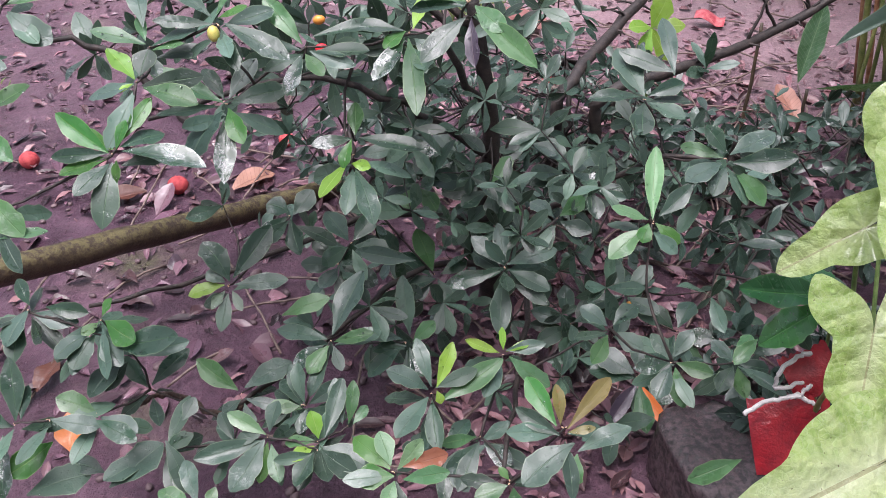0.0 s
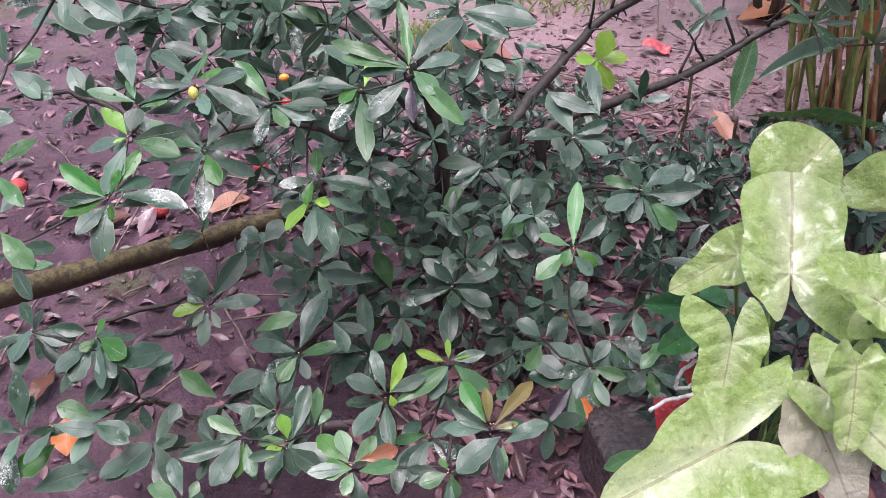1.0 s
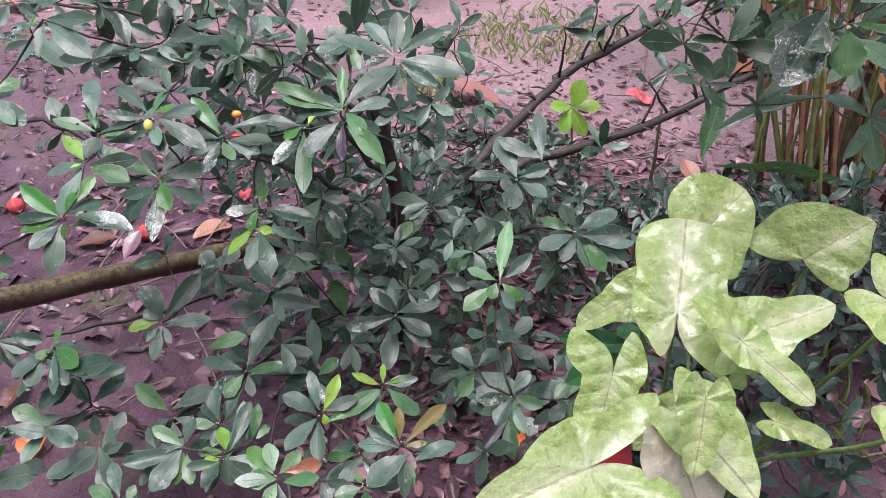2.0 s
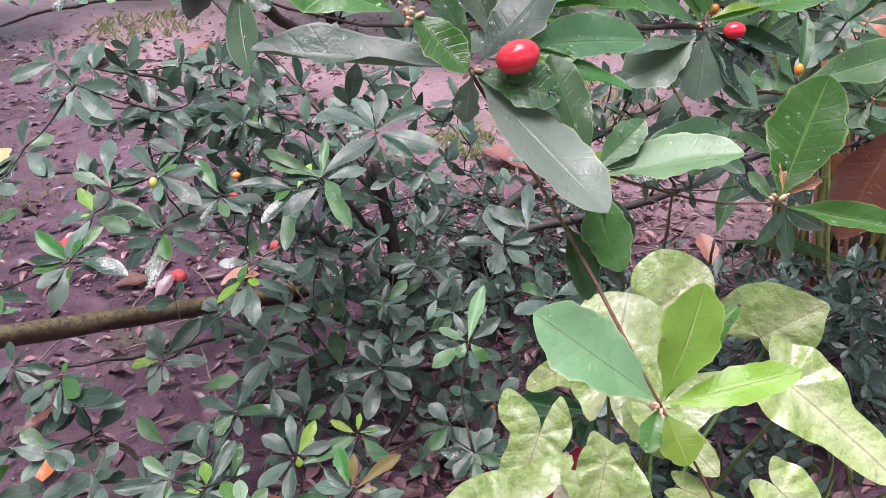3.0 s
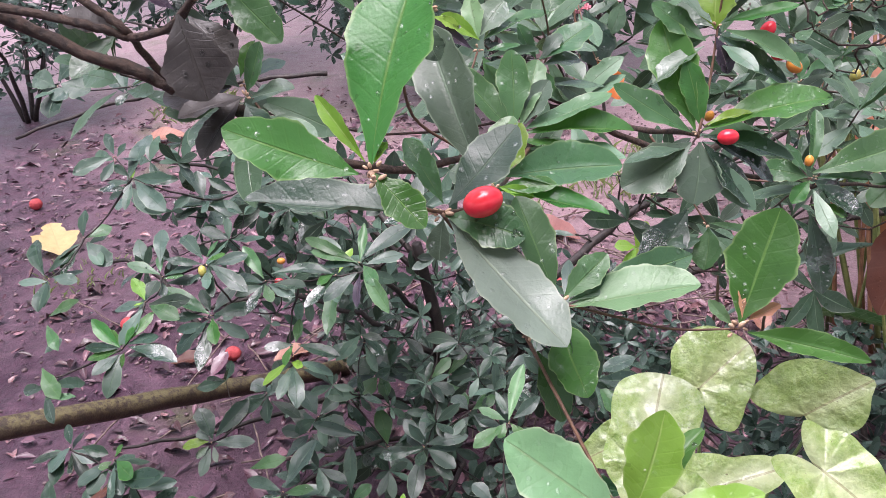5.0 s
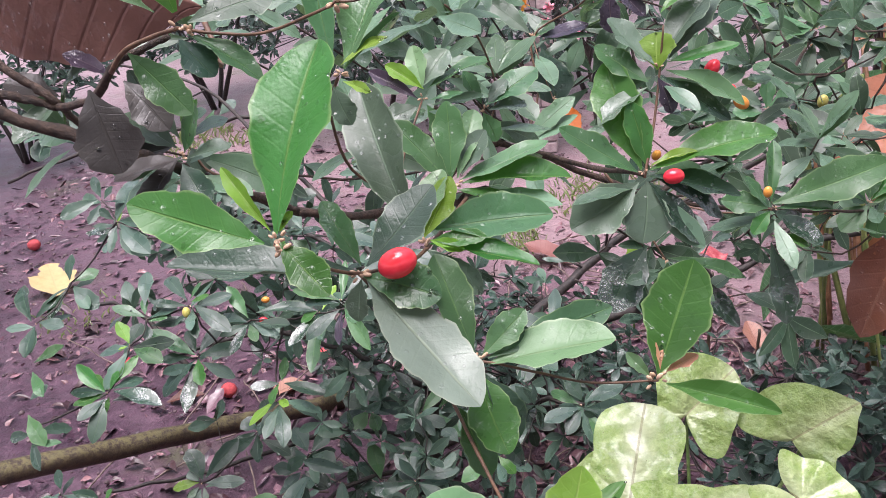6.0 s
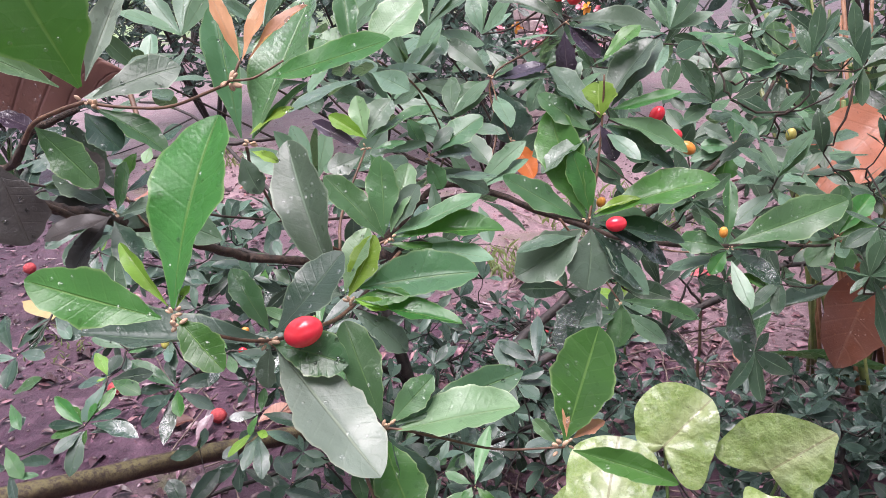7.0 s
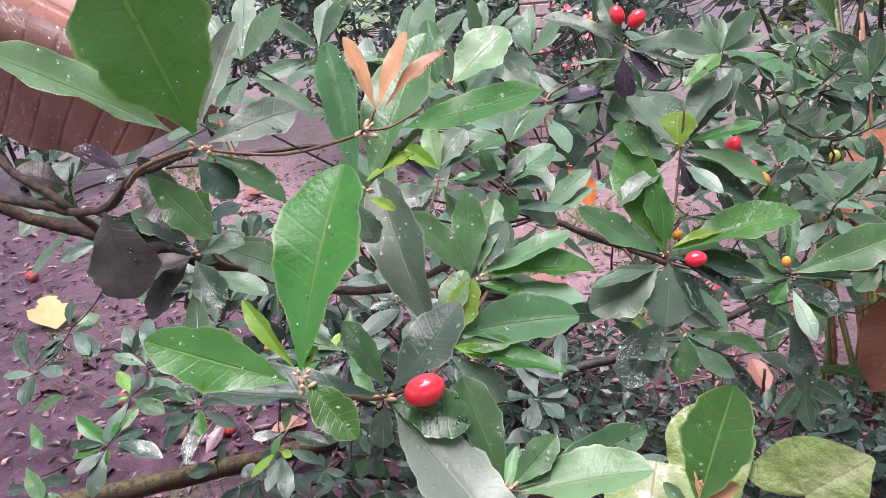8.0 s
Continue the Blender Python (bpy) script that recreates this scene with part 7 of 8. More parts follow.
LINE_A = smooth_line([(0.443, 2.090, 0.407), (0.579, 2.250, 0.469), (0.729, 2.338, 0.511), (0.936, 2.495, 0.569)], 4)
LINE_B = smooth_line([(0.639, 1.993, 0.355), (0.863, 2.125, 0.375), (1.082, 2.184, 0.464), (1.282, 2.197, 0.486), (1.561, 2.261, 0.52)], 5)
for p in LINE_A[1::2] + LINE_B[1::2]:
    e = p + Vector((r_l.uniform(-0.10, 0.10), r_l.uniform(-0.12, 0.05), r_l.uniform(-0.02, 0.19)))
    stem("twig", limbs, [p, p.lerp(e, 0.5) + Vector((r_l.uniform(-0.02, 0.02), 0, 0.015)), e], 0.005, 0.002, BARK, 5, 0.004, steps=3)
    for k in range(r_l.randint(2, 5)):
        d = Vector((r_l.uniform(-1, 1), r_l.uniform(-1, 0.4), r_l.uniform(-0.5, 0.7))).normalized() * r_l.uniform(0.06, 0.11)
        leaf(limbs, e, e + d, d.length * r_l.uniform(0.36, 0.46), r_l.choice((DARK, DARK, GREY)), r_l.uniform(-30, 30))

# short dead spurs along the limbs
for p in LINE_A + LINE_B:
    for k in range(2):
        d = Vector((r_l.uniform(-1, 1), r_l.uniform(-0.8, 0.3), r_l.uniform(-0.7, 1))).normalized() * r_l.uniform(0.018, 0.055)
        stem("spur", limbs, [p, p + d * 0.6 + Vector((0, 0, 0.004)), p + d], 0.0045, 0.0018, BARK, 5, 0.002, steps=2)

# ---- the arrowhead plant with big pale leaves ----
arrow_plant = thing("arrowhead_plant", "arrowhead plant with large pale green leaves on stalks", "plant", (0.62, 0.9, 0.0))
ARROW_BASE = Vector((0.62, 0.9, 0.0))
arrow_rng = random.Random(4)


def arrow_leaf(j, t, n, half, left, right, material, blunt=False, profile=None):
    """One arrow-shaped blade: j the stalk's end, t the tip, half its half width, left and right the angle, length and fullness of the two hind lobes and the width of that side; or a profile of angles and lengths for each side."""
    j, t, n = Vector(j), Vector(t), Vector(n)
    d = t - j
    length = d.length
    d.normalize()
    n = (n - d * n.dot(d)).normalized()
    s = d.cross(n)

    def outline(lobe):
        a, l, full, broad = lobe
        wide = half * 0.86 * broad
        return [(0, 1.0), (12, 0.99), (28, max(0.93, wide * 1.3)), (50, wide * 1.25), (75, wide * 1.05), (max(88, a - 28), max(wide * 0.9, l * full)), (a, l), (min(a + 14, 176), l * 0.62), (178, 0.08)] if blunt else [(0, 1.0), (9, 0.90), (24, wide * 1.36), (45, wide * 1.16), (75, wide * 1.0), (max(88, a - 28), max(wide * 0.9, l * full)), (a, l), (min(a + 14, 176), l * 0.62), (178, 0.08)]

    def smooth_reach(lobe, k):
        stops = profile[k] if profile else outline(lobe)
        grid = np.interp(np.arange(-40, 182), [-a for a, _ in stops[3:0:-1]] + [a for a, _ in stops], [r for _, r in stops[3:0:-1]] + [r for _, r in stops])
        soft_grid = np.convolve(np.pad(grid, 8, mode="edge"), np.hanning(17) / np.hanning(17).sum(), mode="valid")
        if not blunt:
            soft_grid[40] = 1.0
        return soft_grid

    rim = {True: smooth_reach(right, 1), False: smooth_reach(left, 0)}

    def reach(side, ang):
        return float(np.interp(ang + 40, np.arange(222), rim[side]))

    angles = [-178 + 356 * i / 88 for i in range(89)]
    rings = 8
    verts, faces, uvs = [(0, 0, 0)], [], [(0.5, 0.3)]
    ph = arrow_rng.uniform(0, 6.28)
    droop = arrow_rng.uniform(0.08, 0.2)
    for k in range(1, rings + 1):
        q = k / rings
        for a in angles:
            r = reach(a > 0, abs(a)) * q
            x, y = r * math.sin(radians(a)), r * math.cos(radians(a))
            z = 0.22 * abs(x) * (1 - 0.6 * abs(x)) - droop * (y * abs(y)) + 0.022 * q * math.sin(radians(a) * 7 + ph) + 0.012 * math.sin(9 * y + ph) * q - 0.10 * max(0, abs(x) - 0.3)
            verts.append((x, y, z))
            uvs.append((0.5 + 0.5 * max(-1, min(1, x / (half * 1.15))) * (1.0 if q < 1 else 0.97), 0.3 + 0.7 * y))
    m = len(angles)
    for i in range(m - 1):
        faces.append((0, 1 + i + 1, 1 + i))
    for k in range(rings - 1):
        for i in range(m - 1):
            a = 1 + k * m + i
            faces.append((a, a + 1, a + m + 1, a + m))
    mat4 = Matrix(((s.x * length, d.x * length, n.x * length, j.x), (s.y * length, d.y * length, n.y * length, j.y), (s.z * length, d.z * length, n.z * length, j.z), (0, 0, 0, 1)))
    blade = put("blade", mesh_from("blade", verts, faces, uvs), material, arrow_plant, mat4)
    foot = ARROW_BASE + Vector((arrow_rng.uniform(-0.08, 0.08), arrow_rng.uniform(-0.06, 0.06), -0.01))
    under = j - n * 0.03 - Vector((0, 0, 0.04))
    stem("stalk", arrow_plant, [foot, foot.lerp(under, 0.5) + Vector((0, 0.03, 0.05)), under, j - n * 0.002], 0.0045, 0.0026, PETIOLE, 6)
    return blade


arrow_leaf((0.557, 0.790, 0.660), (0.586, 0.908, 0.752), (-0.10, -0.55, 0.83), 0.50, (168, 0.50, 0.7, 1), (137, 0.98, 0.50, 1), ARROW_PALE, True)
arrow_leaf((0.672, 1.103, 0.592), (0.761, 1.152, 0.663), (0.05, -0.60, 0.80), 0.60, (142, 0.32, 0.8, 1.4), (112, 0.78, 0.9, 1.2), ARROW, True, ([(0, 1.02), (17, 1.01), (34, 0.98), (49, 0.94), (64, 0.83), (82, 0.69), (99, 0.5), (137, 0.36), (164, 0.26), (178, 0.03)], [(0, 1.02), (13, 0.95), (26, 0.86), (46, 0.74), (68, 0.69), (98, 0.80), (112, 0.66), (122, 0.22), (140, 0.04), (178, 0.02)]))
arrow_leaf((0.523, 0.886, 0.624), (0.422, 0.880, 0.570), (-0.05, -0.50, 0.86), 0.44, (150, 0.5, 0.8, 1), (150, 0.5, 0.8, 1), ARROW)
arrow_leaf((0.449, 0.689, 0.630), (0.424, 0.629, 0.574), (-0.004, -0.537, 0.844), 0.52, (172, 0.80, 0.8, 1), (127, 1.0, 0.8, 1), ARROW_PALE, True)
arrow_leaf((0.398, 0.545, 0.603), (0.251, 0.480, 0.592), (-0.004, -0.537, 0.844), 0.5, (139, 0.76, 0.7, 1), (159, 0.87, 0.5, 0.92), ARROW_PALE)
arrow_leaf((0.528, 0.582, 0.642), (0.603, 0.501, 0.595), (-0.004, -0.537, 0.844), 0.56, (148, 0.62, 0.8, 1.05), (145, 0.45, 0.8, 0.72), ARROW_PALE)
arrow_leaf((0.614, 0.689, 0.691), (0.744, 0.715, 0.731), (-0.004, -0.537, 0.844), 0.45, (118, 0.6, 0.8, 1), (150, 0.45, 0.8, 1), ARROW_PALE)
arrow_leaf((0.603, 0.656, 0.713), (0.688, 0.591, 0.666), (-0.004, -0.537, 0.844), 0.32, (150, 0.35, 0.8, 1), (150, 0.35, 0.8, 1), ARROW_PALE)
arrow_leaf((0.853, 1.062, 0.569), (0.958, 1.057, 0.656), (0.05, -0.62, 0.78), 0.60, (134, 0.74, 0.8, 1.35), (98, 0.64, 0.9, 1.0), ARROW, True, ([(0, 1.0), (5, 0.88), (30, 0.77), (58, 0.74), (78, 0.73), (100, 0.70), (128, 0.75), (138, 0.67), (149, 0.36), (160, 0.14), (178, 0.03)], [(0, 1.0), (12, 0.83), (27, 0.77), (42, 0.68), (53, 0.56), (66, 0.64), (76, 0.62), (84, 0.40), (95, 0.15), (112, 0.04), (178, 0.02)]))
arrow_leaf((0.515, 0.562, 0.611), (0.550, 0.481, 0.536), (-0.004, -0.537, 0.844), 0.55, (150, 0.45, 0.8, 1), (150, 0.45, 0.8, 1), ARROW_PINK)
arrow_leaf((0.648, 0.605, 0.621), (0.720, 0.583, 0.604), (-0.004, -0.537, 0.844), 0.35, (150, 0.4, 0.8, 1), (150, 0.4, 0.8, 1), ARROW)
arrow_leaf((0.757, 0.614, 0.800), (0.883, 0.528, 0.730), (0.082, -0.584, 0.808), 0.4, (150, 0.4, 0.8, 1), (150, 0.4, 0.8, 1), ARROW_PALE)
arrow_leaf((0.729, 0.495, 0.735), (0.789, 0.459, 0.690), (0.082, -0.584, 0.808), 0.55, (150, 0.5, 0.8, 1), (150, 0.5, 0.8, 1), ARROW_PALE)
arrow_leaf((0.532, 0.555, 0.707), (0.515, 0.493, 0.638), (0.082, -0.584, 0.808), 0.45, (150, 0.4, 0.8, 1), (150, 0.4, 0.8, 1), ARROW)
arrow_leaf((0.547, 0.717, 0.536), (0.490, 0.679, 0.495), (-0.004, -0.537, 0.844), 0.4, (150, 0.4, 0.8, 1), (150, 0.4, 0.8, 1), ARROW)


glossy = thing("seedling", "seedling with broad dark glossy wet leaves", "plant", (0.548, 0.947, 0.0))
stem("stem", glossy, [(0.558, 0.957, -0.01), (0.558, 0.947, 0.233), (0.548, 0.947, 0.467)], 0.004, 0.0025, PETIOLE, 6)
for b, t, w in (((0.546, 0.949, 0.469), (0.410, 0.954, 0.482), 0.05), ((0.527, 0.932, 0.463), (0.414, 0.857, 0.467), 0.052), ((0.550, 0.945, 0.464), (0.528, 0.861, 0.467), 0.045), ((0.554, 0.949, 0.470), (0.529, 1.024, 0.454), 0.04)):
    put("leaf", FINE_LEAVES[int(w * 1000) % 8], GLOSSY, glossy, leaf_pose(b, t, w * 0.9, 8))

# ---- the dark bag with its red torn panel, half under the arrowhead plant ----
bag = thing("bag", "dark brown wet plastic bag with a torn red panel, half hidden", "bag", (0.47, 0.98, 0.0))


def pillow(size, seed, top=0.6):
    """A soft, slumped, closed body: a rounded box pushed about by noise."""
    bm = bmesh.new()
    bmesh.ops.create_cube(bm, size=1.0)
    bmesh.ops.subdivide_edges(bm, edges=bm.edges[:], cuts=9, use_grid_fill=True)
    for v in bm.verts:
        c = v.co
        q = Vector((c.x, c.y, c.z))
        rim = max(abs(q.x), abs(q.y)) * 2
        h = 1 - 0.10 * max(0, rim - 0.7) - (1 - top) * 0.25 * max(0, q.z) * rim
        off = noise.noise(q * 3.1 + Vector((seed, 0, 0))) * 0.06 + noise.noise(q * 9 + Vector((0, seed, 0))) * 0.02
        soft = 1 - 0.16 * (abs(q.x * 2) ** 4) * (abs(q.y * 2) ** 4)
        v.co = Vector((q.x * size[0] * soft * (1 + off), q.y * size[1] * soft * (1 + off), (q.z + 0.5) * size[2] * h * (1 + off)))
    me = bpy.data.meshes.new("bag_body")
    bm.to_mesh(me)
    bm.free()
    me.polygons.foreach_set("use_smooth", [True] * len(me.polygons))
    return me


put("bag_body", pillow((0.15, 0.20, 0.14), 2.0), BAG, bag, pose(0.43, 0.98, -0.005, 0, 4, 12))


def sheet(w, h, nx, ny, wave, seed, torn=0.0):
    """A creased flat sheet with a ragged upper edge."""
    r = random.Random(seed)
    verts, faces = [], []
    rag = [torn * r.uniform(-1, 1) for _ in range(nx + 1)]
    for i in range(ny + 1):
        for k in range(nx + 1):
            x, y = w * (k / nx - 0.5), h * (i / ny - 0.5)
            if i == ny:
                y += rag[k]
            verts.append((x, y, wave * noise.noise(Vector((x * 14, y * 14, seed)))))
    for i in range(ny):
        for k in range(nx):
            a = i * (nx + 1) + k
            faces.append((a, a + 1, a + nx + 2, a + nx + 1))
    n = len(verts)
    verts += [(x, y, z - 0.0012) for x, y, z in verts]
    faces += [tuple(i + n for i in f[::-1]) for f in faces]
    return verts, faces


for name, c, w, h, turn, text in (("red_panel", (0.482, 0.844, 0.303), 0.108, 0.105, 20, "red printed film"), ("red_flap", (0.517, 0.902, 0.367), 0.070, 0.066, 38, "red film folded up")):
    put(name, mesh_from(name, *sheet(w, h, 14, 12, 0.022, int(turn), 0.005)), RED_FILM, bag, look(Vector(c), Vector(c) + Vector((0.36, 0.75, -0.55))) @ pose(0, 0, 0, 0, 0, turn), text)
for pts in ([(0.411, 0.851, 0.344), (0.439, 0.860, 0.355), (0.468, 0.860, 0.362), (0.492, 0.864, 0.368), (0.503, 0.870, 0.375)], [(0.509, 0.903, 0.404), (0.486, 0.899, 0.398), (0.463, 0.886, 0.382), (0.460, 0.876, 0.368), (0.475, 0.873, 0.372), (0.494, 0.876, 0.375)], [(0.472, 0.861, 0.364), (0.495, 0.859, 0.361), (0.512, 0.851, 0.349)]):
    stem("torn_edge", bag, pts, 0.0036, 0.0030, WHITE_FILM, 7, 0.0022, "whitish torn edge of the film")

bush((0.86, 1.12), (0.22, 0.24), 40, 0.06, 41, "dark low seedlings under the arrowhead plant", floor=0.02)
bush((0.62, 1.12), (0.16, 0.22), 34, 0.055, 42, "dark low seedlings beside a bag", floor=0.02)
bush((1.15, 1.5), (0.3, 0.35), 70, 0.06, 43, "dark low seedlings on wet earth", floor=0.02)

# ---- a mossy pole lying across ----
pole = thing("pole", "long wet wooden pole with moss and lichen", "pole", (-0.9, 1.3, 0.0))
stem("shaft", pole, [(-1.196, 0.747, 0.541), (-0.801, 1.329, 0.303), (-0.583, 1.652, 0.170), (-0.365, 1.976, 0.036), (-0.254, 2.138, -0.030)], 0.029, 0.027, POLE, 18, 0.0015, "", 6)

stem("prop", pole, [(-1.19, 0.86, -0.03), (-1.2, 0.855, 0.2), (-1.2, 0.85, 0.462)], 0.02, 0.016, BARK, 8, 0.003)

# ---- fruit fallen on the earth ----
for x, y, size in ((-1.24, 2.25, 0.029), (-0.75, 2.07, 0.029), (-0.483, 2.325, 0.024), (-2.432, 3.485, 0.034), (0.35, 2.65, 0.026)):
    f = put("fallen_fruit", mesh_from("fallen_fruit", *ellipsoid(size, size * 0.94, size * 0.9, 12, 16, 0.035, int(size * 999))), FALLEN, None, Matrix.Translation((x, y, ground_height(x, y) + size * 0.86)))
    tagged(f, "round red fallen fruit on wet earth", "fruit", "fallen fruit")

# ---- fallen leaves: large single ones, then the litter ----
BROAD = [mesh_from("broad_leaf", *leaf_shape(10, 6, 0.5 + 0.04 * k, 0.22, (0.10, -0.12, 0.2)[k], 0.03, 0.0, 60 + k, 0.7)) for k in range(3)]
CURLED = mesh_from("curled_leaf", *leaf_shape(10, 6, 0.5, 0.45, 0.5, 0.08, 0.35, 77, 0.6))
RAGGED = mesh_from("ragged_leaf", *leaf_shape(14, 6, 0.52, 0.15, -0.08, 0.03, 0.45, 71, 0.6))


def lying(x, y, length, width, turn, material, label, me, lift=0.012, tilt=6):
    m = pose(x, y, ground_height(x, y) + lift, tilt, 4, turn) @ Matrix.Diagonal((width, length, length, 1))
    return tagged(put("fallen_leaf", me, material, None, m), label, "leaf", "fallen leaves")


lying(-1.887, 2.845, 0.27, 0.21, 40, STRAW, "straw-yellow ragged fallen leaf", RAGGED, 0.02, 12)
lying(-2.42, 4.55, 0.34, 0.2, -75, DEAD, "large pink-brown fallen leaf", BROAD[0], 0.02)
lying(-1.75, 4.75, 0.2, 0.13, -60, DEAD_ORANGE, "orange-brown fallen leaf on wet earth", BROAD[1], 0.02)
lying(-0.72, 1.12, 0.085, 0.062, 15, ORANGE, "small ragged orange fallen leaf", RAGGED, 0.02, 20)
lying(-0.83, 1.38, 0.10, 0.05, 170, DEAD_BROWN, "dark brown fallen leaf on wet earth", BROAD[2], 0.015)
lying(1.40, 3.35, 0.34, 0.2, -80, DEAD_ORANGE, "large pale orange fallen leaf", BROAD[0], 0.02)
lying(0.42, 3.05, 0.26, 0.15, 60, DEAD, "large pink-brown fallen leaf", BROAD[1], 0.02)
lying(-0.95, 2.0, 0.13, 0.07, -70, DEAD_BROWN, "dark brown fallen leaf on wet earth", BROAD[0])
lying(-0.60, 2.05, 0.14, 0.08, -50, DEAD, "pink-brown fallen leaf on wet earth", BROAD[2])
lying(1.05, 2.3, 0.14, 0.08, 20, DEAD, "curled pink-brown fallen leaf", BROAD[1], 0.02, 25)
lying(0.78, 0.83, 0.17, 0.1, -30, DEAD, "pink-brown fallen leaf on wet earth", BROAD[0])
lying(0.95, 0.72, 0.16, 0.1, 50, DEAD_BROWN, "dark brown fallen leaf on wet earth", BROAD[1])
for x, y, size, turn in ((-0.740, 1.633, 0.10, 60), (-0.681, 1.554, 0.12, 80), (-0.592, 1.511, 0.09, -60), (-0.734, 1.447, 0.09, 20), (-0.886, 1.585, 0.08, 100), (-0.213, 1.455, 0.11, 70), (-0.844, 1.301, 0.10, 120), (-1.549, 2.332, 0.16, 75), (-1.293, 2.124, 0.13, 110), (-0.927, 1.948, 0.10, 70), (-1.313, 1.970, 0.10, 20), (-0.582, 1.998, 0.09, 40), (-0.859, 1.661, 0.09, 95), (-1.514, 2.526, 0.14, 60), (-1.542, 2.338, 0.12, 80), (-2.137, 3.052, 0.13, 40)):
    lying(x, y, size * 0.7, size * 0.36, turn, SCRAP, "dark curled fallen leaf on wet earth", CURLED, 0.012, 8)
red_wrap = put("wrapper", mesh_from("wrapper", *sheet(0.11, 0.06, 12, 8, 0.03, 9)), plain_material("pink_red_film", (0.42, 0.05, 0.07), (0.62, 0.20, 0.20), 60.0, 0.4, 0.5, 0.003), None, pose(0.99, 3.08, 0.045, 14, 6, -20))
tagged(red_wrap, "crumpled pink-red plastic wrapper on the earth", "wrapper")
SHAPES = [leaf_shape(4, 4, 0.5 + 0.03 * k, 0.25, (0.3, -0.3, 0.12, 0.5)[k], 0.04, 0.2 if k == 2 else 0.0, 90 + k) for k in range(4)]
litter, scraps, r_f = Heap(), Heap(), random.Random(17)
for k in range(5600):
    if k >= 4900:
        x, y = r_f.gauss(0.28, 0.26), r_f.gauss(1.32, 0.24)
    elif k >= 4200:
        x, y = r_f.gauss(0.8, 0.36), r_f.gauss(2.3, 0.5)
    elif k < 2000:
        x, y = r_f.gauss(0.25, 0.8), r_f.gauss(2.0, 0.65)
    else:
        x, y = r_f.uniform(-3.0, 2.6), r_f.uniform(0.7, 6.0)
    if x < -0.15 and y < 1.9 and r_f.random() < 0.84:
        continue
    size = r_f.uniform(0.015, 0.07)
    m = pose(x, y, ground_height(x, y) + r_f.uniform(0.003, 0.012), r_f.uniform(-28, 28), r_f.uniform(-28, 28), r_f.uniform(0, 360)) @ Matrix.Diagonal((size * r_f.uniform(0.3, 0.6), size, size * r_f.uniform(0.5, 1.5), 1))
    litter.add(r_f.choice(SHAPES), m)
tagged(put("leaf_litter", litter.mesh("leaf_litter"), LITTER), "pinkish and brown wet leaf litter on the earth", "leaf litter", kind="stuff")
for k in range(1260):
    x, y = (r_f.uniform(-3.2, -0.6), r_f.uniform(2.2, 5.2)) if k < 1000 else (r_f.uniform(-1.3, -0.3), r_f.uniform(1.1, 2.4))
    size = r_f.uniform(0.012, 0.075) * (1 if k % 9 else 1.6)
    m = pose(x, y, ground_height(x, y) + r_f.uniform(0.003, 0.010), r_f.uniform(-17, 17), r_f.uniform(-17, 17), r_f.uniform(0, 360)) @ Matrix.Diagonal((size * r_f.uniform(0.3, 0.65), size, size * r_f.uniform(0.5, 1.6), 1))
    scraps.add(r_f.choice(SHAPES), m)
tagged(put("leaf_scraps", scraps.mesh("leaf_scraps"), SCRAP_MIXED), "dark purple-brown scraps of wet leaves", "leaf litter", kind="stuff")
crumbs = Heap()
crumb_shapes = []
for k in range(3):
    v, f = ellipsoid(1, 0.8, 0.6, 5, 7, 0.25, k)
    crumb_shapes.append((v, f, [(0.5, 0.5)] * len(v)))
for k in range(2400):
    x, y = r_f.uniform(-2.8, 2.2), r_f.uniform(0.6, 5.5)
    s = r_f.uniform(0.003, 0.011) * (1.6 if k % 13 == 0 else 1)
    crumbs.add(crumb_shapes[k % 3], Matrix.LocRotScale((x, y, ground_height(x, y) + s * 0.25), Euler((0, 0, r_f.uniform(0, 6))), (s, s, s)))
tagged(put("soil_crumbs", crumbs.mesh("soil_crumbs"), plain_material("soil_crumb", (0.06, 0.038, 0.042), (0.16, 0.105, 0.11), 30.0, 0.6)), "dark wet lumps of earth", "soil", kind="stuff")
sticks_v, sticks_f = [], []
for k in range(210):
    x, y = r_f.gauss(0.5, 0.7), r_f.gauss(2.1, 0.7)
    a, l = r_f.uniform(0, 3.14), r_f.uniform(0.08, 0.4)
    p = Vector((x, y, ground_height(x, y) + 0.012))
    d = Vector((math.cos(a), math.sin(a), r_f.uniform(-0.02, 0.12))) * l
    v, f, _ = tube(smooth_line([p, p + d * 0.5 + Vector((0, 0, 0.01)), p + d], 3, 0.004, r_f), [0.003] * 7, 5)
    sticks_f += [tuple(i + len(sticks_v) for i in q) for q in f]
    sticks_v += v
tagged(put("fallen_sticks", mesh_from("fallen_sticks", sticks_v, sticks_f), plain_material("stick_grey_brown", (0.10, 0.065, 0.055), (0.26, 0.19, 0.16), 50.0, 0.6)), "thin fallen sticks among the litter", "sticks", kind="stuff")

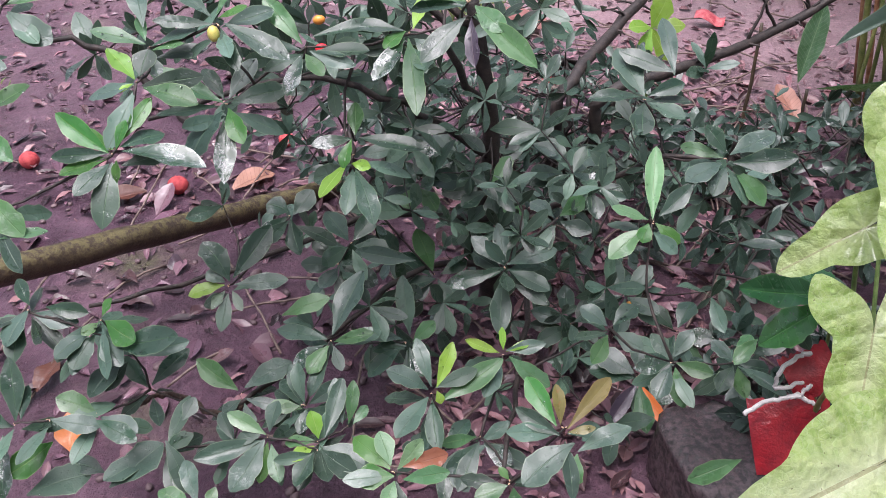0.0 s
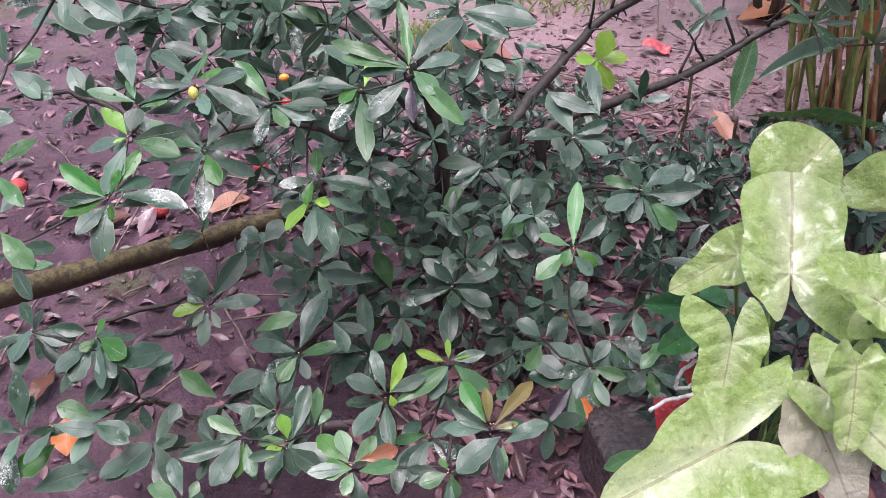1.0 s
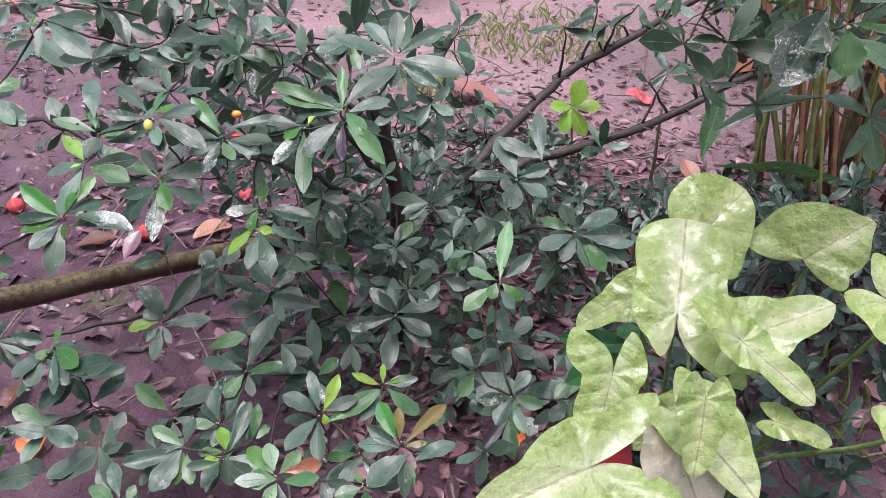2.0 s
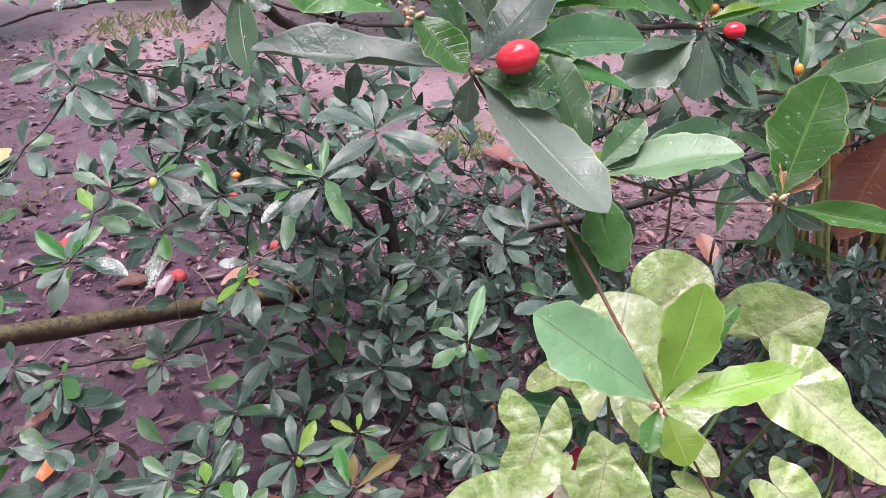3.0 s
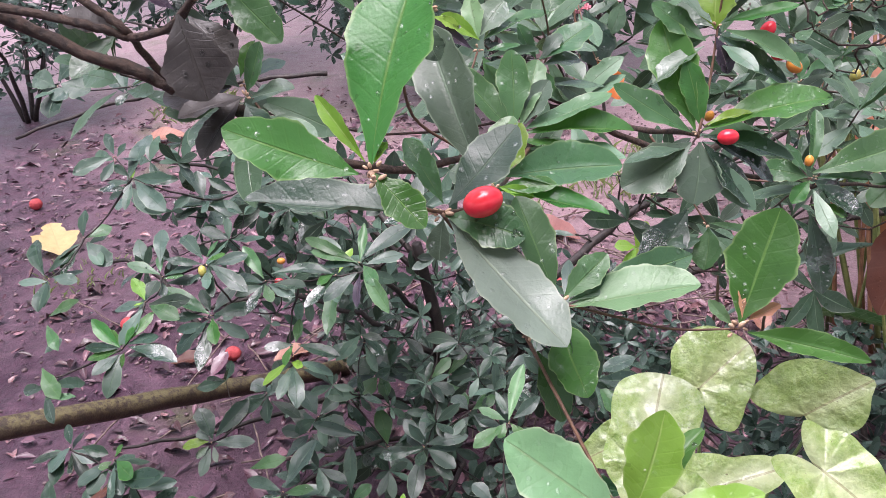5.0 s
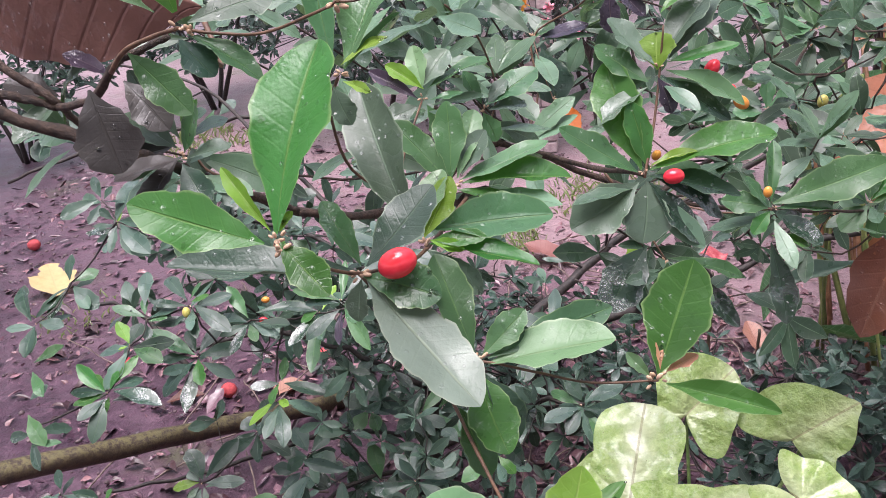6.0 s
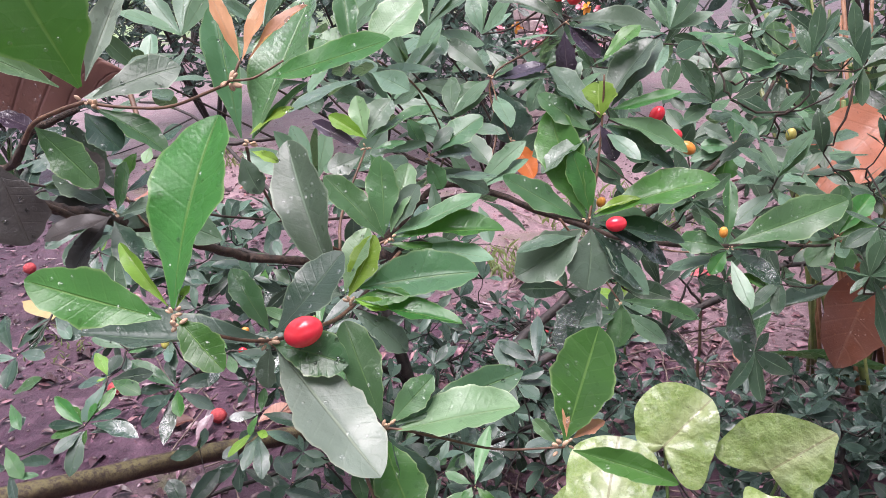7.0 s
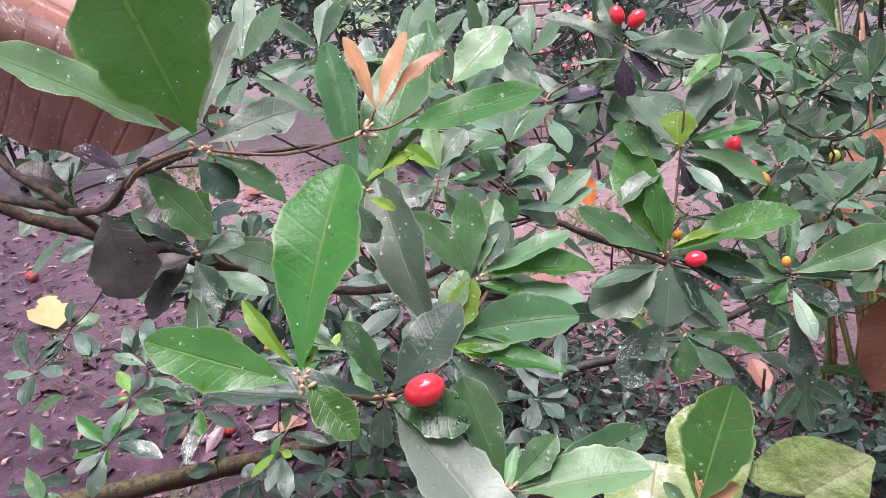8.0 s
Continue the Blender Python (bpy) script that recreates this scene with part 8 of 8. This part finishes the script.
# ---- grass tufts on the far side of the bed ----
blade_shape = leaf_shape(5, 2, 0.3, 0.3, 0.45, 0.0, 0.0, 5)
for (x, y, rad, n, h) in ((0.66, 3.95, 0.40, 260, 0.07), (0.1, 3.35, 0.2, 130, 0.07), (-2.3, 5.4, 0.4, 160, 0.08), (-1.7, 2.7, 0.22, 60, 0.04), (1.15, 1.25, 0.2, 60, 0.10), (1.9, 4.4, 0.5, 160, 0.10)):
    tuft, c0 = Heap(), Vector((x, y, 0))
    for k in range(n):
        a, q = r_f.uniform(0, 6.28), rad * math.sqrt(r_f.random())
        px, py = x + q * math.cos(a), y + q * math.sin(a)
        b = Vector((px, py, ground_height(px, py) - 0.004))
        tuft.add(blade_shape, leaf_pose(b, b + Vector((r_f.uniform(-0.7, 0.7), r_f.uniform(-0.7, 0.5), 1)) * h * r_f.uniform(0.5, 1.2), r_f.uniform(0.004, 0.008), r_f.uniform(-60, 60)))
    tagged(put("grass", tuft.mesh("grass"), GRASS), "short patchy green grass on the earth", "grass", kind="stuff")

# ---- the clump of canes with dry sheaths and long ribbed leaves ----
canes = thing("cane_clump", "clump of green canes with orange dry sheaths and long leaves", "plant", (1.47, 2.34, 0.0))
r_c = random.Random(6)
for k in range(62):
    b = Vector((1.47 + r_c.triangular(-0.25, 0.42, -0.12), r_c.gauss(2.34, 0.11), -0.02))
    lean = Vector(((b.x - 1.42) * 1.1 + r_c.uniform(-0.22, 0.22), r_c.uniform(-0.2, 0.25), 1.25 * r_c.uniform(0.75, 1.15)))
    r0 = r_c.uniform(0.0045, 0.012)
    cane = stem("cane", canes, [b, b + lean * 0.45 + Vector((r_c.uniform(-0.02, 0.02), 0, 0)), b + lean], r0, r0 * 0.6, (CANE_DRY, CANE_GREEN, CANE_DARK, CANE_DRY, CANE_GREEN, CANE_DRY, CANE_GREEN)[k % 7], 7, 0.002, steps=3)
    if k % 2 == 0:
        e = b + lean * r_c.uniform(0.4, 1.0)
        d = Vector((r_c.uniform(-1, 0.8), r_c.uniform(-1, 0.3), r_c.uniform(-0.1, 0.9))).normalized() * r_c.uniform(0.24, 0.4)
        put("leaf", BROAD[k % 3], r_c.choice((MID, RIBBED, GREY)), canes, leaf_pose(e, e + d, r_c.uniform(0.05, 0.075), r_c.uniform(-30, 30)))
    if k % 4 == 0:
        e = b + (lean * 0.45).lerp(lean, r_c.uniform(0.0, 0.4))
        put("sheath", LEAVES[k % 10], DEAD_ORANGE, cane, leaf_pose(e, e + Vector((r_c.uniform(-0.08, 0.08), -0.04, r_c.uniform(-0.2, 0.16))), 0.045, r_c.uniform(-40, 40)))
put("leaf", BROAD[1], RIBBED, canes, leaf_pose((1.06, 2.38, 0.10), (1.12, 2.44, 0.32), 0.07, 10), "broad ribbed green leaf")
put("leaf", BROAD[0], RIBBED, canes, leaf_pose((1.06, 2.25, 0.14), (1.45, 2.05, 0.18), 0.022, 0), "long strap-like green leaf")

seedling = thing("seedling", "seedling with bright yellow-green leaves", "plant", (0.64, 2.5, 0.0))
stem("stem", seedling, [(0.64, 2.5, -0.01), (0.635, 2.49, 0.15), (0.62, 2.44, 0.27)], 0.005, 0.003, PETIOLE, 6)
for d, w in (((0.03, -0.02, 0.10), 0.075), ((-0.07, -0.03, 0.02), 0.05), ((0.05, -0.05, -0.08), 0.06), ((-0.03, -0.05, -0.07), 0.05), ((0.1, 0.0, 0.01), 0.06)):
    b = Vector((0.62, 2.44, 0.27))
    put("leaf", LEAVES[1], YOUNG, seedling, leaf_pose(b, b + Vector(d), w, 5))

for k, (x, y, h) in enumerate(((0.86, 2.25, 0.34), (1.0, 2.2, 0.16), (0.72, 1.8, 0.2))):
    sap = thing("bare_stem", "thin bare dark stem standing in the earth", "stem", (x, y, 0.0), "bare stems")
    stem("stem", sap, [(x, y, -0.02), (x + 0.01, y, h * 0.5), (x + 0.015, y + 0.01, h)], 0.006, 0.0045, CANE_DARK, 7, 0.002)

# ---- large dead leaves caught in the branches ----
hung = thing("dead_leaf", "large pink-brown dead leaf caught on a twig", "leaf", (0.1, 0.24, 1.5), "dead leaves")
put("blade", mesh_from("dead_blade", *leaf_shape(30, 8, 0.5, -0.72, 0.10, 0.02, 0.0, 33, 0.7)), DEAD_SHADED, hung, leaf_pose((0.287, 0.229, 1.483), (0.037, 0.285, 1.606), 0.072, 0))
stem("stalk", hung, [(0.287, 0.229, 1.475), (0.309, 0.194, 1.453), (0.317, 0.165, 1.461)], 0.0018, 0.0012, TWIG, 6)
# its paler pink stands for sky light on the upturned face
put("upper_face", mesh_from("upper_face", *leaf_shape(24, 8, 0.45, -0.12, 0.06, 0.02, 0.0, 36, 0.7)), DEAD_LIT_TOP, hung, leaf_pose((0.252, 0.268, 1.492), (-0.039, 0.352, 1.626), 0.115, 20), "lit pink upper face of the folded leaf")
hung = thing("dead_leaf", "large brown dead leaf hanging among the branches", "leaf", (1.02, 1.12, 0.9), "dead leaves")
put("blade", mesh_from("dead_blade", *leaf_shape(14, 6, 0.5, 0.2, -0.10, 0.03, 0.0, 34, 0.6)), DEAD_BROWN, hung, leaf_pose((1.038, 1.139, 0.953), (0.955, 1.091, 0.763), 0.115, 10))
stem("stalk", hung, [(1.038, 1.139, 0.953), (1.047, 1.129, 0.988), (1.023, 1.088, 1.017)], 0.0022, 0.0015, TWIG, 6)
hung = thing("dead_leaf", "large orange-brown dead leaf hanging among the branches", "leaf", (1.1, 1.35, 1.05), "dead leaves")
put("blade", mesh_from("dead_blade", *leaf_shape(14, 6, 0.5, 0.2, 0.14, 0.03, 0.0, 35, 0.6)), DEAD_ORANGE, hung, leaf_pose((1.148, 1.427, 1.133), (0.959, 1.336, 0.994), 0.15, 0))

stem("stalk", hung, [(1.148, 1.427, 1.133), (1.166, 1.427, 1.163), (1.147, 1.406, 1.211)], 0.0022, 0.0015, TWIG, 6)

# ---- trees in the distance ----
def tree(x, y, h, r0, seed, label, material, crown):
    r = random.Random(seed)
    ob = thing("tree", label, "tree", (x, y, 0.0), "distant trees")
    top = Vector((x + r.uniform(-0.3, 0.3), y, h))
    stem("trunk", ob, [(x, y, -0.05), (x + 0.05, y, h * 0.4), top], r0, r0 * 0.5, material, 11, 0.01)
    heap = Heap()
    for k in range(8):
        a = r.uniform(0, 6.28)
        b = Vector((x, y, h * r.uniform(0.5, 0.95)))
        e = b + Vector((math.cos(a), math.sin(a), r.uniform(0.2, 0.8))) * crown * r.uniform(0.5, 1)
        stem("limb", ob, [b, b.lerp(e, 0.5) + Vector((0, 0, 0.1)), e], r0 * 0.35, r0 * 0.1, material, 6, 0.02)
        for _ in range(55):
            p = e + Vector((r.gauss(0, 0.4), r.gauss(0, 0.4), r.gauss(0, 0.3))) * crown
            spray_into(heap, p, (0, -0.3, 1), r, 6, 0.22)
    put("crown", heap.mesh("crown"), FAR_GREEN, ob, None, "", "stuff")


tree(-0.45, 7.4, 4.5, 0.10, 51, "pale mottled trunk of a tree beyond the shrubs", PALE_BARK, 1.4)
tree(-1.5, 9.0, 5.0, 0.12, 52, "dark-trunked tree beyond the shrubs", BARK, 1.6)
tree(3.0, 11.0, 5.5, 0.14, 53, "dark-trunked tree beyond the shrubs", BARK, 1.9)
tree(-4.5, 15.0, 6.0, 0.15, 54, "dark-trunked tree in the distance", BARK, 2.2)
tree(7.5, 16.0, 6.5, 0.16, 55, "dark-trunked tree in the distance", BARK, 2.4)

# ---- a pale brick pillar and flowers beyond the bed ----
pillar = thing("brick_pillar", "pale pinkish brick pillar beyond the shrubs", "pillar", (0.21, 4.85, 0.0))
BRICK = plain_material("brick_pale_pink", (0.42, 0.30, 0.31), (0.62, 0.50, 0.50), 30.0, 0.75, 0.7, 0.003, vary=0.4)
MORTAR = plain_material("mortar_grey", (0.20, 0.16, 0.16), (0.30, 0.25, 0.25), 60.0, 0.85, 0.5, 0.003)


def block(sx, sy, sz, bevel):
    bm = bmesh.new()
    bmesh.ops.create_cube(bm, size=1.0)
    bmesh.ops.scale(bm, vec=(sx, sy, sz), verts=bm.verts[:])
    bmesh.ops.bevel(bm, geom=bm.edges[:], offset=bevel, segments=1, affect="EDGES")
    me = bpy.data.meshes.new("brick")
    bm.to_mesh(me)
    bm.free()
    return me


put("core", block(0.155, 0.155, 1.46, 0.004), MORTAR, pillar, pose(0.21, 4.85, 0.72))
brick_mesh, brick_half = block(0.172, 0.082, 0.060, 0.004), block(0.082, 0.172, 0.060, 0.004)
r_b = random.Random(2)
for k in range(20):
    for s in (-1, 1):
        off = Vector((0, s * 0.045, 0)) if k % 2 else Vector((s * 0.045, 0, 0))
        put("brick", brick_mesh if k % 2 else brick_half, BRICK, pillar, pose(0.21 + off.x + r_b.uniform(-0.002, 0.002), 4.85 + off.y, 0.034 + k * 0.0715, 0, 0, r_b.uniform(-1, 1)))
flowers = thing("flowering_shrub", "shrub with pink and orange blossoms beyond the bed", "shrub", (0.55, 4.7, 0.0))
PINK = plain_material("petal_pink", (0.62, 0.14, 0.20), (0.80, 0.42, 0.46), 40.0, 0.6)
PETAL = plain_material("petal_orange", (0.75, 0.26, 0.03), (0.85, 0.42, 0.06), 40.0, 0.6)
petal_mesh = mesh_from("petal", *leaf_shape(5, 4, 0.6, 0.3, 0.2, 0.02, 0.0, 99, 0.6))
stem("stem", flowers, [(0.55, 4.7, -0.02), (0.5, 4.7, 0.5), (0.42, 4.68, 1.0)], 0.012, 0.005, BARK, 6)
for k in range(15):
    c = Vector((r_b.uniform(0.02, 0.62), 4.68 + r_b.uniform(-0.12, 0.12), r_b.uniform(0.72, 1.12)))
    stem("twig", flowers, [(0.5, 4.7, 0.5), (0.5, 4.7, 0.5 + (c.z - 0.5) * 0.5), c], 0.005, 0.002, BARK, 5, steps=3)
    for q in range(6):
        a = q * 1.047 + r_b.uniform(-0.2, 0.2)
        put("petal", petal_mesh, PETAL if k % 6 == 3 else PINK, flowers, leaf_pose(c, c + Vector((math.cos(a), -r_b.uniform(0.2, 1.0), math.sin(a) + r_b.uniform(-0.4, 0.4))) * r_b.uniform(0.02, 0.035), 0.034, r_b.uniform(-50, 50)))

# ---- water drops on some of the near leaves ----
drops, r_w = Heap(), random.Random(19)
bead_v, bead_f = ellipsoid(1, 1, 0.55, 6, 9)
bead = (bead_v, bead_f, [(0.5, 0.5)] * len(bead_v))
near_leaves = [o for o in near.children if o.name.startswith("leaf")]
for k, o in enumerate(near_leaves):
    if k % 4 and not 40 < k < 52:
        continue
    me, n = o.data, len(o.data.vertices)
    for _ in range(r_w.randint(4, 11)):
        f = me.polygons[r_w.randrange(len(me.polygons))]
        if f.center.y < 0.3:
            continue
        p = o.matrix_basis @ f.center
        nrm = (o.matrix_basis.to_3x3() @ f.normal).normalized()
        if nrm.z < 0:
            nrm = -nrm
        s = r_w.uniform(0.0006, 0.0015)
        drops.add(bead, aim(p + nrm * s * 0.3, nrm, s))
WATER, wnt, wb, _ = mat_new("water")
wb.inputs["Transmission Weight"].default_value, wb.inputs["IOR"].default_value, wb.inputs["Roughness"].default_value = 1.0, 1.33, 0.02
put("rainwater", drops.mesh("rainwater"), WATER, near, None, "clear water drops on the leaves", "stuff")
low_drops = Heap()
for k, o in enumerate(o for o in low.children if o.name.startswith("leaf")):
    if k % 3:
        continue
    for _ in range(r_w.randint(3, 8)):
        f = o.data.polygons[r_w.randrange(len(o.data.polygons))]
        p = o.matrix_basis @ f.center
        nrm = (o.matrix_basis.to_3x3() @ f.normal).normalized()
        if nrm.z < 0:
            nrm = -nrm
        s = r_w.uniform(0.0009, 0.0022)
        low_drops.add(bead, aim(p + nrm * s * 0.3, nrm, s))
put("rainwater", low_drops.mesh("rainwater"), WATER, low, None, "clear water drops on the leaves", "stuff")

# ---- added trees and shrubs, out of the picture, to block low sky light ----
for k, (x, y, h) in enumerate(((-3.6, -1.2, 4.0), (-2.2, -3.6, 4.4), (0.3, -4.4, 4.8), (2.6, -3.2, 4.4), (3.9, -0.6, 4.2), (-4.6, 1.6, 4.2), (4.9, 1.8, 4.4), (-1.0, -6.5, 5.0), (5.5, 4.6, 4.6), (-5.8, 5.0, 4.6))):
    tree(x, y, h, 0.09, 70 + k, "unseen dark-trunked tree added to block low sky light", BARK, 1.5)
bush((-2.4, -1.9), (0.9, 1.5), 160, 0.11, 91, "unseen dark shrub added to block low sky light", floor=0.2)
bush((1.9, -1.9), (0.9, 1.5), 160, 0.11, 92, "unseen dark shrub added to block low sky light", floor=0.2)
bush((-0.2, -2.4), (0.9, 1.4), 160, 0.11, 93, "unseen dark shrub added to block low sky light", floor=0.2)
